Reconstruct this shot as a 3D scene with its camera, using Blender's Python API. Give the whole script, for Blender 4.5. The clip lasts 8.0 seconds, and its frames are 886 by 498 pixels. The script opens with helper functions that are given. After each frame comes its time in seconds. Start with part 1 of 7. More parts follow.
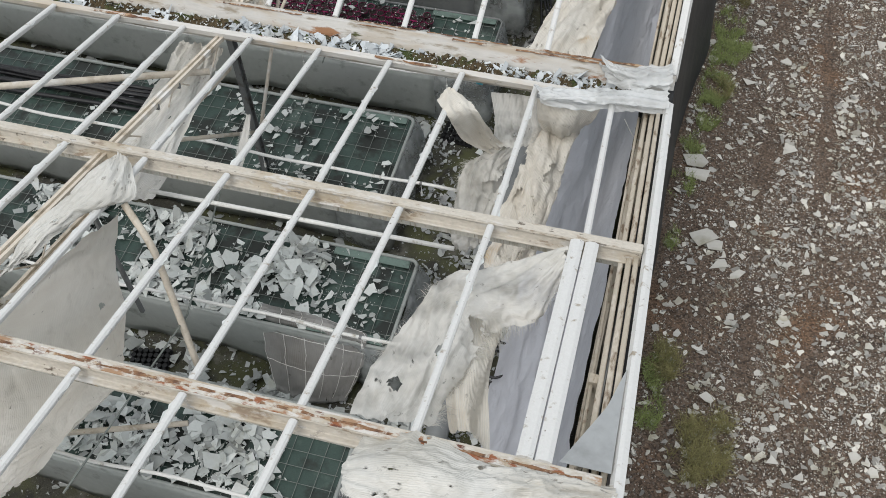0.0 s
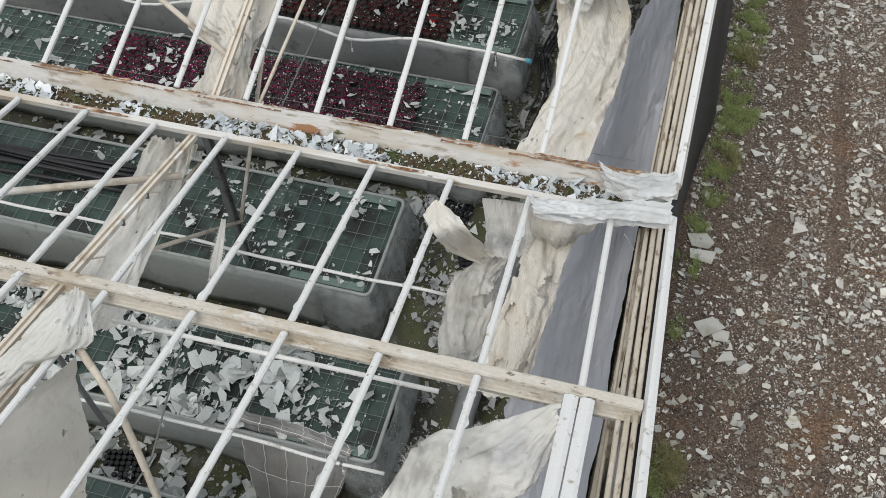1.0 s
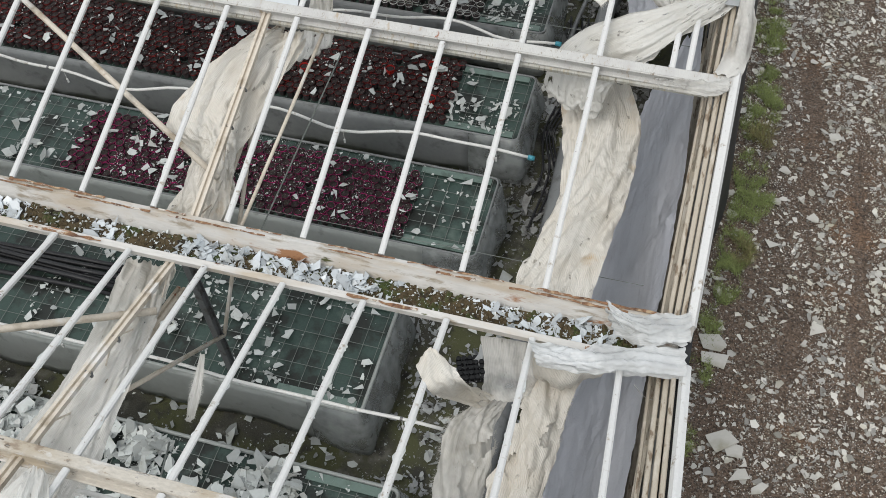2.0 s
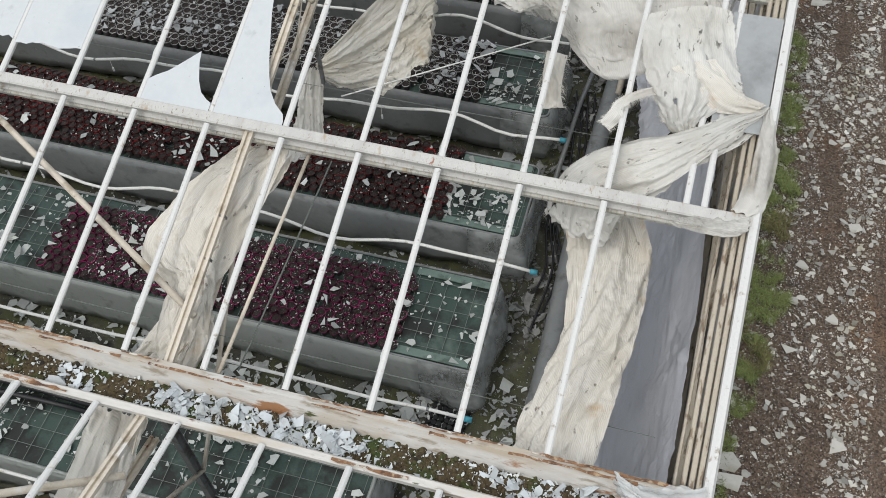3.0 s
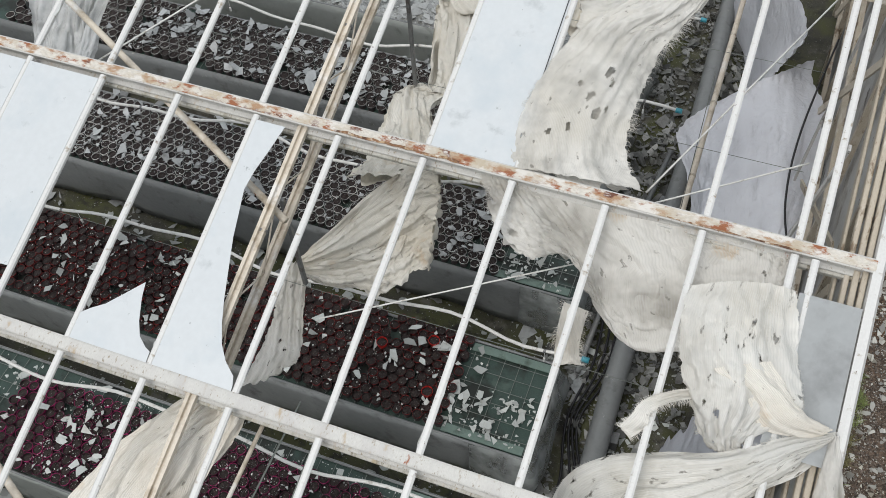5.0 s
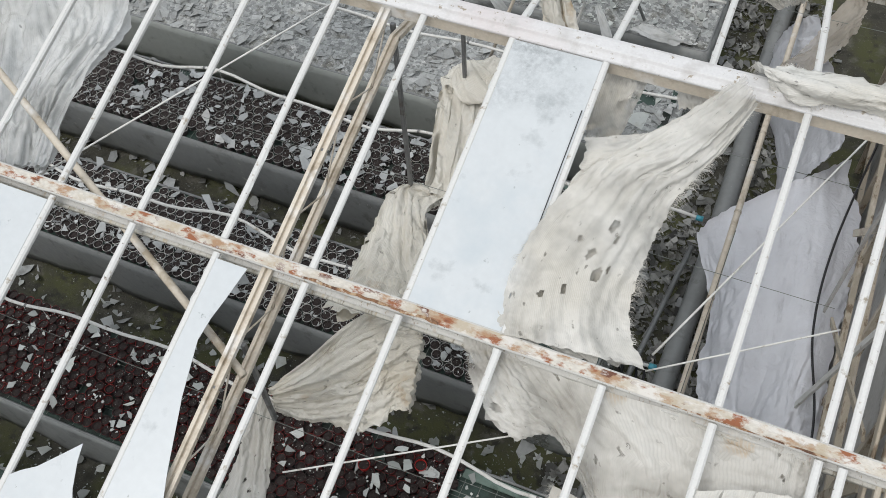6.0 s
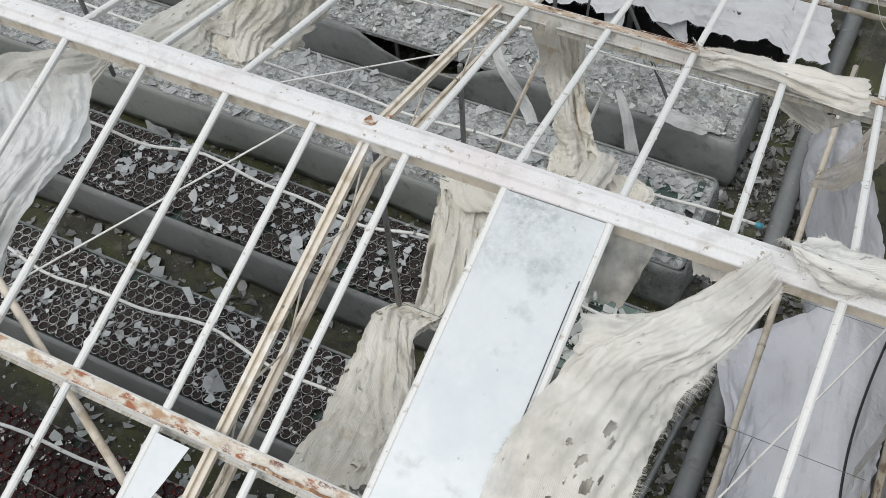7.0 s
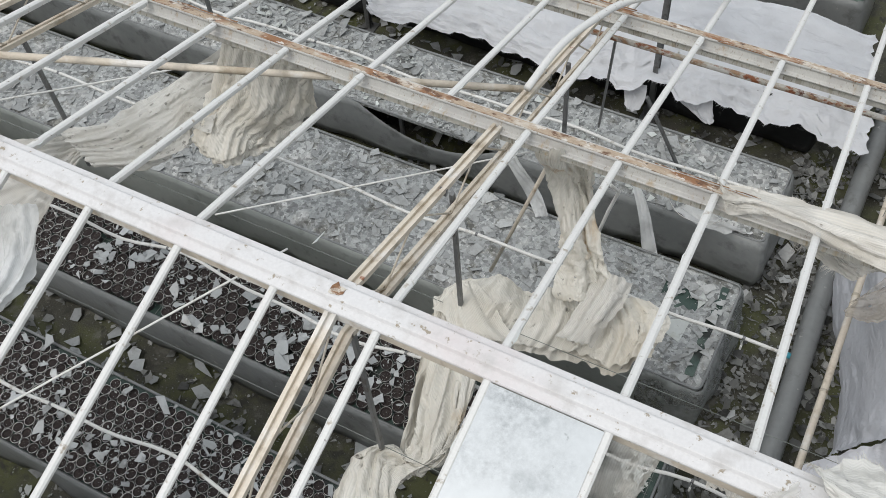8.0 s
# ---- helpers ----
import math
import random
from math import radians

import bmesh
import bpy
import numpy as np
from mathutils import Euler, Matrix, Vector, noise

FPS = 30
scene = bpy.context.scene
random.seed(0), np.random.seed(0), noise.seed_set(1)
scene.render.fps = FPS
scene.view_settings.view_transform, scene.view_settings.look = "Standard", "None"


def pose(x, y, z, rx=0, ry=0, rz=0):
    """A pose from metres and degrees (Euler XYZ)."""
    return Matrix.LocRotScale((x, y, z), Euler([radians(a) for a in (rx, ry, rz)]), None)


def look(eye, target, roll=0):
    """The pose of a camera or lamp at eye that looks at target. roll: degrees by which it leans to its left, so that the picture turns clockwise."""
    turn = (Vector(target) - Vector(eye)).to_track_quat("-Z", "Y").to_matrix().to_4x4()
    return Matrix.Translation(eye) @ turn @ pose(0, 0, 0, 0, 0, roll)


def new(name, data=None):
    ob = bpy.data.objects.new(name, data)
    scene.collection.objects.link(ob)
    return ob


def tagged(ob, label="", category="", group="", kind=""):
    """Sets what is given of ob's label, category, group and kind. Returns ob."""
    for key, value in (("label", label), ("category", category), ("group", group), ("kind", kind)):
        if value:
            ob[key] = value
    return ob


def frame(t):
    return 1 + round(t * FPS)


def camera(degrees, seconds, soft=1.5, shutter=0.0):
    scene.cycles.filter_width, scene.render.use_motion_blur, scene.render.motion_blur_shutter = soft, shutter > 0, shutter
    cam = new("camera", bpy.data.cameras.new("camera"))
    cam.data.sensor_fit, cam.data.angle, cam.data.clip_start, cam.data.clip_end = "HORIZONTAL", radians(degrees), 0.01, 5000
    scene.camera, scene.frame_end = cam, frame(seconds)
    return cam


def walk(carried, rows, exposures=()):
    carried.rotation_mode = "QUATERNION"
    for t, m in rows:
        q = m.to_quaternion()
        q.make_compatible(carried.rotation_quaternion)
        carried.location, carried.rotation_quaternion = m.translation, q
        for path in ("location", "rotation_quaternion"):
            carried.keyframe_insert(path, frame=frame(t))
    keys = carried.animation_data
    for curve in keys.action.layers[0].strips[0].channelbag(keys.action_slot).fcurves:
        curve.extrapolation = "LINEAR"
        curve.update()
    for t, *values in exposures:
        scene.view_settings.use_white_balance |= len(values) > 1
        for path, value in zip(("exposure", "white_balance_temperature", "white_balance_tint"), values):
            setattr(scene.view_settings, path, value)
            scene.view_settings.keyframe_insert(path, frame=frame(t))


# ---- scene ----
cam = camera(48.3, 8.0, soft=0.68)
PATH = [
    (0, (-0.342, -6.304, 8.784), (-0.697, -5.183, 7.166), -3.0),
    (0.5, (-0.414, -5.778, 8.833), (-0.77, -4.663, 7.211), -3.0),
    (1, (-0.497, -5.19, 8.913), (-0.859, -4.079, 7.29), -3.3),
    (1.5, (-0.617, -4.607, 8.977), (-0.981, -3.499, 7.352), -3.3),
    (1.7, (-0.678, -4.37, 9.009), (-1.042, -3.262, 7.384), -3.3),
    (2.8, (-0.98, -2.996, 9.22), (-1.354, -1.898, 7.591), -3.6),
    (3, (-1.035, -2.753, 9.23), (-1.407, -1.655, 7.601), -3.5),
    (3.5, (-1.118, -2.174, 9.222), (-1.507, -1.084, 7.591), -3.6),
    (4, (-1.228, -1.51, 9.212), (-1.64, -0.43, 7.58), -3.7),
    (4.5, (-1.31, -0.876, 9.204), (-1.749, 0.191, 7.57), -3.8),
    (4.7, (-1.341, -0.609, 9.205), (-1.788, 0.451, 7.569), -3.9),
    (6, (-1.582, 1.155, 9.13), (-2.095, 2.18, 7.491), -4.4),
    (6.5, (-1.718, 1.769, 9.108), (-2.247, 2.787, 7.469), -4.1),
    (7, (-1.829, 2.467, 9.03), (-2.398, 3.472, 7.397), -4.7),
    (7.5, (-1.992, 3.078, 8.964), (-2.585, 4.074, 7.335), -5.2),
    (8, (-2.155, 3.71, 8.937), (-2.774, 4.698, 7.311), -5.5),
]
walk(cam, [(t, look(eye, target, roll)) for t, eye, target, roll in PATH])

# ---- light: bright overcast sky ----
world = bpy.data.worlds.new("overcast_sky")
scene.world = world
world.use_nodes = True
sky = world.node_tree.nodes.new("ShaderNodeTexSky")
sky.sky_type, sky.sun_disc = "NISHITA", False
sky.sun_elevation, sky.sun_rotation = radians(52), radians(200)
sky.air_density, sky.dust_density, sky.ozone_density = 1.0, 4.0, 1.0
back = world.node_tree.nodes["Background"]
back.inputs["Strength"].default_value = 0.15
soften = world.node_tree.nodes.new("ShaderNodeMix")
soften.data_type = "RGBA"
soften.inputs["Factor"].default_value = 0.8
world.node_tree.links.new(sky.outputs["Color"], soften.inputs["A"])
soften.inputs["B"].default_value = (7.2, 7.5, 7.8, 1)
world.node_tree.links.new(soften.outputs["Result"], back.inputs["Color"])
sun = new("sun", bpy.data.lights.new("sun", "SUN"))
sun.data.energy, sun.data.angle, sun.data.color = 1.1, radians(30), (1.0, 0.97, 0.93)
sun.matrix_world = look((-3, -6, 12), (0, 0, 0))


# ---- materials ----
def material(name, base, rough=0.6, metal=0.0, spots=(), grain=(0.12, 40.0), bump=0.2, coat=0.0, trans=0.0, vary=0.0, stretch=1.0, cells=None):
    """base: a colour; spots: (colour, noise scale, threshold, softness) laid over it in turn; grain: strength and scale."""
    m = bpy.data.materials.new(name)
    m.use_nodes = True
    nt = m.node_tree
    n, link = nt.nodes, nt.links
    bsdf = n["Principled BSDF"]
    bsdf.inputs["Roughness"].default_value = rough
    bsdf.inputs["Metallic"].default_value = metal
    tex = n.new("ShaderNodeTexCoord")
    place = n.new("ShaderNodeMapping")
    place.inputs["Scale"].default_value = (1 / stretch, 1, 1)
    link.new(tex.outputs["Object"], place.inputs["Vector"])
    fine = n.new("ShaderNodeTexNoise")
    fine.inputs["Scale"].default_value, fine.inputs["Detail"].default_value = grain[1], 6
    link.new(place.outputs["Vector"], fine.inputs["Vector"])
    mix = n.new("ShaderNodeMix")
    mix.data_type = "RGBA"
    mix.inputs["A"].default_value = (*[c * (1 - grain[0] * 2) for c in base], 1)
    mix.inputs["B"].default_value = (*[min(1, c * (1 + grain[0] * 1.6)) for c in base], 1)
    link.new(fine.outputs["Fac"], mix.inputs["Factor"])
    colour = mix.outputs["Result"]
    for tint, scale, edge, soft in spots:
        patch = n.new("ShaderNodeTexNoise")
        patch.inputs["Scale"].default_value, patch.inputs["Detail"].default_value = scale, 7
        patch.inputs["Roughness"].default_value = 0.62
        link.new(place.outputs["Vector"], patch.inputs["Vector"])
        ramp = n.new("ShaderNodeMapRange")
        ramp.inputs["From Min"].default_value, ramp.inputs["From Max"].default_value = edge, edge + soft
        link.new(patch.outputs["Fac"], ramp.inputs["Value"])
        over = n.new("ShaderNodeMix")
        over.data_type = "RGBA"
        link.new(ramp.outputs["Result"], over.inputs["Factor"])
        link.new(colour, over.inputs["A"])
        over.inputs["B"].default_value = (*tint, 1)
        colour = over.outputs["Result"]
    if cells:
        shardy = n.new("ShaderNodeTexVoronoi")
        shardy.inputs["Scale"].default_value, shardy.inputs["Randomness"].default_value = cells[0], 1.0
        link.new(place.outputs["Vector"], shardy.inputs["Vector"])
        one = n.new("ShaderNodeSeparateColor")
        link.new(shardy.outputs["Color"], one.inputs["Color"])
        spread_value = n.new("ShaderNodeMapRange")
        spread_value.inputs["To Min"].default_value, spread_value.inputs["To Max"].default_value = 1 - cells[1], 1 + cells[1]
        link.new(one.outputs["Red"], spread_value.inputs["Value"])
        tone = n.new("ShaderNodeHueSaturation")
        link.new(spread_value.outputs["Result"], tone.inputs["Value"])
        link.new(colour, tone.inputs["Color"])
        colour = tone.outputs["Color"]
    if vary:
        info = n.new("ShaderNodeNewGeometry")
        hsv = n.new("ShaderNodeHueSaturation")
        span = n.new("ShaderNodeMapRange")
        span.inputs["To Min"].default_value, span.inputs["To Max"].default_value = 1 - vary, 1 + vary
        link.new(info.outputs["Random Per Island"], span.inputs["Value"])
        link.new(span.outputs["Result"], hsv.inputs["Value"])
        link.new(colour, hsv.inputs["Color"])
        colour = hsv.outputs["Color"]
    link.new(colour, bsdf.inputs["Base Color"])
    if bump:
        b = n.new("ShaderNodeBump")
        b.inputs["Strength"].default_value, b.inputs["Distance"].default_value = bump, 0.01
        link.new(fine.outputs["Fac"], b.inputs["Height"])
        link.new(b.outputs["Normal"], bsdf.inputs["Normal"])
    if coat:
        bsdf.inputs["Coat Weight"].default_value = coat
    if trans:
        thin = n.new("ShaderNodeBsdfTranslucent")
        link.new(colour, thin.inputs["Color"])
        blend = n.new("ShaderNodeMixShader")
        blend.inputs["Fac"].default_value = trans
        link.new(bsdf.outputs["BSDF"], blend.inputs[1])
        link.new(thin.outputs["BSDF"], blend.inputs[2])
        link.new(blend.outputs["Shader"], n["Material Output"].inputs["Surface"])
    return m


RUST, DEEP_RUST, GRIME, MOSS = (0.26, 0.09, 0.035), (0.12, 0.04, 0.02), (0.30, 0.26, 0.20), (0.07, 0.075, 0.02)
M_BAR = material("white_bar_paint", (0.60, 0.60, 0.58), 0.45, spots=((GRIME, 14, 0.60, 0.10), ((0.12, 0.09, 0.07), 26, 0.68, 0.03)), grain=(0.05, 60))
M_PURLIN = material("weathered_white_paint", (0.51, 0.505, 0.475), 0.5, spots=(((0.45, 0.44, 0.42), 3.0, 0.47, 0.16), ((0.40, 0.33, 0.24), 6.0, 0.60, 0.10), ((0.25, 0.21, 0.16), 15, 0.62, 0.08), (GRIME, 26, 0.60, 0.08), (RUST, 5, 0.69, 0.05), ((0.10, 0.08, 0.06), 30, 0.69, 0.04)), grain=(0.08, 50), bump=0.3, stretch=0.45)
M_BROWNED = material("brown_weathered_paint", (0.53, 0.49, 0.42), 0.6, spots=(((0.43, 0.37, 0.28), 4.0, 0.50, 0.12), ((0.28, 0.22, 0.16), 8, 0.58, 0.07), ((0.12, 0.095, 0.07), 18, 0.60, 0.05), ((0.58, 0.56, 0.52), 9, 0.55, 0.07)), grain=(0.14, 60), bump=0.45, stretch=2)
M_RUSTY = material("rusted_white_paint", (0.56, 0.53, 0.47), 0.65, spots=(((0.43, 0.37, 0.28), 6.0, 0.48, 0.12), ((0.34, 0.21, 0.12), 7, 0.51, 0.08), (RUST, 10, 0.55, 0.06), (DEEP_RUST, 16, 0.57, 0.06), ((0.60, 0.575, 0.53), 8, 0.53, 0.06), (MOSS, 5, 0.68, 0.04)), grain=(0.16, 70), bump=0.5, stretch=1.8)
M_RUST = material("flaking_rust", (0.235, 0.125, 0.065), 0.9, spots=(((0.10, 0.05, 0.03), 9, 0.48, 0.14), ((0.40, 0.29, 0.18), 16, 0.53, 0.1), ((0.55, 0.51, 0.44), 11, 0.54, 0.08)), grain=(0.25, 70), bump=0.6)
M_MOTTLED = material("mottled_rusty_paint", (0.40, 0.315, 0.23), 0.75, spots=(((0.52, 0.47, 0.40), 7, 0.52, 0.10), ((0.25, 0.125, 0.06), 5, 0.50, 0.10), ((0.13, 0.065, 0.035), 11, 0.55, 0.07), ((0.58, 0.55, 0.50), 15, 0.58, 0.06), (MOSS, 6, 0.64, 0.05), ((0.06, 0.045, 0.035), 22, 0.63, 0.05)), grain=(0.2, 80), bump=0.6, stretch=1.6)
M_STREAKED = material("grime_streaked_paint", (0.47, 0.46, 0.415), 0.5, spots=(((0.33, 0.315, 0.26), 5, 0.48, 0.14), ((0.20, 0.175, 0.13), 9, 0.56, 0.10), ((0.40, 0.33, 0.22), 3, 0.58, 0.12)), grain=(0.1, 50), bump=0.2, stretch=0.22)
M_RIDGE = material("chalky_ridge_paint", (0.61, 0.605, 0.60), 0.6, spots=(((0.55, 0.485, 0.475), 1.2, 0.48, 0.3), ((0.46, 0.445, 0.43), 5, 0.52, 0.2), ((0.38, 0.24, 0.20), 7, 0.70, 0.05), (GRIME, 18, 0.62, 0.05)), grain=(0.06, 60))
M_GUTTER = material("gutter_paint", (0.55, 0.535, 0.50), 0.55, spots=(((0.44, 0.38, 0.30), 5, 0.49, 0.14), (GRIME, 12, 0.56, 0.1), ((0.30, 0.15, 0.07), 7, 0.60, 0.06), (DEEP_RUST, 14, 0.65, 0.05), (MOSS, 11, 0.66, 0.05)), grain=(0.1, 40), bump=0.35, stretch=4)
M_TAN = material("cream_painted_tube", (0.58, 0.52, 0.43), 0.5, spots=(((0.36, 0.30, 0.22), 5, 0.52, 0.14), ((0.66, 0.64, 0.60), 3, 0.56, 0.1), (RUST, 7, 0.67, 0.04)), grain=(0.08, 50))
M_WALLRAIL = material("aged_cream_rail", (0.44, 0.39, 0.31), 0.55, spots=(((0.20, 0.15, 0.10), 6, 0.55, 0.08), ((0.56, 0.52, 0.45), 4, 0.54, 0.14)), grain=(0.1, 50), stretch=0.3)
M_LINING = material("dirty_lining_board", (0.42, 0.42, 0.41), 0.6, spots=(((0.25, 0.235, 0.21), 2.5, 0.5, 0.15), ((0.10, 0.09, 0.08), 6, 0.6, 0.08)), grain=(0.1, 30))
M_GALV = material("dull_galvanised_steel", (0.20, 0.205, 0.205), 0.5, 0.5, spots=(((0.12, 0.11, 0.10), 8, 0.55, 0.1),), grain=(0.1, 30))
M_WHITE_TUBE = material("white_plastic_pipe", (0.72, 0.72, 0.69), 0.4, spots=((GRIME, 10, 0.58, 0.14),), grain=(0.06, 40))
M_BLUE = material("blue_pipe_cap", (0.06, 0.30, 0.38), 0.4)
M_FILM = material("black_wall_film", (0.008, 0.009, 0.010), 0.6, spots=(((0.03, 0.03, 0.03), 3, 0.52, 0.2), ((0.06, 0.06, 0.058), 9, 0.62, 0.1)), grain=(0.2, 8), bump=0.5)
M_SKIRT = material("grey_bench_film", (0.245, 0.257, 0.257), 0.38, spots=(((0.29, 0.30, 0.295), 1.6, 0.48, 0.25), ((0.13, 0.13, 0.125), 5, 0.56, 0.18), ((0.45, 0.45, 0.43), 9, 0.66, 0.05)), grain=(0.08, 14), bump=0.7, trans=0.12)
M_SKIRT_PALE = material("pale_bench_film", (0.47, 0.50, 0.475), 0.36, spots=(((0.48, 0.50, 0.48), 1.6, 0.48, 0.25), ((0.22, 0.23, 0.21), 5, 0.57, 0.18)), grain=(0.08, 14), bump=0.7, trans=0.3)
M_SKIRT_MID = material("dusty_bench_film", (0.305, 0.32, 0.318), 0.36, spots=(((0.38, 0.395, 0.39), 1.6, 0.48, 0.25), ((0.15, 0.155, 0.15), 4, 0.54, 0.18)), grain=(0.08, 14), bump=0.7, trans=0.15)
M_BENCH = material("green_bench_board", (0.042, 0.075, 0.062), 0.5, spots=(((0.12, 0.165, 0.14), 2.2, 0.56, 0.15), ((0.016, 0.02, 0.016), 3.0, 0.47, 0.12)), grain=(0.15, 60))
M_BENCH_RIM = material("pale_green_bench_rim", (0.15, 0.215, 0.185), 0.5, spots=(((0.07, 0.10, 0.08), 6, 0.52, 0.15),), grain=(0.1, 40))
M_WIRE = material("dull_wire", (0.20, 0.22, 0.20), 0.5, 0.3, grain=(0.1, 60), bump=0)
M_SILT = material("grey_silt_film", (0.32, 0.333, 0.328), 0.6, cells=(26, 0.45), spots=(((0.45, 0.455, 0.44), 3, 0.52, 0.12), ((0.19, 0.19, 0.17), 4, 0.54, 0.1), ((0.5, 0.5, 0.49), 38, 0.60, 0.05), ((0.10, 0.10, 0.09), 30, 0.62, 0.05)), grain=(0.2, 50), bump=0.8)
M_FLOOR = material("damp_greenhouse_floor", (0.072, 0.070, 0.054), 0.75, spots=(((0.090, 0.096, 0.040), 1.4, 0.42, 0.14), ((0.15, 0.145, 0.12), 3.2, 0.56, 0.1), ((0.042, 0.040, 0.032), 5, 0.54, 0.1), ((0.22, 0.21, 0.19), 45, 0.63, 0.04)), grain=(0.35, 70), bump=0.8)
M_GRAVEL = material("brown_gravel", (0.125, 0.089, 0.064), 0.95, cells=(60, 0.6), spots=(((0.16, 0.14, 0.12), 30, 0.56, 0.06), ((0.07, 0.05, 0.037), 1.4, 0.52, 0.2), ((0.15, 0.092, 0.056), 0.9, 0.54, 0.12)), grain=(0.4, 120), bump=1.0)
M_STONE = material("gravel_stones", (0.175, 0.14, 0.112), 0.9, grain=(0.25, 80), bump=0.4, vary=0.5)
M_SHARD_SILT = material("silted_glass", (0.40, 0.413, 0.408), 0.45, spots=(((0.30, 0.305, 0.295), 9, 0.48, 0.15), ((0.20, 0.20, 0.18), 16, 0.58, 0.1)), grain=(0.12, 40), bump=0.2, vary=0.22)
M_SHARD_DARK = material("grimy_glass", (0.23, 0.235, 0.225), 0.4, spots=(((0.10, 0.10, 0.09), 7, 0.50, 0.15),), grain=(0.1, 30), bump=0.1, vary=0.6)
M_SHARD = material("whitewashed_glass", (0.50, 0.525, 0.505), 0.28, spots=(((0.42, 0.43, 0.38), 5, 0.55, 0.15), ((0.30, 0.31, 0.28), 18, 0.62, 0.08)), grain=(0.06, 30), bump=0.08, vary=0.38)
M_SHARD_GREY = material("dusty_glass", (0.415, 0.432, 0.432), 0.3, spots=(((0.24, 0.245, 0.24), 6, 0.53, 0.15),), grain=(0.08, 30), bump=0.1, vary=0.3)
M_PANE = material("whitewashed_pane", (0.63, 0.66, 0.67), 0.22, spots=(((0.55, 0.60, 0.625), 1.6, 0.55, 0.2), ((0.33, 0.36, 0.36), 11, 0.68, 0.06), ((0.42, 0.45, 0.46), 3.0, 0.60, 0.14), ((0.28, 0.29, 0.28), 26, 0.70, 0.04)), grain=(0.03, 20), bump=0.03, trans=0.15)
M_SHARD_BLUE = material("blue_white_glass", (0.52, 0.555, 0.57), 0.25, spots=(((0.38, 0.39, 0.37), 6, 0.54, 0.12),), grain=(0.05, 30), bump=0.05, vary=0.25)
M_SOIL = material("dark_potting_soil", (0.036, 0.027, 0.025), 0.95, spots=(((0.075, 0.058, 0.05), 45, 0.60, 0.05), ((0.34, 0.32, 0.30), 80, 0.64, 0.03)), grain=(0.4, 150), bump=0.8)
M_MOSS = material("gutter_moss", (0.095, 0.07, 0.035), 0.95, spots=(((0.055, 0.075, 0.02), 5, 0.50, 0.1), ((0.035, 0.028, 0.02), 9, 0.56, 0.08), ((0.22, 0.20, 0.16), 30, 0.64, 0.04)), grain=(0.35, 60), bump=0.9)
M_GRASS = material("grass", (0.23, 0.275, 0.09), 0.7, grain=(0.2, 10), bump=0, vary=0.4)
M_DRY = material("dry_weeds", (0.23, 0.21, 0.085), 0.8, grain=(0.2, 10), bump=0, vary=0.4)
M_HOSE = material("dark_hose", (0.02, 0.02, 0.022), 0.4)


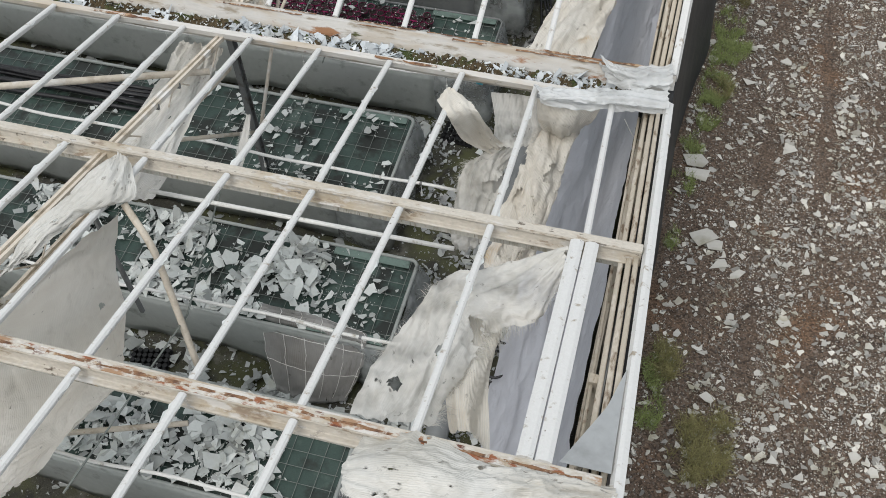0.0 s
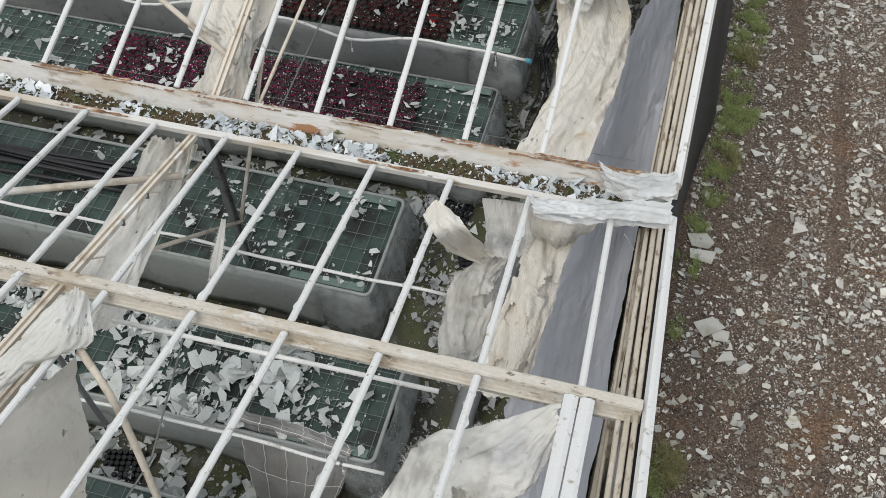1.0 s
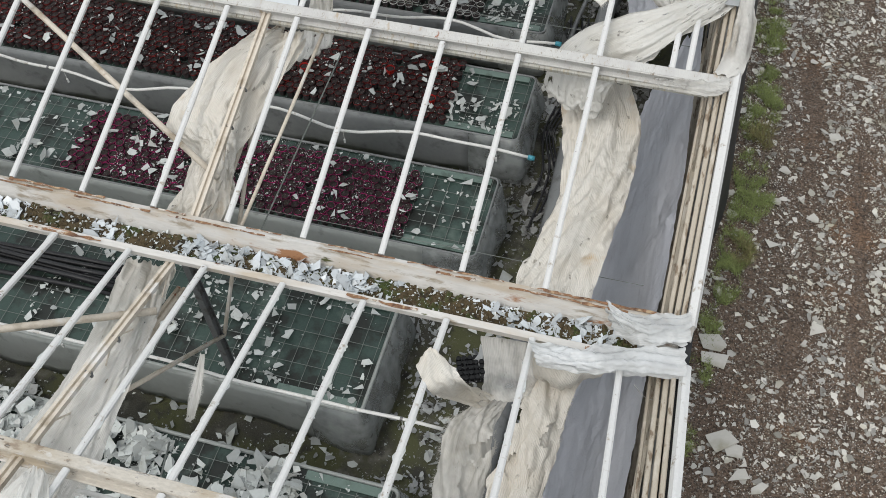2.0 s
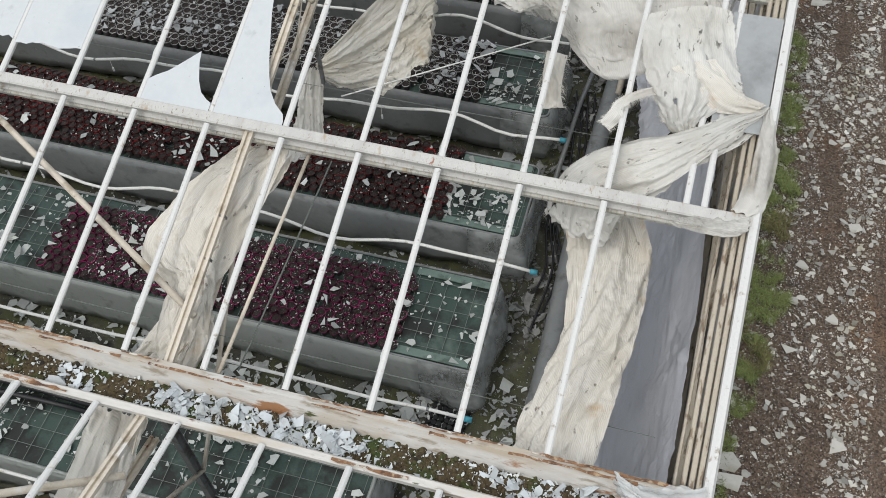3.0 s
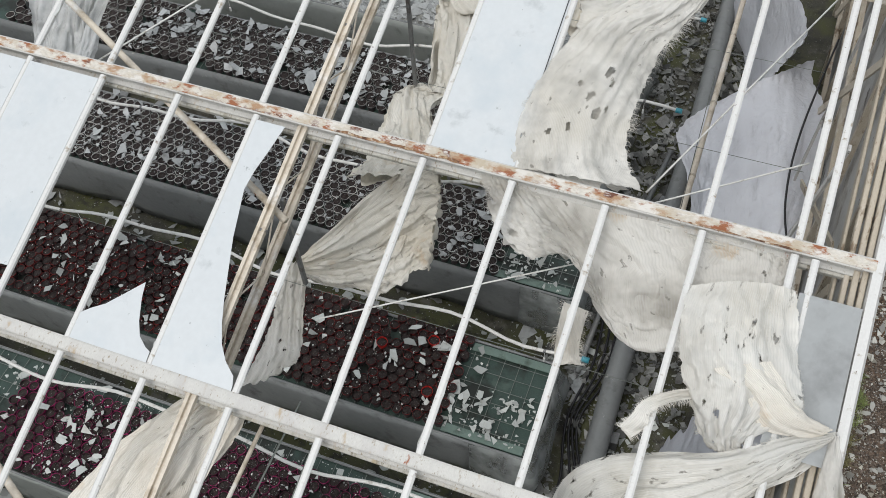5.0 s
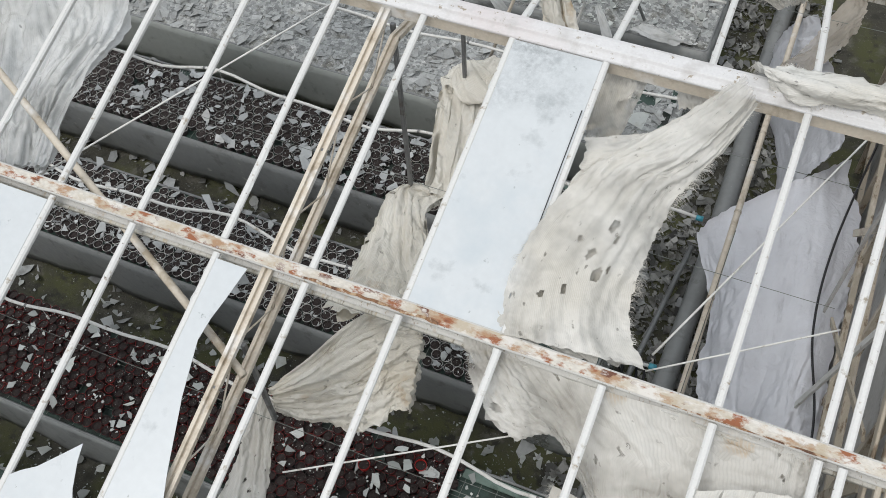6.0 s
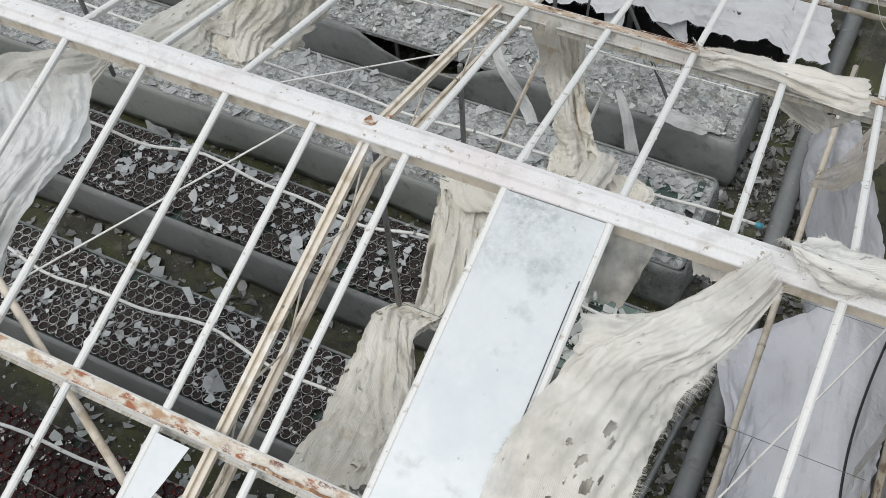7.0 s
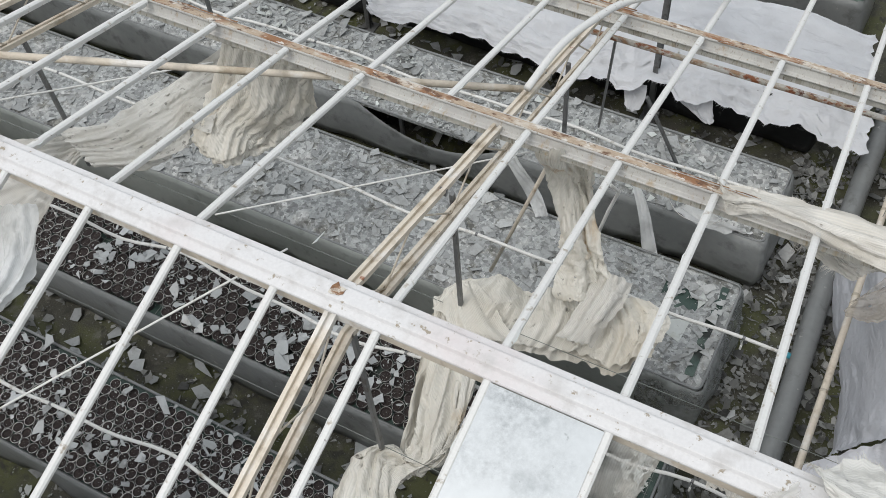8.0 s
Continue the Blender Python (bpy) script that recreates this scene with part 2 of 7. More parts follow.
# ---- small mesh kit ----
class Kit:
    def __init__(self):
        self.v, self.f, self.uv = [], [], []

    def box(self, a, b, w, h, up=(0, 0, 1), drop=0.0):
        """A bar from a to b, w wide and h high, its top drop below the line."""
        a, b, up = Vector(a), Vector(b), Vector(up)
        way = (b - a).normalized()
        side = way.cross(up).normalized()
        top = side.cross(way).normalized()
        i = len(self.v)
        for p in (a, b):
            for s, t in ((-1, 0), (1, 0), (1, -1), (-1, -1)):
                self.v.append(p + side * (s * w / 2) + top * (t * h - drop))
        self.f += [(i, i + 1, i + 2, i + 3), (i + 7, i + 6, i + 5, i + 4)]
        self.f += [(i + j, i + 4 + j, i + 4 + (j + 1) % 4, i + (j + 1) % 4) for j in range(4)]
        return self

    def sweep(self, a, b, section, up=(0, 0, 1)):
        """A bar whose section (side, height) pairs run from a to b, capped."""
        a, b, up = Vector(a), Vector(b), Vector(up)
        way = (b - a).normalized()
        side = way.cross(up).normalized()
        top = side.cross(way).normalized()
        i, n = len(self.v), len(section)
        for p in (a, b):
            self.v += [p + side * s + top * t for s, t in section]
        self.f += [tuple(range(i, i + n)), tuple(range(i + 2 * n - 1, i + n - 1, -1))]
        self.f += [(i + j, i + n + j, i + n + (j + 1) % n, i + (j + 1) % n) for j in range(n)]
        return self

    def tube(self, pts, r, n=8):
        pts = [Vector(p) for p in pts]
        i = len(self.v)
        for k, p in enumerate(pts):
            way = (pts[min(k + 1, len(pts) - 1)] - pts[max(k - 1, 0)]).normalized()
            side = way.cross((0, 0, 1)) if abs(way.z) < 0.95 else way.cross((1, 0, 0))
            side.normalize()
            top = side.cross(way)
            self.v += [p + (side * math.cos(a) + top * math.sin(a)) * r for a in (math.tau * j / n for j in range(n))]
        for k in range(len(pts) - 1):
            for j in range(n):
                a, b = i + k * n + j, i + k * n + (j + 1) % n
                self.f.append((a, b, b + n, a + n))
        e = i + (len(pts) - 1) * n
        self.f += [tuple(range(i + n - 1, i - 1, -1)), tuple(range(e, e + n))]
        return self

    def plate(self, pts, thick, normal=(0, 0, 1)):
        """A flat piece with that outline, its lower face on the points."""
        i, n, up = len(self.v), len(pts), Vector(normal) * thick
        self.v += [Vector(p) for p in pts] + [Vector(p) + up for p in pts]
        self.f += [tuple(range(i + n - 1, i - 1, -1)), tuple(range(i + n, i + 2 * n))]
        self.f += [(i + j, i + (j + 1) % n, i + n + (j + 1) % n, i + n + j) for j in range(n)]
        return self

    def mesh(self, name, mat, smooth=False):
        me = bpy.data.meshes.new(name)
        me.from_pydata([tuple(p) for p in self.v], [], self.f)
        me.materials.append(mat)
        if smooth:
            me.polygons.foreach_set("use_smooth", [True] * len(me.polygons))
        me.update()
        return me


def part(name, kit, mat, parent=None, label="", smooth=False):
    ob = new(name, kit.mesh(name, mat, smooth) if isinstance(kit, Kit) else kit)
    ob.parent = parent
    return tagged(ob, label)


def bevel(ob, width=0.006, segments=2):
    m = ob.modifiers.new("bevel", "BEVEL")
    m.width, m.segments, m.limit_method = width, segments, "ANGLE"
    return ob


def shard_outline(rng, cx, cy, r, n=None):
    """A broken-glass outline: few sharp corners, often long."""
    n = n or rng.choice((3, 4, 4, 5, 5, 6, 7))
    turn, long = rng.uniform(0, math.tau), rng.uniform(0.45, 1.0)
    angles = sorted(rng.uniform(0, math.tau) for _ in range(n))
    angles = [0.55 * a + 0.45 * math.tau * k / n for k, a in enumerate(angles)]
    out = []
    for a in angles:
        q = r * rng.uniform(0.5, 1.15)
        x, y = q * math.cos(a), q * long * math.sin(a)
        out.append((cx + x * math.cos(turn) - y * math.sin(turn), cy + x * math.sin(turn) + y * math.cos(turn)))
    return out


def add_shard(kit, rng, x, y, z, r, thick=0.004, tilt=0.3):
    outline = shard_outline(rng, 0, 0, r)
    tx, ty = rng.gauss(0, tilt), rng.gauss(0, tilt)
    low = min(px * tx + py * ty for px, py in outline)
    kit.plate([(x + px, y + py, z + px * tx + py * ty - low) for px, py in outline], thick)


def flake_strip(rng, x0, x1, y, z, w, up=(0, 0, 1)):
    """A flat run of rust with a ragged outline along x."""
    n = max(4, round((x1 - x0) / 0.05))
    xs = [x0 + (x1 - x0) * i / n for i in range(n + 1)]
    pts = [(x, y - w * rng.uniform(0.1, 0.75), z) for x in xs] + [(x, y + w * rng.uniform(0.1, 0.75), z) for x in reversed(xs)]
    up = Vector(up).normalized()
    pts = [(px, py, pz - (py - y) * up.y / up.z) for px, py, pz in pts]
    return Kit().plate(pts, 0.003, up)


# ---- the plan ----
BAY, FIRST_BAR = 0.645, -0.03   # between glazing bars, and where their count begins
SPAN, GUTTER = 11.74, 0.34
EAVES, PITCH = 2.86, 0.29
VERGE = -0.225        # the gable's outer edge
WEST = -13.65
PURLINS = (1.94, 3.88)


def roof(y):
    """Height of the glass over y, in the three spans that are in view."""
    if y > SPAN + GUTTER / 2:
        y = 2 * SPAN + GUTTER - y
    d = min(y, SPAN - y) if y > -GUTTER / 2 else min(-GUTTER - y, SPAN + GUTTER + y)
    return EAVES + PITCH * max(0, d)


def bar_x(k, y):
    """The k-th glazing bar at y: the outer slopes lean a little, as the storm left them."""
    x = FIRST_BAR - BAY * k
    if y < -GUTTER / 2:
        d = -GUTTER - y
        return x + 0.067 * min(1, d / 1.9) + 0.012 * max(0, d - 1.9)
    d = max(0, y - SPAN / 2)
    return x - 0.07 * min(1, d / 2) - 0.01 * max(0, d - 2)


def verge_x(y):
    return VERGE + (0.02 * (-GUTTER - y) if y < -GUTTER / 2 else 0)

# ---- ground and floor ----
def sheet(name, x0, x1, y0, y1, step, z, mat, rough=0.0):
    kit = Kit()
    nx, ny = max(1, round((x1 - x0) / step)), max(1, round((y1 - y0) / step))
    for j in range(ny + 1):
        for i in range(nx + 1):
            x, y = x0 + (x1 - x0) * i / nx, y0 + (y1 - y0) * j / ny
            kit.v.append((x, y, z + rough * noise.noise((x * 1.3, y * 1.3, 0)) + rough * 0.5 * noise.noise((x * 5, y * 5, 3))))
    for j in range(ny):
        for i in range(nx):
            a = j * (nx + 1) + i
            kit.f.append((a, a + 1, a + nx + 2, a + nx + 1))
    return part(name, kit, mat, smooth=True)


ground = Kit()
NEAR = (-0.02, 9.0, -16.0, 22.0)
gx = [-900, -14.5] + [NEAR[0] + (NEAR[1] - NEAR[0]) * i / 90 for i in range(91)] + [40, 900]
gy = [-900, -60] + [NEAR[2] + (NEAR[3] - NEAR[2]) * i / 250 for i in range(251)] + [70, 900]
for y in gy:
    for x in gx:
        inside = NEAR[0] < x < NEAR[1] and NEAR[2] < y < NEAR[3]
        ground.v.append((x, y, (0.025 * noise.noise((x * 1.1, y * 1.1, 0)) + 0.018 * noise.noise((x * 6, y * 6, 2))) if inside else -0.02))
for j in range(len(gy) - 1):
    for i in range(len(gx) - 1):
        a = j * len(gx) + i
        ground.f.append((a, a + 1, a + len(gx) + 1, a + len(gx)))
tagged(part("ground", ground, M_GRAVEL, smooth=True), "dark brown gravel yard littered with glass", "ground", kind="structure")
tagged(sheet("floor", WEST, VERGE - 0.02, -12.5, 24.5, 0.25, 0.03, M_FLOOR, 0.02), "damp dark soil and concrete greenhouse floor", "floor", kind="structure")

# ---- the greenhouse frame ----
house = tagged(new("greenhouse_frame"), "white-painted rusting steel greenhouse frame, mostly without glass", "greenhouse")
rng = random.Random(4)


def slope_line(y0, y1, k, lift, dx=0.0):
    return (bar_x(k, y0) + dx, y0, roof(y0) + lift), (bar_x(k, y1) + dx, y1, roof(y1) + lift)


BAR = [(-0.024, 0.0), (-0.024, -0.016), (-0.008, -0.018), (-0.008, -0.045), (0.008, -0.045), (0.008, -0.018), (0.024, -0.016), (0.024, 0.0), (0.012, 0.010), (-0.012, 0.010)]


def glazing_bar(k, y0, y1, dx=0.0):
    a, b = slope_line(y0, y1, k, 0.0, dx)
    return part("glazing_bar", Kit().sweep(a, b, BAR), M_BAR, house)


def bays(sign, start):
    edges = [start, start + sign * PURLINS[0], start + sign * PURLINS[1], start + sign * SPAN / 2]
    return [(edges[i] + sign * 0.05, edges[i + 1] - sign * 0.05) for i in range(3)]


for tag, slopes in (("south", bays(-1, -GUTTER)), ("mid", bays(1, 0.0)), ("midnorth", bays(-1, SPAN)), ("north", bays(1, SPAN + GUTTER))):
    for n, (y0, y1) in enumerate(slopes):
        for k in range(1, 21):
            if k == 1 and tag in ("mid",):
                if n == 0:
                    continue
                glazing_bar(k, y0, y1, -0.06)
                glazing_bar(k, y0, y1, 0.07)
                continue
            if (tag, n, k) in {("mid", 2, 3), ("mid", 2, 1), ("south", 1, 1), ("midnorth", 2, 1), ("midnorth", 2, 7)}:
                continue
            glazing_bar(k, y0, y1)
# the doubled bar by the gable south of the gutter
for dx in (-0.05, 0.05):
    a, b = slope_line(-GUTTER - 1.99, -GUTTER - 3.83, 1, 0.02, dx)
    part("glazing_bar", Kit().sweep(a, b, [(-0.045, 0), (-0.045, -0.05), (0.045, -0.05), (0.045, 0), (0.02, 0.012), (-0.02, 0.012)]), M_BAR, house)

PURLIN = [(-0.05, 0.012), (-0.055, 0.004), (-0.05, -0.012), (-0.022, -0.016), (-0.022, -0.095), (0.058, -0.10), (0.064, -0.092), (0.058, -0.084), (0.026, -0.080), (0.022, -0.02), (0.038, -0.012), (0.044, 0.004), (0.038, 0.012)]
for y, mat in ((-GUTTER - 1.94, M_BROWNED), (-GUTTER - 3.88, M_RUSTY), (1.94, M_PURLIN), (3.88, M_RUSTY), (SPAN - 3.88, M_MOTTLED), (SPAN - 1.94, M_MOTTLED), (SPAN + GUTTER + 1.94, M_PURLIN)):
    z = roof(y)
    tilt = Vector((0, -PITCH if roof(y + 0.1) > z else PITCH, 1)).normalized()
    bevel(part("purlin", Kit().sweep((WEST, y, z), (VERGE, y, z), PURLIN, tilt), M_BROWNED if y < -1 else M_PURLIN, house, "rust-streaked purlin" if mat in (M_RUSTY, M_MOTTLED) else "weathered white purlin"), 0.004, 1)
    part("flange_plate", Kit().box((WEST, y, z + 0.0165), (VERGE, y, z + 0.0165), 0.072, 0.004, tilt), mat, house, "rusted plate along the purlin" if mat in (M_RUSTY, M_MOTTLED) else "weathered plate along the purlin")
    bevel(part("purlin_rail", Kit().box((WEST, y - 0.03, z - 0.118), (VERGE - 0.04, y - 0.03, z - 0.118), 0.04, 0.045, tilt), M_STREAKED, house), 0.004, 1)
    if mat in (M_RUSTY, M_MOTTLED):
        # the raised lip along the top, rusted through in stretches
        x = WEST
        while x < VERGE - 0.4:
            x1 = min(VERGE - 0.1, x + rng.uniform(0.3, 1.1) * (1.6 if y < 0 else 1.0))
            part("cover_strip", flake_strip(rng, x, x1, y if y < 0 else y + rng.choice((-0.038, -0.03, 0.036)), z + 0.0172, rng.uniform(0.016, 0.026) if y < 0 else rng.uniform(0.008, 0.022), tilt), M_RUST, house, "flaking rusted cover strip")
            x = x1 + rng.uniform(0.15, 0.8) * (0.12 if y < 0 else 1.0)
# ridge: flat capping with a raised middle, and a web under it
for yr in (SPAN / 2, -GUTTER - SPAN / 2, SPAN * 1.5 + GUTTER):
    z = roof(yr)
    cap = [(-0.105, -0.028), (-0.105, -0.05), (0.105, -0.05), (0.105, -0.028), (0.06, -0.016), (0.045, 0.012), (-0.045, 0.012), (-0.06, -0.016)]
    bevel(part("ridge_beam", Kit().sweep((WEST, yr, z + 0.02), (VERGE, yr, z + 0.02), cap), M_RIDGE, house, "chalky white ridge beam"), 0.005, 1)
    part("ridge_web", Kit().box((WEST, yr, z - 0.031), (VERGE - 0.01, yr, z - 0.031), 0.155, 0.11), M_TAN, house, "cream web under the ridge")

    for x in (-4.2, -8.1):
        part("ridge_strap", flake_strip(rng, x - 0.03, x + 0.05, yr, z + 0.0335, 0.07), M_RUST, house, "rusted strap over the ridge joint")


def gutter(y):
    """A wide box gutter: sole, two sloping sides and rolled lips."""
    w, z = GUTTER, EAVES
    outer = [(-w / 2 - 0.05, 0.0), (-w / 2 - 0.05, -0.05), (-w / 2 + 0.01, -0.06), (-w / 2 + 0.05, -0.17), (w / 2 - 0.05, -0.17), (w / 2 - 0.01, -0.06), (w / 2 + 0.05, -0.05), (w / 2 + 0.05, 0.0), (w / 2, 0.012), (w / 2 - 0.02, -0.02), (w / 2 - 0.10, -0.14), (-w / 2 + 0.05, -0.14), (-w / 2 + 0.02, -0.02), (-w / 2, 0.012)]
    kit = Kit()
    n = len(outer)
    for x in (WEST, VERGE + 0.02):
        kit.v += [(x, y + s, z + t) for s, t in outer]
    kit.f += [(j, n + j, n + (j + 1) % n, (j + 1) % n) for j in range(n)]
    kit.f += [(0 + o, 1 + o, 2 + o, 12 + o, 13 + o) for o in (0, n)] + [(2 + o, 3 + o, 4 + o, 5 + o, 9 + o, 10 + o, 11 + o, 12 + o)[:8] for o in (0, n)] + [(5 + o, 6 + o, 7 + o, 8 + o, 9 + o) for o in (0, n)]
    return part("gutter", kit, M_GUTTER, house, "white box gutter full of broken glass and moss")


for y in (-GUTTER / 2, SPAN + GUTTER / 2):
    gutter(y)
    # rust flaking along the lips
    for off in (GUTTER / 2 + 0.035, GUTTER / 2 - 0.005, -GUTTER / 2 - 0.03):
        x = WEST
        while x < VERGE - 0.5:
            x1 = min(VERGE - 0.1, x + rng.uniform(0.2, 1.0))
            part("lip_rust", flake_strip(rng, x, x1, y + off, EAVES + 0.0135, rng.uniform(0.012, 0.03)), M_RUST, house, "flaking rusted gutter lip")
            x = x1 + rng.uniform(0.1, 0.7) * (3.0 if off < 0 else 1.0)

# ---- lattice rafters, columns ----
TRUSSES = (-4.2, -8.1, -12.0)


def truss(x, y0, y1):
    """A lattice rafter along the slope: grooved cream chords and thin webs."""
    channel = [(-0.036, 0.0), (-0.036, -0.04), (0.036, -0.04), (0.036, 0.0), (0.012, 0.0), (0.009, -0.022), (-0.009, -0.022), (-0.012, 0.0)]
    root = part("lattice_rafter", Kit().sweep((x, y0, roof(y0) - 0.05), (x, y1, roof(y1) - 0.05), channel), M_TAN, house, "cream-painted lattice rafter")
    part("chord", Kit().sweep((x, y0, roof(y0) - 0.40), (x, y1, roof(y1) - 0.40), channel), M_TAN, root)
    n = max(3, round(abs(y1 - y0) / 0.85))
    for i in range(n):
        ya, yb = y0 + (y1 - y0) * i / n, y0 + (y1 - y0) * (i + 0.5) / n
        yc = y0 + (y1 - y0) * (i + 1) / n
        part("web", Kit().tube([(x, ya, roof(ya) - 0.07), (x, yb, roof(yb) - 0.41)], 0.007, 6), M_TAN, root, smooth=True)
        part("web", Kit().tube([(x, yb, roof(yb) - 0.41), (x, yc, roof(yc) - 0.07)], 0.007, 6), M_TAN, root, smooth=True)
    for s in (0.14, 0.2, 0.52, 0.8):
        ya, yb = y0 + (y1 - y0) * s, y0 + (y1 - y0) * (s + 0.003)
        part("band", Kit().box((x, ya, roof(ya) - 0.068), (x, yb, roof(yb) - 0.068), 0.082, 0.05), M_GALV, root, "dark steel band clamped round the chord")
    return root


for x in TRUSSES:
    for y0, y1 in ((0.05, SPAN / 2), (SPAN - 0.05, SPAN / 2), (-GUTTER - 0.05, -GUTTER - SPAN / 2), (SPAN + GUTTER + 0.05, SPAN * 1.5 + GUTTER)):
        truss(x, y0, y1)


def column(x, y, top):
    kit = Kit().sweep((x, y, 0.0), (x, y, top), [(-0.03, -0.04), (-0.03, -0.033), (-0.004, -0.033), (-0.004, 0.033), (-0.03, 0.033), (-0.03, 0.04), (0.03, 0.04), (0.03, 0.033), (0.004, 0.033), (0.004, -0.033), (0.03, -0.033), (0.03, -0.04)], (0, 1, 0))
    ob = part("column", kit, M_GALV, house, "dull grey steel column")
    part("base_plate", Kit().box((x - 0.1, y, 0.05), (x + 0.1, y, 0.05), 0.2, 0.03), M_GALV, ob)
    return ob


for x in TRUSSES:
    for y in (-GUTTER / 2 - 0.05, SPAN + GUTTER / 2):
        column(x, y, EAVES - 0.17)
# knee struts from columns to rafters
for x in TRUSSES:
    for y, s in ((-GUTTER / 2, 1), (-GUTTER / 2, -1), (SPAN + GUTTER / 2, -1)):
        ye = y + s * 1.5
        part("knee_strut", Kit().tube([(x + 0.02, y, 1.35), (x + 0.02, ye, roof(ye) - 0.43)], 0.02), M_TAN, house, smooth=True)

# ---- wind braces and tie rods ----
part("wind_brace", Kit().tube([(-3.82, 0.06, 2.76), (-3.70, 1.92, 3.24)], 0.016), M_TAN, house, "thin cream tube under the glazing bars", True)
for a, b, r in (((-8.0, 2.55, 3.36), (-4.16, 0.47, 2.85), 0.028), ((-8.0, 5.2, 4.13), (-4.1, 3.25, 3.62), 0.028),
                ((-8.05, -2.9, 3.45), (-4.1, -0.84, 2.84), 0.03), ((-8.0, 6.6, 4.2), (-4.2, 8.5, 3.65), 0.028)):
    part("wind_brace", Kit().tube([a, b], r), M_TAN, house, "cream tube wind brace", True)

# ---- gable ----
for y0, y1 in ((-GUTTER, -GUTTER - SPAN / 2), (0.0, SPAN / 2), (SPAN, SPAN / 2), (SPAN + GUTTER, SPAN * 1.5 + GUTTER)):
    a, b = (verge_x(y0), y0, roof(y0)), (verge_x(y1), y1, roof(y1))
    part("verge_bar", Kit().sweep(a, b, [(-0.04, 0.01), (-0.045, -0.09), (0.03, -0.09), (0.035, -0.02), (0.015, 0.022), (-0.01, 0.022)]), M_BAR, house, "white verge bar along the gable edge")
    for dx, dz, w, h in ((-0.068, -0.045, 0.034, 0.06), (-0.115, -0.07, 0.038, 0.06), (-0.165, -0.10, 0.034, 0.07), (-0.215, -0.20, 0.022, 0.10)):
        bevel(part("gable_rail", Kit().box((verge_x(y0) + dx, y0, roof(y0) + dz), (verge_x(y1) + dx, y1, roof(y1) + dz), w, h), M_WALLRAIL, house, "aged cream rail inside the gable"), 0.006, 1)

def film_foot(y):
    """How far the loose wall film stands out at its foot."""
    t = min(1, max(0, (y - 2.0) / 1.8))
    return 0.20 + 0.20 * t * t * (3 - 2 * t) + 0.03 * noise.noise((y * 1.5, 0, 0))


wall = Kit()
ys = [-6.2 + 0.1 * i for i in range(245)]
for x, flare in ((VERGE + 0.03, 1), (VERGE - 0.06, 0)):
    for y in ys:
        foot = flare * film_foot(y)
        wall.v += [(x + foot, y, -0.1), (x, y, roof(y) - 0.10)]
m = 2 * len(ys)
for i in range(len(ys) - 1):
    a = 2 * i
    wall.f += [(a, a + 2, a + 3, a + 1), (m + a + 1, m + a + 3, m + a + 2, m + a), (a + 1, a + 3, m + a + 3, m + a + 1)]
wall_east = tagged(part("wall_east", wall, M_FILM), "gable wall covered in black plastic film", "wall", kind="structure")
for y0, y1, x, lab in ((-12.3, 24.2, WEST, "wall_west"),):
    kit = Kit().box((x, y0, EAVES), (x, y1, EAVES), 0.08, EAVES + 0.05)
    tagged(part(lab, kit, M_SKIRT), "plain grey film wall closing the greenhouse", "wall", kind="structure")
for y, lab in ((-12.3, "wall_south"), (24.2, "wall_north")):
    kit = Kit().box((WEST, y, EAVES), (VERGE, y, EAVES), 0.08, EAVES + 0.05)
    tagged(part(lab, kit, M_SKIRT), "plain grey film wall closing the greenhouse", "wall", kind="structure")

# inside of the gable: grey boards, posts and rails
lining = Kit()
for y in ys[::5]:
    lining.v += [(VERGE - 0.075, y, 0.03), (VERGE - 0.075, y, roof(y) - 0.14)]
lining.f = [(2 * i, 2 * i + 1, 2 * i + 3, 2 * i + 2) for i in range(len(ys[::5]) - 1)]
part("wall_lining", lining, M_LINING, wall_east, "dirty white lining boards")
for i in range(19):
    y = -6.0 + 1.3 * i
    part("post", Kit().box((VERGE - 0.11, y, roof(y) - 0.16), (VERGE - 0.11, y, 0.03), 0.06, 0.06, (1, 0, 0)), M_WALLRAIL, wall_east)
for z in (0.9, 1.75, 2.5):
    part("rail", Kit().box((VERGE - 0.17, -6.2, z), (VERGE - 0.17, 18.2, z), 0.05, 0.06), M_WALLRAIL, wall_east)

for y0, z0, y1, z1, dx, w, mat in ((4.3, 3.55, 5.9, 2.3, -0.30, 0.07, M_WALLRAIL), (4.9, 3.9, 5.3, 1.9, -0.36, 0.05, M_BAR), (5.6, 4.1, 6.9, 2.2, -0.27, 0.06, M_TAN), (6.6, 3.9, 6.2, 2.0, -0.33, 0.09, M_LINING), (4.05, 3.4, 4.5, 1.7, -0.25, 0.08, M_WALLRAIL), (7.2, 3.9, 8.4, 2.1, -0.29, 0.06, M_WALLRAIL)):
    tagged(part("loose_board", Kit().box((VERGE + dx + 0.08, y0, z0), (VERGE + dx - 0.06, y1, z1), w, 0.02, (1, 0, 0.3)), mat), "broken board leaning inside the gable", "board", "broken gable boards")

# ---- plant benches ----
BENCH_Z = 0.80


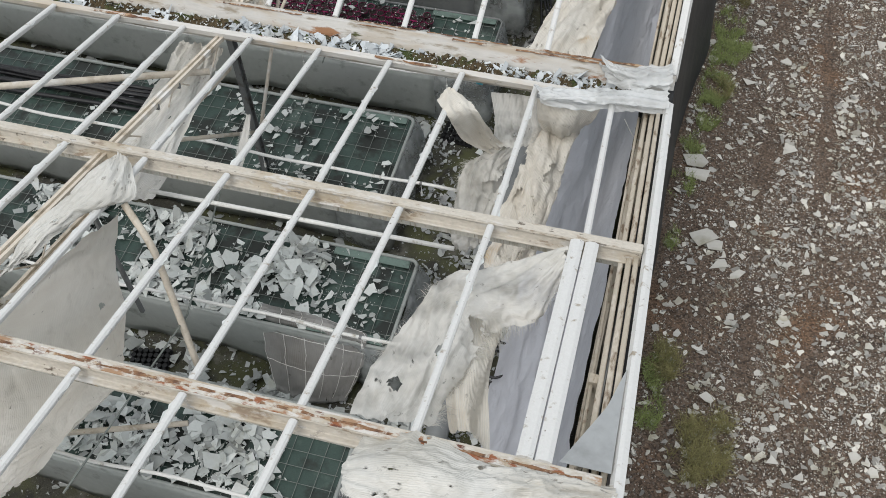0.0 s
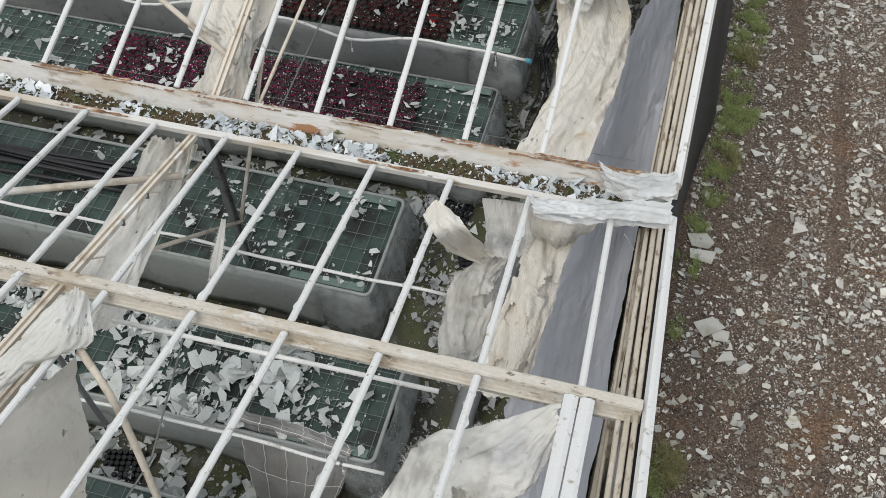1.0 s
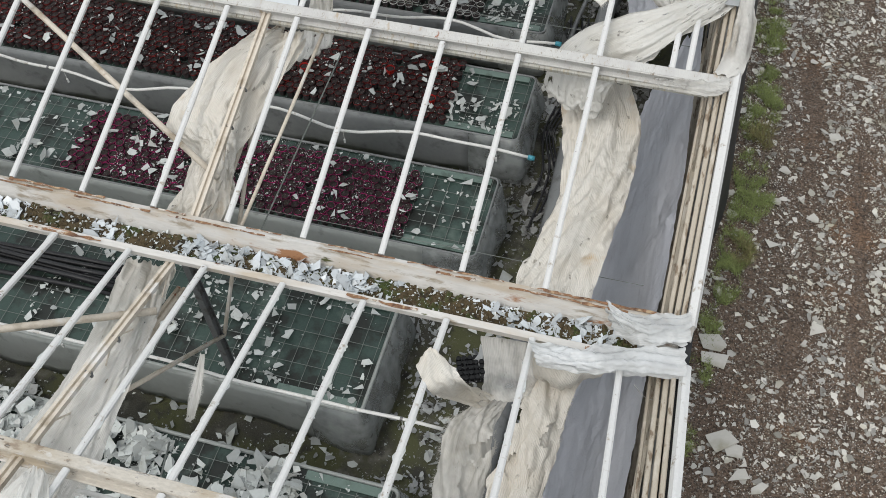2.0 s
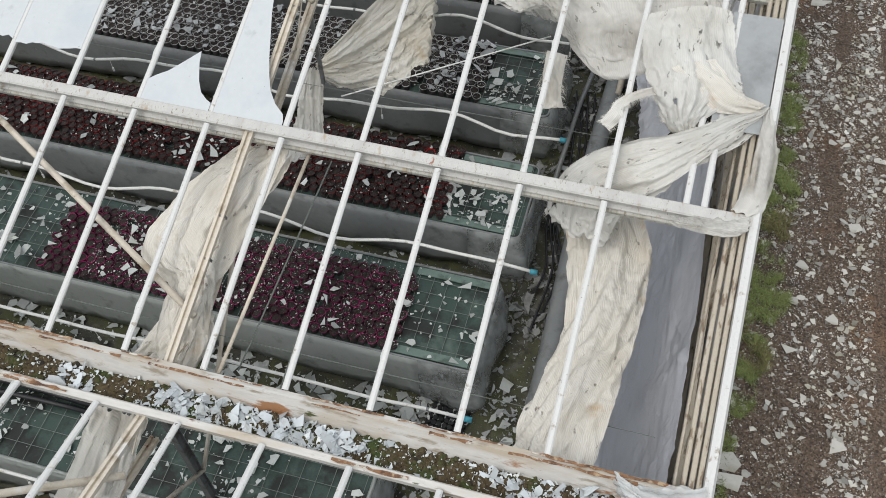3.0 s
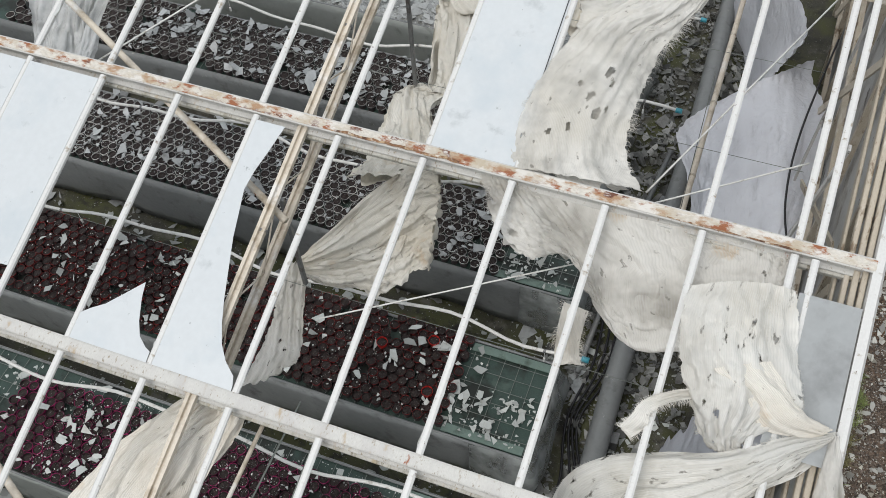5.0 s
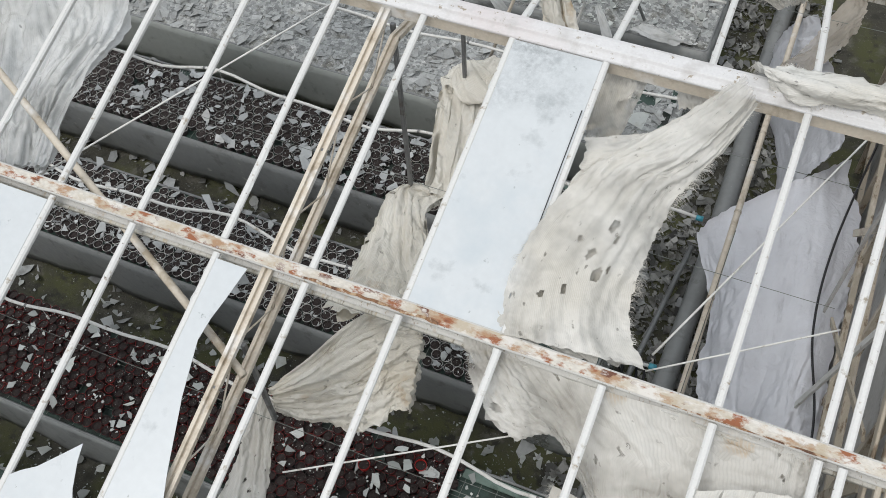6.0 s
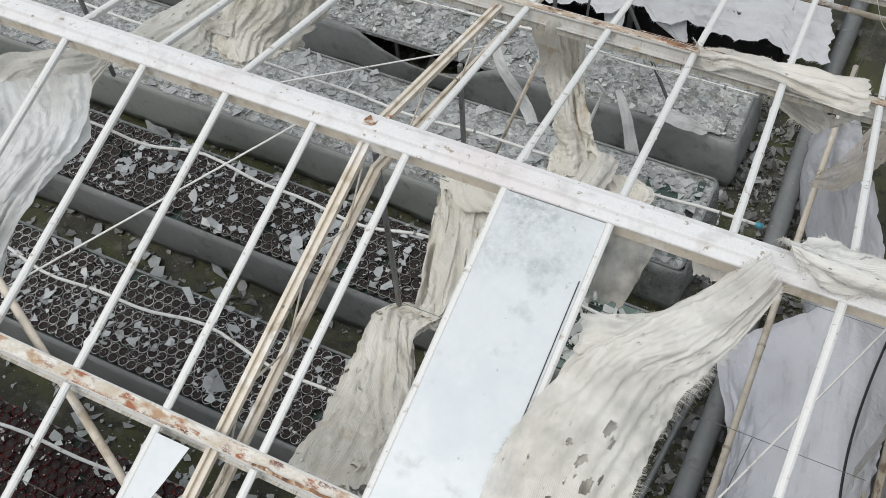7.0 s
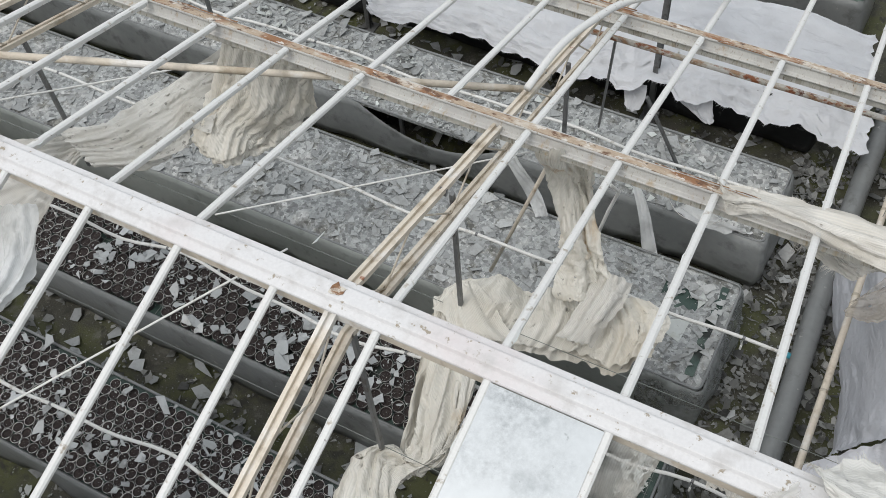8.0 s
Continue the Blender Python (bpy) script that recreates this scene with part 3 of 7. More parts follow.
def rounded_run(x0, x1, y0, y1, r=0.07):
    """The bench's outline from its west end round the rounded east corners and back."""
    pts = [(x0 + (x1 - r - x0) * i / 90, y0) for i in range(91)]
    pts += [(x1 - r + r * math.sin(a), y0 + r - r * math.cos(a)) for a in (math.pi / 2 * i / 6 for i in range(1, 7))]
    pts += [(x1, y0 + r + (y1 - y0 - 2 * r) * i / 6) for i in range(1, 7)]
    pts += [(x1 - r + r * math.cos(a), y1 - r + r * math.sin(a)) for a in (math.pi / 2 * i / 6 for i in range(1, 7))]
    pts += [(x1 - r + (x0 - x1 + r) * i / 90, y1) for i in range(1, 91)]
    return pts


def end_film():
    """Cloudy clear film that the bench end shows through."""
    m = material("cloudy_clear_film", (0.50, 0.53, 0.52), 0.25, spots=(((0.34, 0.36, 0.35), 3, 0.5, 0.2),), grain=(0.08, 14), bump=0.3, trans=0.25)
    n, link = m.node_tree.nodes, m.node_tree.links
    out = n["Material Output"].inputs["Surface"]
    solid = out.links[0].from_socket
    cloud, span, clear, mix = n.new("ShaderNodeTexNoise"), n.new("ShaderNodeMapRange"), n.new("ShaderNodeBsdfTransparent"), n.new("ShaderNodeMixShader")
    cloud.inputs["Scale"].default_value, cloud.inputs["Detail"].default_value = 4, 5
    link.new(n["Texture Coordinate"].outputs["Object"], cloud.inputs["Vector"])
    span.inputs["From Min"].default_value, span.inputs["From Max"].default_value = 0.35, 0.65
    span.inputs["To Min"].default_value, span.inputs["To Max"].default_value = 0.25, 0.75
    link.new(cloud.outputs["Fac"], span.inputs["Value"])
    link.new(span.outputs["Result"], mix.inputs["Fac"])
    link.new(solid, mix.inputs[1])
    link.new(clear.outputs["BSDF"], mix.inputs[2])
    link.new(mix.outputs["Shader"], out)
    return m


M_END = end_film()


def plant_bench(x1, y0, y1, label, x0=-13.4, top=M_BENCH, hem=0.12, seed=0, mesh_wire=True, dull_rim=False, film_mat=None, sag=None, clear_end=False):
    root = tagged(new("plant_bench"), label, "bench", "benches in rows")
    run = rounded_run(x0, x1, y0, y1)
    part("tabletop", Kit().plate([(x, y, BENCH_Z - 0.05) for x, y in run], 0.035), top, root)
    rim = part("rim", Kit().tube([(x, y, BENCH_Z) for x, y in run], 0.013 if top is M_SILT or dull_rim else 0.020, 6), M_SKIRT if top is M_SILT or dull_rim else film_mat or M_BENCH_RIM, root, "" if top is M_SILT or dull_rim else "pale rim under turned-over film", True)
    film, tail = Kit(), Kit()
    levels = 7
    for n, (x, y) in enumerate(run):
        cx, cy = min(x, x1 - 0.5), (y0 + y1) / 2
        out = Vector((x - cx, y - cy, 0)).normalized() if x > x1 - 0.15 else Vector((0, -1 if y < cy else 1, 0))
        for k in range(levels):
            h = k / (levels - 1)
            bulge = 0.016 + 0.006 * math.sin(h * 2.6) + 0.07 * h * noise.noise((x * 1.1, y * 3, h * 1.2 + seed)) + 0.05 * h * (0.5 - abs(noise.noise((x * 2.6 + h * 0.8, y * 2.6, seed)))) + 0.02 * noise.noise((x * 6, h * 2.5, seed + y)) * h
            bulge += max(0, 1 - (x1 - x) / 0.5) * (0.10 * math.sin(h * 2.4) + 0.05 * noise.noise((y * 4, h * 2, seed)))
            top_z = BENCH_Z + 0.005
            if sag and y < cy:
                top_z -= sag[2] * max(0.0, 1 - ((x - sag[0]) / sag[1]) ** 2)
            z = top_z - (top_z - hem) * h - (0.05 * h * noise.noise((x * 0.8, y * 2, seed + 5)))
            p = Vector((x, y, z)) + out * bulge
            film.v.append(tuple(p))
    for n in range(len(run) - 1):
        for k in range(levels - 1):
            a = n * levels + k
            (tail if clear_end and run[n][0] > x1 - 0.62 else film).f.append((a, a + 1, a + levels + 1, a + levels))
    if clear_end:
        tail.v = list(film.v)
        end = part("skirt_end", tail, M_END, root, "cloudy clear film hanging round the bench end", True)
        end.modifiers.new("thick", "SOLIDIFY").thickness = 0.002
    skirt = part("skirt", film, film_mat or M_SKIRT, root, "grey plastic film skirt", True)
    s = skirt.modifiers.new("thick", "SOLIDIFY")
    s.thickness = 0.003
    for x in (x1 - 0.25, x1 - 2.2, x1 - 4.2, x1 - 6.2):
        for y in (y0 + 0.12, y1 - 0.12):
            part("leg", Kit().box((x, y, BENCH_Z - 0.051), (x, y, 0.02), 0.04, 0.04, (1, 0, 0)), M_GALV, root)
    if mesh_wire:
        wires = Kit()
        x = x1 - 0.06
        while x > max(x0, -9.0):
            wires.box((x, y0 + 0.02, BENCH_Z + 0.006), (x, y1 - 0.02, BENCH_Z + 0.006), 0.005, 0.004)
            x -= 0.15
        for j in range(1, 7):
            y = y0 + (y1 - y0) * j / 7
            wires.box((max(x0, -9.0), y, BENCH_Z + 0.002), (x1 - 0.04, y, BENCH_Z + 0.002), 0.005, 0.004)
        part("wire_mesh", wires, M_WIRE, root, "dull wire mesh over the bench")
        for y in (y0 + 0.035, y1 - 0.10):
            part("edge_board", Kit().box((x1 - 0.85, y + 0.03, BENCH_Z + 0.014), (x1 - 0.07, y + 0.03, BENCH_Z + 0.014), 0.085, 0.008), M_BENCH_RIM, root, "pale green edge board at the bare end")
    return root


BENCHES = {
    "F": (-2.6, -5.55, -4.5, "plant bench with grey skirt strewn with broken glass"),
    "A0": (-2.30, -3.75, -2.75, "plant bench with green top covered in broken white glass"),
    "A": (-2.29, -2.02, -0.98, "plant bench with green top heaped with broken white glass"),
    "B": (-2.86, -0.36, 0.87, "plant bench with bare green meshed top and scattered shards"),
    "M": (-2.28, 1.60, 2.67, "plant bench carrying magenta pots, bare green end"),
    "R": (-2.22, 3.25, 4.27, "plant bench carrying dark red pots, bare green end"),
    "W": (-2.30, 5.02, 6.03, "plant bench carrying pale-rimmed pots of dark soil"),
    "D": (-2.45, 6.72, 7.66, "plant bench carrying dark pots strewn with glass"),
    "E": (-2.42, 8.25, 9.50, "plant bench under silted grey film and glass dust"),
    "Y": (-2.40, 10.08, 11.12, "plant bench under silted grey film with a dark skirt"),
    "Z": (-2.40, 12.10, 13.1, "plant bench draped with white plastic sheet"),
    "Z2": (-2.40, 14.0, 15.0, "plant bench with scattered glass beyond the sheet"),
}
for i, (key, (x1, y0, y1, label)) in enumerate(BENCHES.items()):
    plant_bench(x1, y0, y1, label, top=M_SILT if key in "EYZ" else M_BENCH, seed=i * 7.3, mesh_wire=key not in ("E", "Y", "Z", "F"), dull_rim=key in ("W", "D", "R", "M"),
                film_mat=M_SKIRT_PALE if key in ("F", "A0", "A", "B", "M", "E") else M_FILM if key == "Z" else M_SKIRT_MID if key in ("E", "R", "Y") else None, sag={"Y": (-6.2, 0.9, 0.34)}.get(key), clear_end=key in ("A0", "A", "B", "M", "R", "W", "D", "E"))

# ---- torn shade cloths and plastic films ----
def cloth_material(name, base, stain, trans, stripe=0.012, rough=0.5, bump=0.45, specks=0.7, gloss=0.3, veil=0.4, rusty=False, rib=1.0, creased=1.0, pleated=1.0, patch=1.3):
    m = bpy.data.materials.new(name)
    m.use_nodes = True
    n, link = m.node_tree.nodes, m.node_tree.links
    bsdf = n["Principled BSDF"]
    tex = n.new("ShaderNodeTexCoord")
    wave = n.new("ShaderNodeTexWave")
    wave.bands_direction = "X"
    wave.inputs["Scale"].default_value = 0.314 / stripe
    wave.inputs["Distortion"].default_value, wave.inputs["Detail"].default_value, wave.inputs["Detail Scale"].default_value = 0.35, 2, 1.0
    link.new(tex.outputs["UV"], wave.inputs["Vector"])
    big = n.new("ShaderNodeTexNoise")
    big.inputs["Scale"].default_value, big.inputs["Detail"].default_value = 2.2, 6
    link.new(tex.outputs["Object"], big.inputs["Vector"])
    speck = n.new("ShaderNodeTexNoise")
    speck.inputs["Scale"].default_value, speck.inputs["Detail"].default_value = 1.0, 4
    slit = n.new("ShaderNodeMapping")
    slit.inputs["Scale"].default_value = (15, 8, 1)
    slit.inputs["Rotation"].default_value = (0, 0, 0.5)
    link.new(tex.outputs["UV"], slit.inputs["Vector"])
    link.new(slit.outputs["Vector"], speck.inputs["Vector"])

    def over(colour, fac, tint, lo, hi):
        ramp = n.new("ShaderNodeMapRange")
        ramp.inputs["From Min"].default_value, ramp.inputs["From Max"].default_value = lo, hi
        link.new(fac, ramp.inputs["Value"])
        mix = n.new("ShaderNodeMix")
        mix.data_type = "RGBA"
        link.new(ramp.outputs["Result"], mix.inputs["Factor"])
        if isinstance(colour, tuple):
            mix.inputs["A"].default_value = (*colour, 1)
        else:
            link.new(colour, mix.inputs["A"])
        mix.inputs["B"].default_value = (*tint, 1)
        return mix.outputs["Result"]

    colour = over(base, big.outputs["Fac"], stain, 0.42, 0.72)
    if rusty:
        rust = n.new("ShaderNodeTexNoise")
        rust.inputs["Scale"].default_value, rust.inputs["Detail"].default_value = 2.6, 5
        shift = n.new("ShaderNodeMapping")
        shift.inputs["Location"].default_value = (5.2, 1.3, 8.1)
        link.new(tex.outputs["Object"], shift.inputs["Vector"])
        link.new(shift.outputs["Vector"], rust.inputs["Vector"])
        colour = over(colour, rust.outputs["Fac"], (0.52, 0.37, 0.20), 0.63, 0.74)
    # lengthwise streaks darken the colour: stain, plus the shade of folds painted in
    stain_fold_shade = n.new("ShaderNodeTexNoise")
    stain_fold_shade.inputs["Scale"].default_value, stain_fold_shade.inputs["Detail"].default_value = 1.0, 7
    stain_fold_shade.inputs["Roughness"].default_value = 0.65
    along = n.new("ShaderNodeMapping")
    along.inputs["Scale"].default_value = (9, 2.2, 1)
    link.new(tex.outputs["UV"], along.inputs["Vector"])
    link.new(along.outputs["Vector"], stain_fold_shade.inputs["Vector"])
    colour = over(colour, stain_fold_shade.outputs["Fac"], tuple(0.72 * c for c in stain), 0.56, 0.80)
    colour = over(colour, wave.outputs["Fac"], tuple(c * (1 - 0.16 * rib) for c in base), 0.5, 1.2)
    colour = over(colour, speck.outputs["Fac"], tuple(0.45 * c for c in stain), specks - 0.045, specks + 0.01)
    link.new(colour, bsdf.inputs["Base Color"])
    bsdf.inputs["Roughness"].default_value = rough
    bsdf.inputs["Specular IOR Level"].default_value = gloss
    add = n.new("ShaderNodeMath")
    add.operation = "MULTIPLY_ADD"
    link.new(wave.outputs["Fac"], add.inputs[0])
    add.inputs[1].default_value = 0.38 * rib
    link.new(speck.outputs["Fac"], add.inputs[2])
    wrinkle = n.new("ShaderNodeTexNoise")
    wrinkle.inputs["Scale"].default_value, wrinkle.inputs["Detail"].default_value, wrinkle.inputs["Distortion"].default_value = 7, 6, 1.6
    link.new(tex.outputs["Object"], wrinkle.inputs["Vector"])
    crease = n.new("ShaderNodeMath")
    crease.operation = "MULTIPLY_ADD"
    link.new(wrinkle.outputs["Fac"], crease.inputs[0])
    crease.inputs[1].default_value = 2.2 * creased
    link.new(add.outputs["Value"], crease.inputs[2])
    run = n.new("ShaderNodeMapping")
    run.inputs["Scale"].default_value = (6.5, 1.5, 1)
    run.inputs["Rotation"].default_value = (0, 0, 0.06)
    link.new(tex.outputs["UV"], run.inputs["Vector"])
    pleat = n.new("ShaderNodeTexNoise")
    pleat.inputs["Scale"].default_value, pleat.inputs["Detail"].default_value, pleat.inputs["Distortion"].default_value = 1.0, 3, 0.5
    link.new(run.outputs["Vector"], pleat.inputs["Vector"])
    drape = n.new("ShaderNodeBump")
    drape.inputs["Strength"].default_value, drape.inputs["Distance"].default_value = 0.4, 0.035 * pleated
    link.new(pleat.outputs["Fac"], drape.inputs["Height"])
    b = n.new("ShaderNodeBump")
    b.inputs["Strength"].default_value, b.inputs["Distance"].default_value = bump, 0.012
    link.new(crease.outputs["Value"], b.inputs["Height"])
    link.new(drape.outputs["Normal"], b.inputs["Normal"])
    link.new(b.outputs["Normal"], bsdf.inputs["Normal"])
    thin = n.new("ShaderNodeBsdfTranslucent")
    link.new(colour, thin.inputs["Color"])
    blend = n.new("ShaderNodeMixShader")
    blend.inputs["Fac"].default_value = trans
    link.new(bsdf.outputs["BSDF"], blend.inputs[1])
    link.new(thin.outputs["BSDF"], blend.inputs[2])
    gauze = n.new("ShaderNodeMapRange")
    gauze.inputs["From Min"].default_value, gauze.inputs["From Max"].default_value = 0.44, 0.70
    gauze.inputs["To Min"].default_value, gauze.inputs["To Max"].default_value = 0.02, veil
    thread = n.new("ShaderNodeTexNoise")
    thread.inputs["Scale"].default_value, thread.inputs["Detail"].default_value = patch, 4
    link.new(tex.outputs["Object"], thread.inputs["Vector"])
    link.new(thread.outputs["Fac"], gauze.inputs["Value"])
    clear = n.new("ShaderNodeBsdfTransparent")
    whole = n.new("ShaderNodeMixShader")
    slits = n.new("ShaderNodeMapRange")
    slits.inputs["From Min"].default_value, slits.inputs["From Max"].default_value = specks, specks + 0.012
    link.new(speck.outputs["Fac"], slits.inputs["Value"])
    open_part = n.new("ShaderNodeMath")
    open_part.operation = "MAXIMUM"
    link.new(gauze.outputs["Result"], open_part.inputs[0])
    link.new(slits.outputs["Result"], open_part.inputs[1])
    link.new(open_part.outputs["Value"], whole.inputs["Fac"])
    link.new(blend.outputs["Shader"], whole.inputs[1])
    link.new(clear.outputs["BSDF"], whole.inputs[2])
    link.new(whole.outputs["Shader"], n["Material Output"].inputs["Surface"])
    return m


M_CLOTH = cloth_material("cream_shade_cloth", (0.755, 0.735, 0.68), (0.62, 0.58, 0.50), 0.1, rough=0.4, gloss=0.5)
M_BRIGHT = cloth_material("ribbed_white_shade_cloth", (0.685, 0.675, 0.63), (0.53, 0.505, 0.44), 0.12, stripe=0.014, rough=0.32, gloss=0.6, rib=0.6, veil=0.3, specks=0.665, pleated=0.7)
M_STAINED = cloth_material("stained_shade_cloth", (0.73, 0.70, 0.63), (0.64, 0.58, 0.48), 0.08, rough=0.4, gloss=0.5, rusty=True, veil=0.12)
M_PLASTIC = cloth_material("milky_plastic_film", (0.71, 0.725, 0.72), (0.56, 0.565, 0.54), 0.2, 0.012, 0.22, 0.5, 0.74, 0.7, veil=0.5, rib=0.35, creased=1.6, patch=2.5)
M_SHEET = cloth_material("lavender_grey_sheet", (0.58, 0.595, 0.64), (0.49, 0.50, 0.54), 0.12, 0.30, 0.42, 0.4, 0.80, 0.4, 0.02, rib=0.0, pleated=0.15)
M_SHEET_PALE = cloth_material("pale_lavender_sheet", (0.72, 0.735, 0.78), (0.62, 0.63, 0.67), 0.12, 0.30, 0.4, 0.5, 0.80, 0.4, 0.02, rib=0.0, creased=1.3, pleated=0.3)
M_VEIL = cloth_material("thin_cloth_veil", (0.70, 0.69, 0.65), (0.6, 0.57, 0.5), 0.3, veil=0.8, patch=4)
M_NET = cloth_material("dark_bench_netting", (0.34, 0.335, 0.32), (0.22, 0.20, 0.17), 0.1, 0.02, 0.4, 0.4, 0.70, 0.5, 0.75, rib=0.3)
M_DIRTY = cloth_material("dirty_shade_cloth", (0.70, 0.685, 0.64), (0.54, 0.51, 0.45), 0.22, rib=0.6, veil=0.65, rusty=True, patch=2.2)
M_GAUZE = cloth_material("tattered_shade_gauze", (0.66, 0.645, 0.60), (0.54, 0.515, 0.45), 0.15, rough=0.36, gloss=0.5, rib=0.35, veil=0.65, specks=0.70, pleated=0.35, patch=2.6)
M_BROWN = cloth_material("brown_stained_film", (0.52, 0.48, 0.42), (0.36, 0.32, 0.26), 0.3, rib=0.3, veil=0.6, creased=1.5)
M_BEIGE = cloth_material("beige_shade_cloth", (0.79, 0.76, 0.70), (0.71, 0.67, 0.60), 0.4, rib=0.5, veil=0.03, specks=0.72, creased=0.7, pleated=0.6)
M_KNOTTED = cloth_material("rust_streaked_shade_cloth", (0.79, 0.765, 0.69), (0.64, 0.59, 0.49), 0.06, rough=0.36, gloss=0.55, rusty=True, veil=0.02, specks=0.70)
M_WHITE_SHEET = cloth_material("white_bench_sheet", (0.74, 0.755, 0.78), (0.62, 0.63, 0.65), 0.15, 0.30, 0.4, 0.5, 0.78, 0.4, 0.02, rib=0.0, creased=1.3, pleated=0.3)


def catmull(pts, t):
    """A point on the smooth line through pts, t from 0 to 1."""
    n = len(pts) - 1
    s = min(max(t, 0.0), 1.0) * n
    i = min(int(s), n - 1)
    f = s - i
    p1, p2 = pts[i], pts[i + 1]
    p0 = pts[i - 1] if i else p1 * 2 - p2
    p3 = pts[i + 2] if i + 2 <= n else p2 * 2 - p1
    return 0.5 * (2 * p1 + (p2 - p0) * f + (2 * p0 - 5 * p1 + 4 * p2 - p3) * f * f + (3 * p1 - p0 - 3 * p2 + p3) * f ** 3)


def finer(g):
    """Twice the points along both ways of a grid, on smooth lines."""
    for axis in (0, 1):
        g = np.swapaxes(g, 0, axis)
        e = np.concatenate([2 * g[:1] - g[1:2], g, 2 * g[-1:] - g[-2:-1]])
        mid = (9 * (e[1:-2] + e[2:-1]) - e[:-3] - e[3:]) / 16
        out = np.empty((2 * len(g) - 1, *g.shape[1:]))
        out[0::2], out[1::2] = g, mid
        g = np.swapaxes(out, 0, axis)
    return g


def hash1(n, seed):
    """A steady random share for the n-th fold."""
    return (math.sin(n * 127.1 + seed * 311.7) * 43758.5453) % 1.0


def fold(x, y, dense, seed):
    """Drapery folds running along y: sharp crests that start and end anywhere, with broad hollows between."""
    n = noise.noise((x * dense, y * 0.8, seed))
    return 0.75 - 1.9 * abs(n) - 0.25 * noise.noise((x * dense * 0.6, y * 0.8, seed + 7))


def settle(flat, start, slack, reach, stiff=0, rounds=70):
    """Lets a grid of cloth that is longer and wider than its outline buckle into folds: threads keep their length, the sheet keeps near its outline."""
    p = start.copy()
    du, dv = np.linalg.norm(np.diff(flat, axis=0), axis=2), np.linalg.norm(np.diff(flat, axis=1), axis=2)
    full = dv.sum(axis=1).max() / dv.shape[1]
    rest_u = np.maximum(du, 0.6 * du.mean()) * (1 + slack[0])
    rest_v = np.clip(np.full_like(dv, full * 0.9), dv * (1 + slack[1]), dv * (1 + 4 * slack[1]) + 1e-4)
    long_u, long_v = rest_u[:-1] + rest_u[1:], rest_v[:, :-1] + rest_v[:, 1:]

    def hold(a, b, rest, stiff, least=False):
        d = b - a
        size = np.linalg.norm(d, axis=2) + 1e-9
        gap = size - rest
        if least:
            gap = np.minimum(gap, 0)
        move = d * (stiff * 0.5 * gap / size)[..., None]
        a += move
        b -= move

    for _ in range(rounds):
        p[..., 2] -= 0.0006
        for k in (0, 1):
            n = (p.shape[0] - k) // 2 * 2 + k
            hold(p[k:n:2], p[k + 1:n:2], rest_u[k:n:2], 0.9)
            n = (p.shape[1] - k) // 2 * 2 + k
            hold(p[:, k:n:2], p[:, k + 1:n:2], rest_v[:, k:n:2], 0.9)
        for k in range(4):
            m = (p.shape[0] - k) // 4 * 4 + k
            if m - k >= 4:
                hold(p[k:m:4], p[k + 2:m:4], long_u[k:m:4] * 0.88, 0.4, True)
            m = (p.shape[1] - k) // 4 * 4 + k
            if m - k >= 4:
                hold(p[:, k:m:4], p[:, k + 2:m:4], long_v[:, k:m:4] * 0.86, 0.4, True)
        for axis in (0, 1):
            q, rest = (p, rest_u) if axis == 0 else (np.swapaxes(p, 0, 1), rest_v.T)
            for k in range(0, 12, 3):
                m = (q.shape[0] - k) // 12 * 12 + k
                if m - k >= 12:
                    far = sum(rest[k + o:m:12] for o in range(6))
                    hold(q[k:m:12], q[k + 6:m:12], far * (0.96 if axis == stiff else 0.75), 0.5, True)
        away = p - flat
        size = np.linalg.norm(away, axis=2, keepdims=True) + 1e-9
        p = flat + away * 0.99 * np.minimum(1, reach / size)
        p[0] += (flat[0] - p[0]) * 0.25
        p[-1] += (flat[-1] - p[-1]) * 0.1
    return p


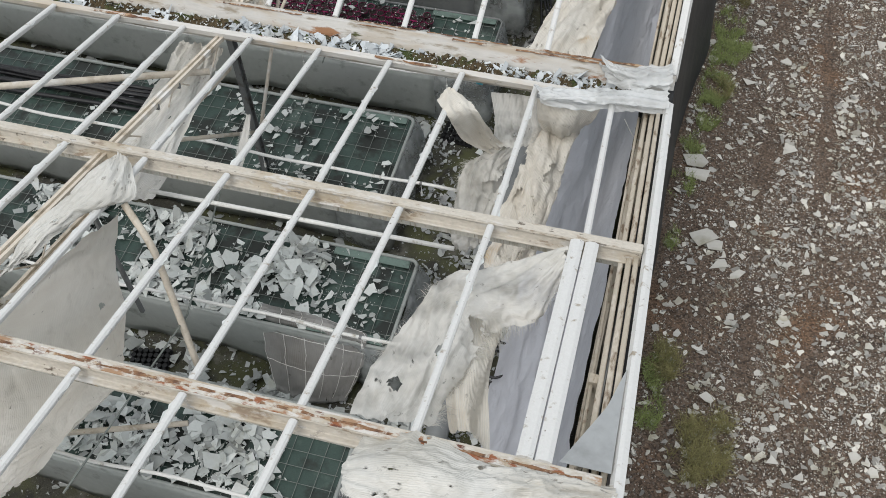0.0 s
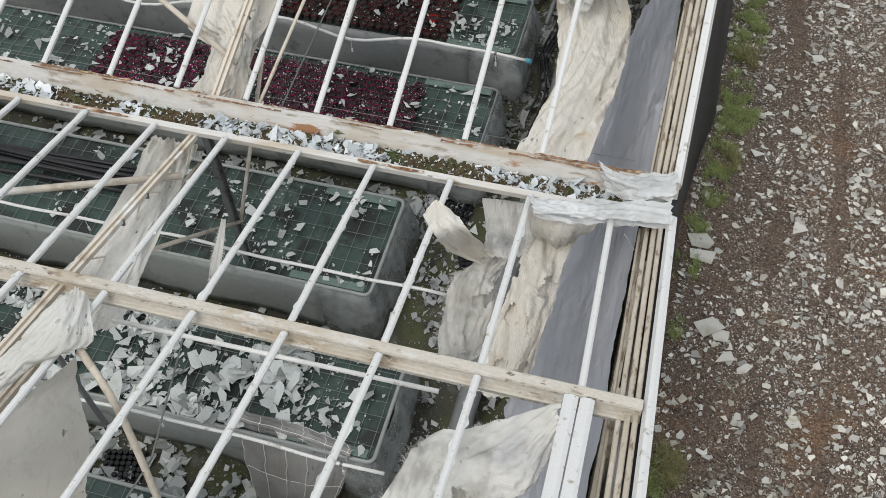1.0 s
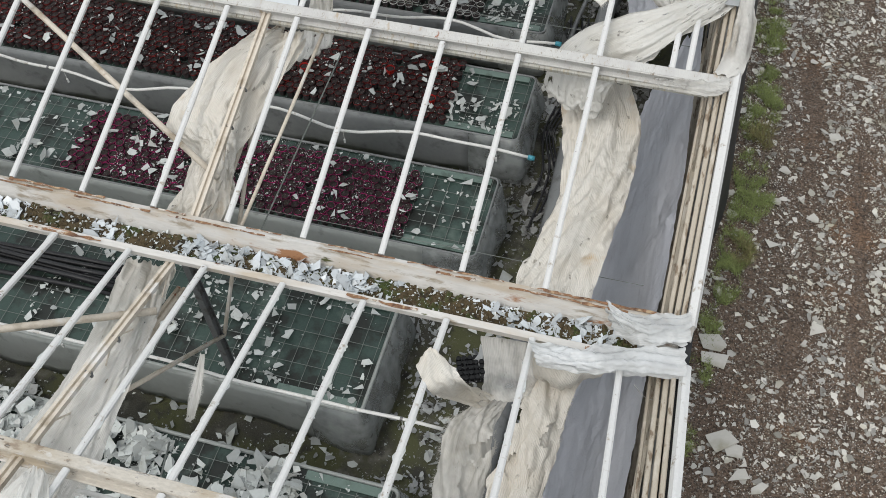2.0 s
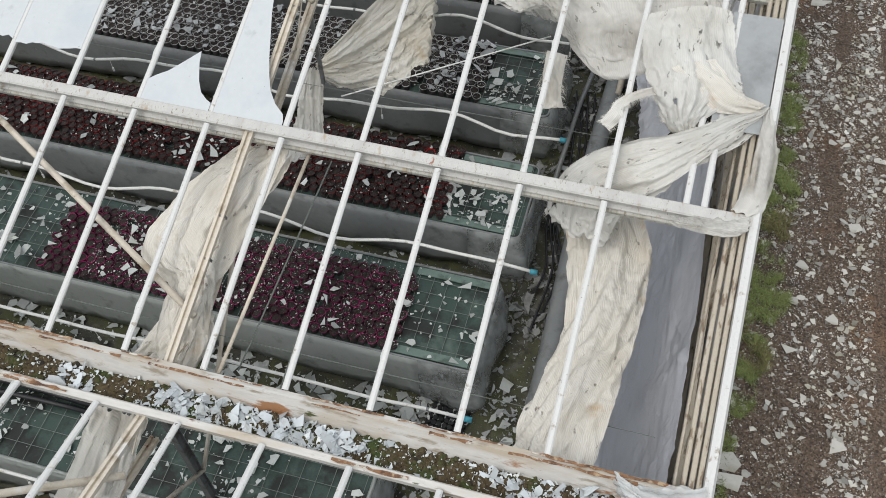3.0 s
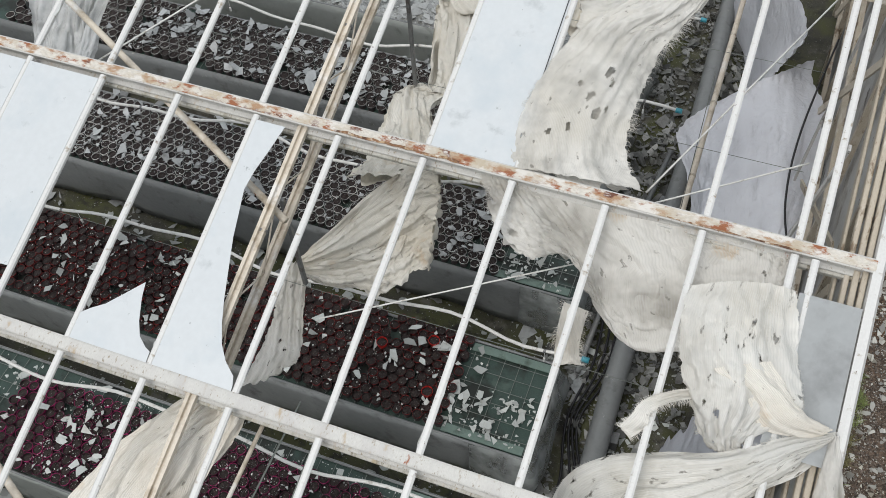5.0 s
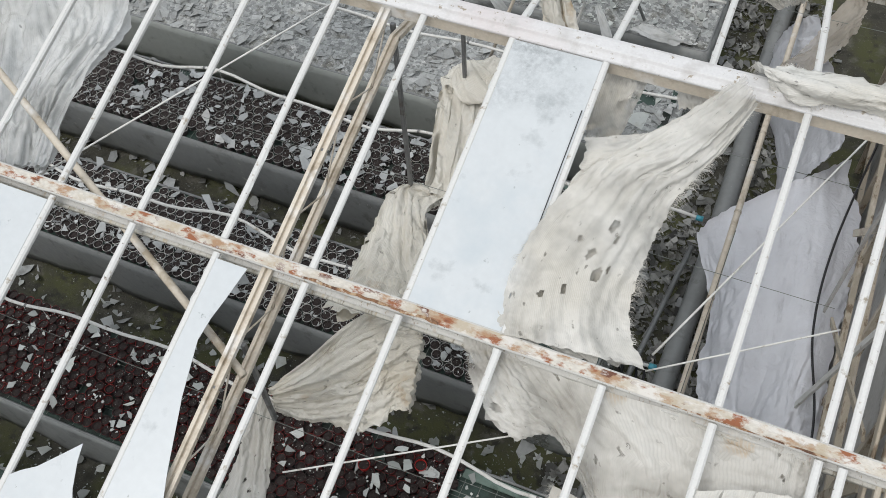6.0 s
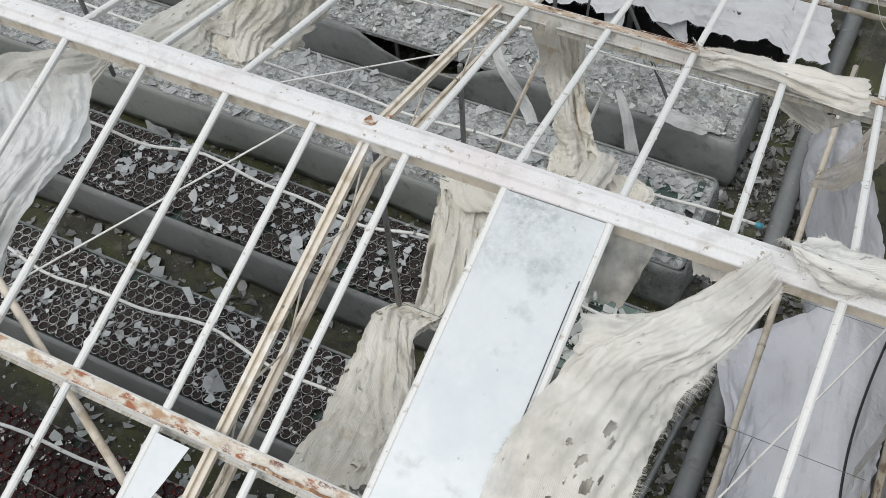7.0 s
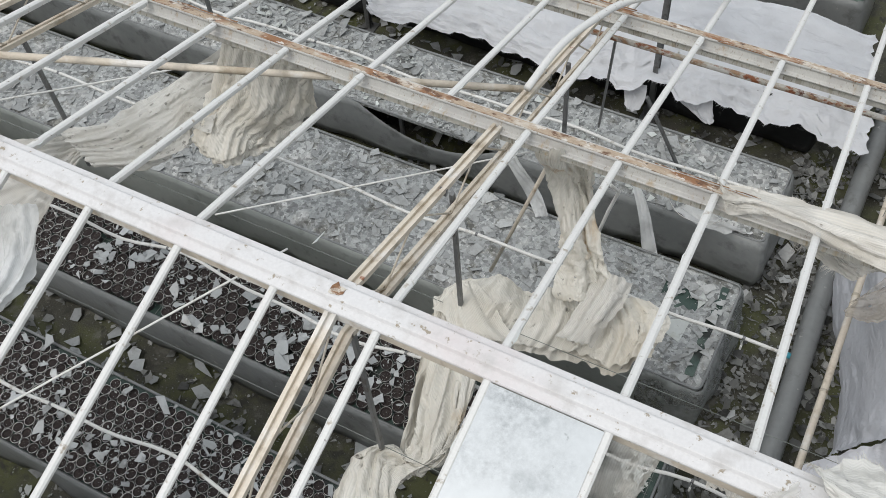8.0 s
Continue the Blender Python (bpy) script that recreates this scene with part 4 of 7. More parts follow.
def cloth(name, rows, label, category="shade cloth", mat=None, folds=5, amp=0.03, crumple=0.025, rag=(0.05, 0.05), ends=(0.02, 0.02), holes=(), seed=0.0, grid=0.02, pinholes=0.0, fringe=0.0, layer=False, cords=(), turned=False, slack=(0.006, 0.13), tucks=None):
    """A torn sheet through a few rows of points: folds along its length, crumples, ragged edges and holes."""
    rows = [[Vector(p) for p in r] for r in rows]
    long = max(sum((r[k + 1] - r[k]).length for k in range(len(r) - 1)) for r in zip(*rows))
    wide = max(sum((r[k + 1] - r[k]).length for k in range(len(r) - 1)) for r in rows)
    nu, nv = (2 * round(min(most, max(8, size / (grid * 1.6))) / 2) for size, most in ((long, 100), (wide, 70)))

    def edge(t, side):
        e = noise.noise((t * long * 2.2, side * 9.1, seed)) + 0.6 * noise.noise((t * long * 8, side * 5.3, seed + 3)) + 0.5 * noise.noise((t * long * 26, side, seed))
        return 0.5 + 0.5 * e

    flat, uv = np.zeros((nu + 1, nv + 1, 3)), np.zeros((nu + 1, nv + 1, 2))
    for i in range(nu + 1):
        u0 = i / nu
        for j in range(nv + 1):
            v0 = j / nv
            u = ends[0] * edge(v0, 3) + u0 * (1 - ends[0] * edge(v0, 3) - ends[1] * edge(v0, 4))
            v = rag[0] * edge(u0, 1) + v0 * (1 - rag[0] * edge(u0, 1) - rag[1] * edge(u0, 2))
            flat[i, j] = catmull([catmull(r, v) for r in rows], u)
            uv[i, j] = v * wide, u * long
    flat, uv = finer(flat), finer(uv)
    nu, nv = flat.shape[0] - 1, flat.shape[1] - 1
    du, dv = np.gradient(flat, axis=0), np.gradient(flat, axis=1)
    normal = np.cross(du, dv)
    normal /= np.linalg.norm(normal, axis=2, keepdims=True) + 1e-9
    local = np.linalg.norm(dv, axis=2) * nv / wide
    lift, detail = np.zeros((nu + 1, nv + 1)), np.zeros((nu + 1, nv + 1))
    tilt = (hash1(7, seed) - 0.5) * 1.6
    amp = min(amp, 0.30 * (long if turned else wide) / folds)
    chance = random.Random(int(seed * 13) + 1)
    pressed = []
    for _ in range(int(folds // 2.5) if tucks is None else tucks):
        v0, u0 = chance.uniform(0.08, 0.92), chance.uniform(-0.2, 0.45)
        pressed.append((v0, u0, v0 + chance.gauss(0, 0.14), u0 + chance.uniform(0.4, 0.8), chance.choice((-1, 1)), chance.uniform(0.35, 1.0)))
    drop = min(0.035, 0.09 * (long if turned else wide))
    for i in range(nu + 1):
        for j in range(nv + 1):
            x, y = (uv[i, j][1], uv[i, j][0]) if turned else uv[i, j]
            tight = min(1.0, local[i, j] * 1.3 + 0.25)
            warp = 0.10 * noise.noise((x * 1.7, y * 1.2, seed + 30))
            dense = folds / (long if turned else wide)
            big = fold(x + 0.35 * tilt * y + warp, y - tilt * x, dense * 0.75, seed)
            small = fold(x - 0.3 * tilt * y + warp, y, dense * 1.9, seed + 20)
            slant = fold(x + tilt * y + warp, y - 0.6 * x, dense * 0.5, seed + 40)
            calm = min(1.0, max(0.0, 0.5 + 1.6 * noise.noise((x * 1.1, y * 0.9, seed + 33))))
            rough = min(1.0, max(0.08, 0.3 + 2.0 * noise.noise((x * 1.5, y * 1.4, seed + 35))))
            wx, wy = x + 0.10 * noise.noise((x * 4, y * 4, seed + 9)), y + 0.10 * noise.noise((x * 4, y * 4, seed + 12))
            near = noise.voronoi((wx * 5, wy * 3.2, seed))[0]
            tiny = noise.voronoi((wx * 13, wy * 10, seed + 2))[0]
            crease = min(0.6, near[1] - near[0]) - 0.25 + 0.45 * (min(0.5, tiny[1] - tiny[0]) - 0.2)
            swell = noise.noise((x * 1.6, y * 1.3, seed + 4))
            lift[i, j] = amp * tight * (2.6 * big + 1.0 * small * (1 - 0.8 * calm) + 2.0 * slant) + crumple * 2.2 * swell
            detail[i, j] = crumple * 1.5 * crease * rough
            across, down, broad, deep = (uv[i, j][1], uv[i, j][0], long, wide) if turned else (*uv[i, j], wide, long)
            for v0, u0, v1, u1, turn, depth in pressed:
                s = (down / deep - u0) / (u1 - u0)
                if 0 < s < 1:
                    d = turn * (across - broad * (v0 + (v1 - v0) * s + 0.03 * math.sin(s * 5 + v0 * 9))) / (2.6 * drop)
                    if -0.25 < d < 2.5:
                        detail[i, j] += drop * depth * min(1, 4 * s, 4 * (1 - s)) * (math.exp(-1.6 * d) if d > 0 else 1 + 4 * d)
    start = flat + normal * lift[..., None]
    room, reach = slack[::-1] if turned else slack, 0.05 + 3.5 * amp
    p = finer(settle(flat[::2, ::2], start[::2, ::2], room, reach, 1 if turned else 0)) + normal * detail[..., None]
    kit = Kit()
    kit.v = [tuple(q) for q in p.reshape(-1, 3)]
    for i in range(nu):
        for j in range(nv):
            u, v = (i + 0.5) / nu, (j + 0.5) / nv
            x, y = uv[i, j]
            shaky = 0.5 * noise.noise((x * 9, y * 9, seed + 1)) + 0.3 * noise.noise((x * 22, y * 22, seed))
            if any(((u - hu) * long * 0.7) ** 2 + ((v - hv) * wide) ** 2 < (r * (1 + shaky)) ** 2 for hu, hv, r in holes):
                continue
            if pinholes and noise.noise((x * 9, y * 5, seed + 11)) > 1 - pinholes:
                continue
            a = i * (nv + 1) + j
            kit.f.append((a, a + 1, a + nv + 2, a + nv + 1))
    ob = part(name, kit, mat or M_CLOTH, None, "", True)
    coords = ob.data.uv_layers.new(name="UVMap")
    if turned:
        uv = uv[..., ::-1]
    index = np.zeros(len(ob.data.loops), int)
    ob.data.loops.foreach_get("vertex_index", index)
    coords.data.foreach_set("uv", np.ascontiguousarray(uv).reshape(-1, 2)[index].ravel())
    if cords:
        for axis, step in enumerate(cords):
            for k in range(0, (nu, nv)[axis] + 1, step):
                run = p[k] if axis == 0 else p[:, k]
                part("cord", Kit().tube([tuple(q + (0, 0, 0.004)) for q in run[::4]], 0.0035, 5), M_WHITE_TUBE, ob, "pale netting cord")
    if fringe:
        threads, rng = Kit(), random.Random(int(seed * 10))
        rim = [(p[i, j], p[i, j] - p[i, k]) for i in range(nu + 1) for j, k in ((0, 1), (nv, nv - 1))]
        for q, out in rim:
            tuft = noise.noise((q[0] * 5, q[1] * 5, q[2] * 5 + seed))
            for _ in range(7):
                if tuft < rng.uniform(-0.25, 0.5):
                    continue
                q0, w = Vector(q), Vector(out).normalized()
                way = (w + Vector((rng.gauss(0, 0.35), rng.gauss(0, 0.35), rng.gauss(-0.35, 0.25)))).normalized() * fringe * rng.uniform(0.2, 1.0) * (0.6 + tuft)
                side = way.cross(Vector((rng.gauss(0, 1), rng.gauss(0, 1), 1))).normalized() * 0.0009
                i = len(threads.v)
                mid, tip = q0 + way * 0.55, q0 + way + Vector((0, 0, -0.35 * fringe))
                threads.v += [q0 - side - w * 0.01, q0 + side - w * 0.01, mid - side, mid + side, tip]
                threads.f += [(i, i + 1, i + 3, i + 2), (i + 2, i + 3, i + 4)]
        tagged(part("frayed_threads", threads, mat or M_CLOTH, ob), kind="stuff")
    if layer:
        rng = random.Random(int(seed * 7))
        rows2 = [[q + Vector((rng.uniform(-0.05, 0.05), rng.uniform(-0.05, 0.05), rng.uniform(-0.10, -0.05))) for q in r] for r in rows]
        under = cloth("under_layer", rows2, "", "", mat, folds * 0.8, amp, crumple, (rag[0] + 0.06, rag[1] + 0.10), (ends[0] + 0.04, ends[1] + 0.06), (), seed + 50, grid * 1.2, turned=turned, slack=slack)
        under.parent = ob
    return tagged(ob, label, category)


cloth("torn_shade_cloth", [
    [(-3.8, -2.76, 3.41), (-3.91, -3.28, 3.56), (-4.03, -3.83, 3.72), (-4.13, -4.12, 3.81)],
    [(-4.25, -2.63, 2.27), (-4.6, -3.08, 2.13), (-5, -3.58, 2.08), (-5.3, -3.78, 1.94)],
    [(-4, -3.15, 2.15), (-4.3, -3.6, 2.07), (-4.7, -4.07, 2.11), (-5, -4.23, 1.99)],
    [(-3.85, -3.63, 2.34), (-4.1, -4.06, 2.31), (-4.4, -4.5, 2.21), (-4.6, -4.74, 2.15)],
    [(-3.9, -4.48, 2.57), (-4.1, -4.66, 2.47), (-4.3, -4.83, 2.38), (-4.5, -4.97, 2.16)],
], "cream shade cloth hanging in a tent from the purlin", folds=4, amp=0.045, crumple=0.02, mat=M_BEIGE, seed=1.0, holes=((0.3, 0.12, 0.03),), slack=(0.004, 0.05), tucks=6)

cloth("torn_shade_cloth", [
    [(-4.02, -2.39, 3.48), (-3.99, -2.37, 3.51), (-3.95, -2.37, 3.48)],
    [(-4.07, -2.6, 3.56), (-3.85, -2.7, 3.66), (-3.78, -2.58, 3.55)],
    [(-4.12, -2.84, 3.61), (-3.84, -2.91, 3.7), (-3.67, -2.78, 3.57)],
    [(-4.15, -3.1, 3.66), (-3.95, -3.09, 3.71), (-3.88, -2.93, 3.67)],
    [(-4.16, -3.33, 3.68), (-4.02, -3.28, 3.71), (-3.98, -3.13, 3.69)],
    [(-4.12, -3.57, 3.7), (-4.05, -3.45, 3.71), (-4.02, -3.32, 3.7)],
    [(-4.15, -3.76, 3.7), (-4.11, -3.62, 3.71), (-4.06, -3.48, 3.72)],
], "bunched cream shade cloth tied over the purlin and bars", folds=5, amp=0.018, crumple=0.02, seed=2.0, grid=0.018, mat=M_BRIGHT, slack=(0.01, 0.12))

cloth("torn_shade_cloth", [
    [(-4.66, -0.29, 2.61), (-4.46, -0.29, 2.61), (-4.24, -0.3, 2.61)],
    [(-4.53, -1.16, 2.8), (-4.22, -1.19, 2.9), (-4.14, -0.93, 2.73)],
    [(-4.51, -2.1, 3.02), (-4.13, -2.07, 3.11), (-3.94, -1.82, 2.94)],
    [(-4.58, -2.65, 3.03), (-4.12, -2.6, 3.17), (-3.92, -2.35, 2.94)],
], "ribbed grey-white shade cloth hanging along the lattice rafter", folds=6, amp=0.018, crumple=0.012, seed=3.0, pinholes=0.32)

cloth("bench_netting", [
    [(-3.65, -1.89, 0.86), (-3.1, -1.86, 0.86), (-2.52, -1.93, 0.86)],
    [(-3.62, -1.93, 0.86), (-3.05, -1.96, 0.86), (-2.48, -2.01, 0.86)],
    [(-3.56, -2.1, 0.5), (-2.99, -2.15, 0.5), (-2.54, -2.1, 0.5)],
    [(-3.43, -2.34, 0.05), (-3.02, -2.39, 0.05), (-2.7, -2.28, 0.05)],
], "dark dusty netting draped from the bench to the floor", folds=2, amp=0.012, crumple=0.02, seed=33.0, cords=(16, 14), mat=M_NET, category="netting", slack=(0.003, 0.012))

cloth("torn_shade_cloth", [
    [(-0.69, -2.38, 3.47), (-0.69, -2.54, 3.52), (-0.68, -2.65, 3.53)],
    [(-0.97, -2.54, 3.45), (-0.89, -2.81, 3.5), (-0.79, -3.0, 3.43)],
    [(-1.24, -2.68, 3.42), (-1.15, -2.91, 3.48), (-1.02, -3.12, 3.41)],
    [(-1.47, -2.82, 3.4), (-1.32, -3.09, 3.5), (-1.08, -3.19, 3.41)],
    [(-1.59, -3.25, 3.5), (-1.37, -3.45, 3.58), (-1.11, -3.5, 3.5)],
    [(-1.68, -3.68, 3.63), (-1.36, -3.8, 3.71), (-1.16, -3.71, 3.58)],
    [(-1.65, -4.12, 3.84), (-1.39, -4.11, 3.87), (-1.15, -4.05, 3.82)],
], "wide torn cream shade cloth knotted at the purlin end", folds=8, amp=0.022, crumple=0.03, seed=4.0, mat=M_GAUZE, holes=((0.46, 0.85, 0.07), (0.52, 0.97, 0.06), (0.66, 0.62, 0.035), (0.84, 0.3, 0.04)), rag=(0.06, 0.10), fringe=0.12, slack=(0.02, 0.12))

cloth("torn_shade_cloth", [
    [(-1.37, -2.94, 3.31), (-1.19, -2.88, 3.3), (-1.0, -3.02, 3.31)],
    [(-1.32, -3.32, 3.38), (-1.14, -3.3, 3.42), (-1.0, -3.31, 3.36)],
    [(-1.2, -3.67, 3.49), (-1.07, -3.66, 3.52), (-0.95, -3.62, 3.43)],
    [(-1.09, -3.95, 3.57), (-0.98, -3.94, 3.6), (-0.86, -4.01, 3.53)],
], "smooth beige strip of shade cloth hanging behind the torn one", folds=3, amp=0.025, crumple=0.015, seed=4.5, mat=M_STAINED, rag=(0.06, 0.04), pinholes=0.3, slack=(0.006, 0.16))

cloth("torn_shade_cloth", [
    [(-1.48, -4.28, 4.03), (-1.51, -4.52, 4.13), (-1.47, -4.64, 4.14)],
    [(-1.35, -4.2, 4.04), (-1.29, -4.47, 4.21), (-1.27, -4.7, 4.21)],
    [(-1.15, -4.15, 4.04), (-1.06, -4.45, 4.23), (-1.05, -4.68, 4.22)],
    [(-0.86, -4.22, 4.05), (-0.84, -4.42, 4.19), (-0.81, -4.64, 4.19)],
    [(-0.63, -4.19, 4.03), (-0.6, -4.34, 4.13), (-0.59, -4.49, 4.11)],
    [(-0.42, -4.19, 4.02), (-0.38, -4.29, 4.09), (-0.37, -4.38, 4.06)],
    [(-0.14, -4.22, 4.02), (-0.13, -4.26, 4.04), (-0.12, -4.27, 4.02)],
], "bulky wad of shade cloth wrapped over the rusty purlin", folds=4, amp=0.02, crumple=0.05, seed=5.0, grid=0.018, mat=M_BRIGHT, rag=(0.04, 0.06), fringe=0.03, slack=(0.03, 0.05))

cloth("torn_shade_cloth", [
    [(-2.04, -0.9, 3.05), (-1.98, -0.73, 3.04), (-1.84, -0.83, 3.03)],
    [(-1.9, -1.06, 3.05), (-1.8, -0.97, 3.07), (-1.7, -0.89, 3)],
    [(-1.83, -0.87, 2.6), (-1.72, -0.77, 2.6), (-1.61, -0.72, 2.6)],
    [(-1.58, -0.74, 2.33), (-1.55, -0.67, 2.33), (-1.51, -0.59, 2.33)],
], "twisted rag of shade cloth caught on a glazing bar", folds=3, amp=0.02, crumple=0.015, seed=6.0, grid=0.015, mat=M_STAINED)

cloth("torn_shade_cloth", [
    [(-1.74, -0.34, 2.66), (-1.5, -0.31, 2.66), (-1.26, -0.31, 2.66)],
    [(-1.67, -0.5, 2.5), (-1.43, -0.5, 2.5), (-1.21, -0.41, 2.5)],
    [(-1.63, -0.73, 2.4), (-1.43, -0.72, 2.4), (-1.28, -0.62, 2.4)],
], "thin grey veil of shade cloth hanging below the gutter", folds=4, amp=0.02, crumple=0.015, seed=7.2, mat=M_VEIL, rag=(0.08, 0.08), ends=(0.0, 0.1))

cloth("torn_shade_cloth", [
    [(-1.65, -0.72, 2.38), (-1.51, -0.65, 2.38), (-1.4, -0.58, 2.38)],
    [(-1.83, -0.98, 2.28), (-1.65, -0.94, 2.34), (-1.46, -0.76, 2.28)],
    [(-1.82, -1.41, 2.18), (-1.61, -1.37, 2.26), (-1.44, -1.12, 2.18)],
    [(-1.72, -1.57, 2.05), (-1.59, -1.56, 2.05), (-1.46, -1.42, 2.05)],
], "ragged lump of shade cloth hanging below the gutter", folds=6, amp=0.035, crumple=0.045, layer=True, seed=7.0, rag=(0.14, 0.16), fringe=0.10, pinholes=0.55, mat=M_GAUZE, slack=(0.02, 0.2), holes=((0.62, 0.6, 0.06),))

cloth("torn_shade_cloth", [
    [(-1.33, -0.49, 2.45), (-1.14, -0.35, 2.45), (-0.93, -0.26, 2.45)],
    [(-1.36, -0.86, 2.32), (-1.16, -0.88, 2.36), (-0.97, -0.77, 2.32)],
    [(-1.4, -1.29, 2.2), (-1.19, -1.32, 2.26), (-1.01, -1.24, 2.2)],
    [(-1.45, -1.74, 2.05), (-1.24, -1.79, 2.1), (-1.05, -1.7, 2.05)],
], "torn strip of shade cloth trailing from the gutter end", folds=5, amp=0.03, crumple=0.03, layer=True, mat=M_STAINED, seed=7.4, rag=(0.1, 0.08), fringe=0.04, holes=((0.55, 0.25, 0.06), (0.72, 0.55, 0.07), (0.85, 0.35, 0.06), (0.35, 0.7, 0.05)), pinholes=0.55, slack=(0.008, 0.24))

cloth("torn_plastic_film", [
    [(-1.36, -0.43, 2.94), (-1.3, -0.56, 3.02), (-1.26, -0.63, 3)],
    [(-1.01, -0.35, 2.94), (-0.96, -0.54, 3.04), (-0.92, -0.62, 3.02)],
    [(-0.67, -0.28, 2.94), (-0.61, -0.45, 3.02), (-0.57, -0.55, 3)],
    [(-0.24, -0.19, 2.92), (-0.22, -0.34, 2.96), (-0.21, -0.48, 2.96)],
], "crumpled white plastic film wrapped round the gutter lip", folds=7, amp=0.02, crumple=0.03, layer=True, seed=8.0, grid=0.018, mat=M_PLASTIC, category="plastic film", rag=(0.2, 0.2), slack=(0.02, 0.2))

cloth("torn_plastic_film", [
    [(-0.87, 0.02, 2.96), (-0.82, -0.07, 2.96), (-0.7, -0.22, 2.96)],
    [(-0.64, 0.03, 2.97), (-0.57, -0.15, 3.02), (-0.5, -0.26, 2.96)],
    [(-0.25, 0.09, 2.96), (-0.23, -0.06, 2.98), (-0.21, -0.21, 2.94)],
], "crumpled clear plastic lying over the gutter end", folds=6, amp=0.02, crumple=0.03, layer=True, seed=9.0, grid=0.018, mat=M_PLASTIC, category="plastic film", rag=(0.25, 0.25), slack=(0.02, 0.2))

cloth("torn_shade_cloth", [
    [(-1.28, -0.55, 2.89), (-1.02, -0.52, 2.88), (-0.75, -0.52, 2.88)],
    [(-1.25, -0.52, 2.66), (-1.06, -0.57, 2.67), (-0.86, -0.4, 2.62)],
    [(-1.17, -0.4, 2.38), (-1.07, -0.45, 2.39), (-0.97, -0.33, 2.36)],
], "translucent shade cloth scrap below the gutter end", folds=3, amp=0.02, crumple=0.015, seed=9.5, grid=0.02, mat=M_STAINED)

cloth("torn_shade_cloth", [
    [(-4.29, 2, 3.14), (-4.11, 1.99, 3.14), (-3.91, 2.02, 3.15)],
    [(-4.72, 1.51, 2.98), (-4.32, 1.48, 3.13), (-3.98, 1.71, 3.03)],
    [(-4.86, 0.97, 2.79), (-4.41, 0.97, 2.99), (-4.08, 1.09, 2.82)],
    [(-4.55, 0.78, 2.73), (-4.3, 0.76, 2.88), (-4.19, 0.8, 2.74)],
    [(-4.58, 0.34, 2.61), (-4.32, 0.33, 2.71), (-4.09, 0.35, 2.61)],
    [(-4.68, 0.11, 2.49), (-4.39, 0.09, 2.58), (-4.17, 0.08, 2.48)],
], "stained shade cloth bunched and tied round the lattice rafter", folds=10, amp=0.035, crumple=0.02, layer=True, seed=10.0, mat=M_STAINED, slack=(0.006, 0.30))

cloth("torn_shade_cloth", [
    [(-4.44, 3.67, 2.40), (-4.38, 3.62, 2.40), (-4.30, 3.54, 2.40)],
    [(-4.17, 3.94, 2.65), (-4.06, 3.77, 2.48), (-4.08, 3.61, 2.22)],
    [(-3.84, 4.24, 3.00), (-3.73, 3.99, 2.65), (-3.67, 3.65, 2.30)],
    [(-3.39, 3.95, 3.80), (-3.47, 4.15, 2.85), (-3.47, 3.83, 2.40)],
    [(-3.14, 3.95, 3.85), (-3.27, 4.07, 3.20), (-3.29, 3.79, 2.55)],
], "stained shade cloth fanning from a knot up to the purlin", folds=9, amp=0.04, crumple=0.03, layer=True, seed=11.0, mat=M_KNOTTED, slack=(0.008, 0.24), rag=(0.04, 0.12))

cloth("torn_shade_cloth", [
    [(-4.48, 3.64, 2.4), (-4.4, 3.64, 2.4), (-4.29, 3.56, 2.4)],
    [(-4.5, 3.38, 2.2), (-4.36, 3.38, 2.2), (-4.21, 3.31, 2.2)],
    [(-4.49, 3.05, 2.1), (-4.31, 3.04, 2.1), (-4.14, 3.06, 2.1)],
    [(-4.46, 2.53, 2.15), (-4.3, 2.64, 2.15), (-4.12, 2.89, 2.15)],
], "twisted tail of shade cloth below the knot", folds=7, amp=0.045, crumple=0.05, seed=12.0, grid=0.018, mat=M_BRIGHT, slack=(0.02, 0.36), rag=(0.1, 0.12))

cloth("torn_shade_cloth", [
    [(-0.27, 2.83, 3.73), (-0.28, 2.79, 3.74), (-0.3, 2.77, 3.7)],
    [(-0.53, 2.71, 3.68), (-0.51, 2.62, 3.71), (-0.5, 2.57, 3.63)],
    [(-0.84, 2.54, 3.6), (-0.79, 2.39, 3.64), (-0.69, 2.34, 3.56)],
    [(-1.19, 2.49, 3.48), (-1.07, 2.26, 3.5), (-0.9, 2.14, 3.42)],
    [(-1.5, 2.43, 3.31), (-1.33, 2.18, 3.35), (-1.1, 2.02, 3.29)],
    [(-1.72, 2.31, 3.08), (-1.49, 2.07, 3.18), (-1.19, 1.97, 3.15)],
    [(-1.81, 2.1, 2.72), (-1.5, 1.93, 2.82), (-1.26, 1.92, 2.82)],
], "ribbed cream shade cloth fanning from the verge under the bars", folds=7, amp=0.02, crumple=0.025, mat=M_BRIGHT, layer=True, seed=14.0, rag=(0.03, 0.05), ends=(0.0, 0.05), fringe=0.06, slack=(0.012, 0.09))

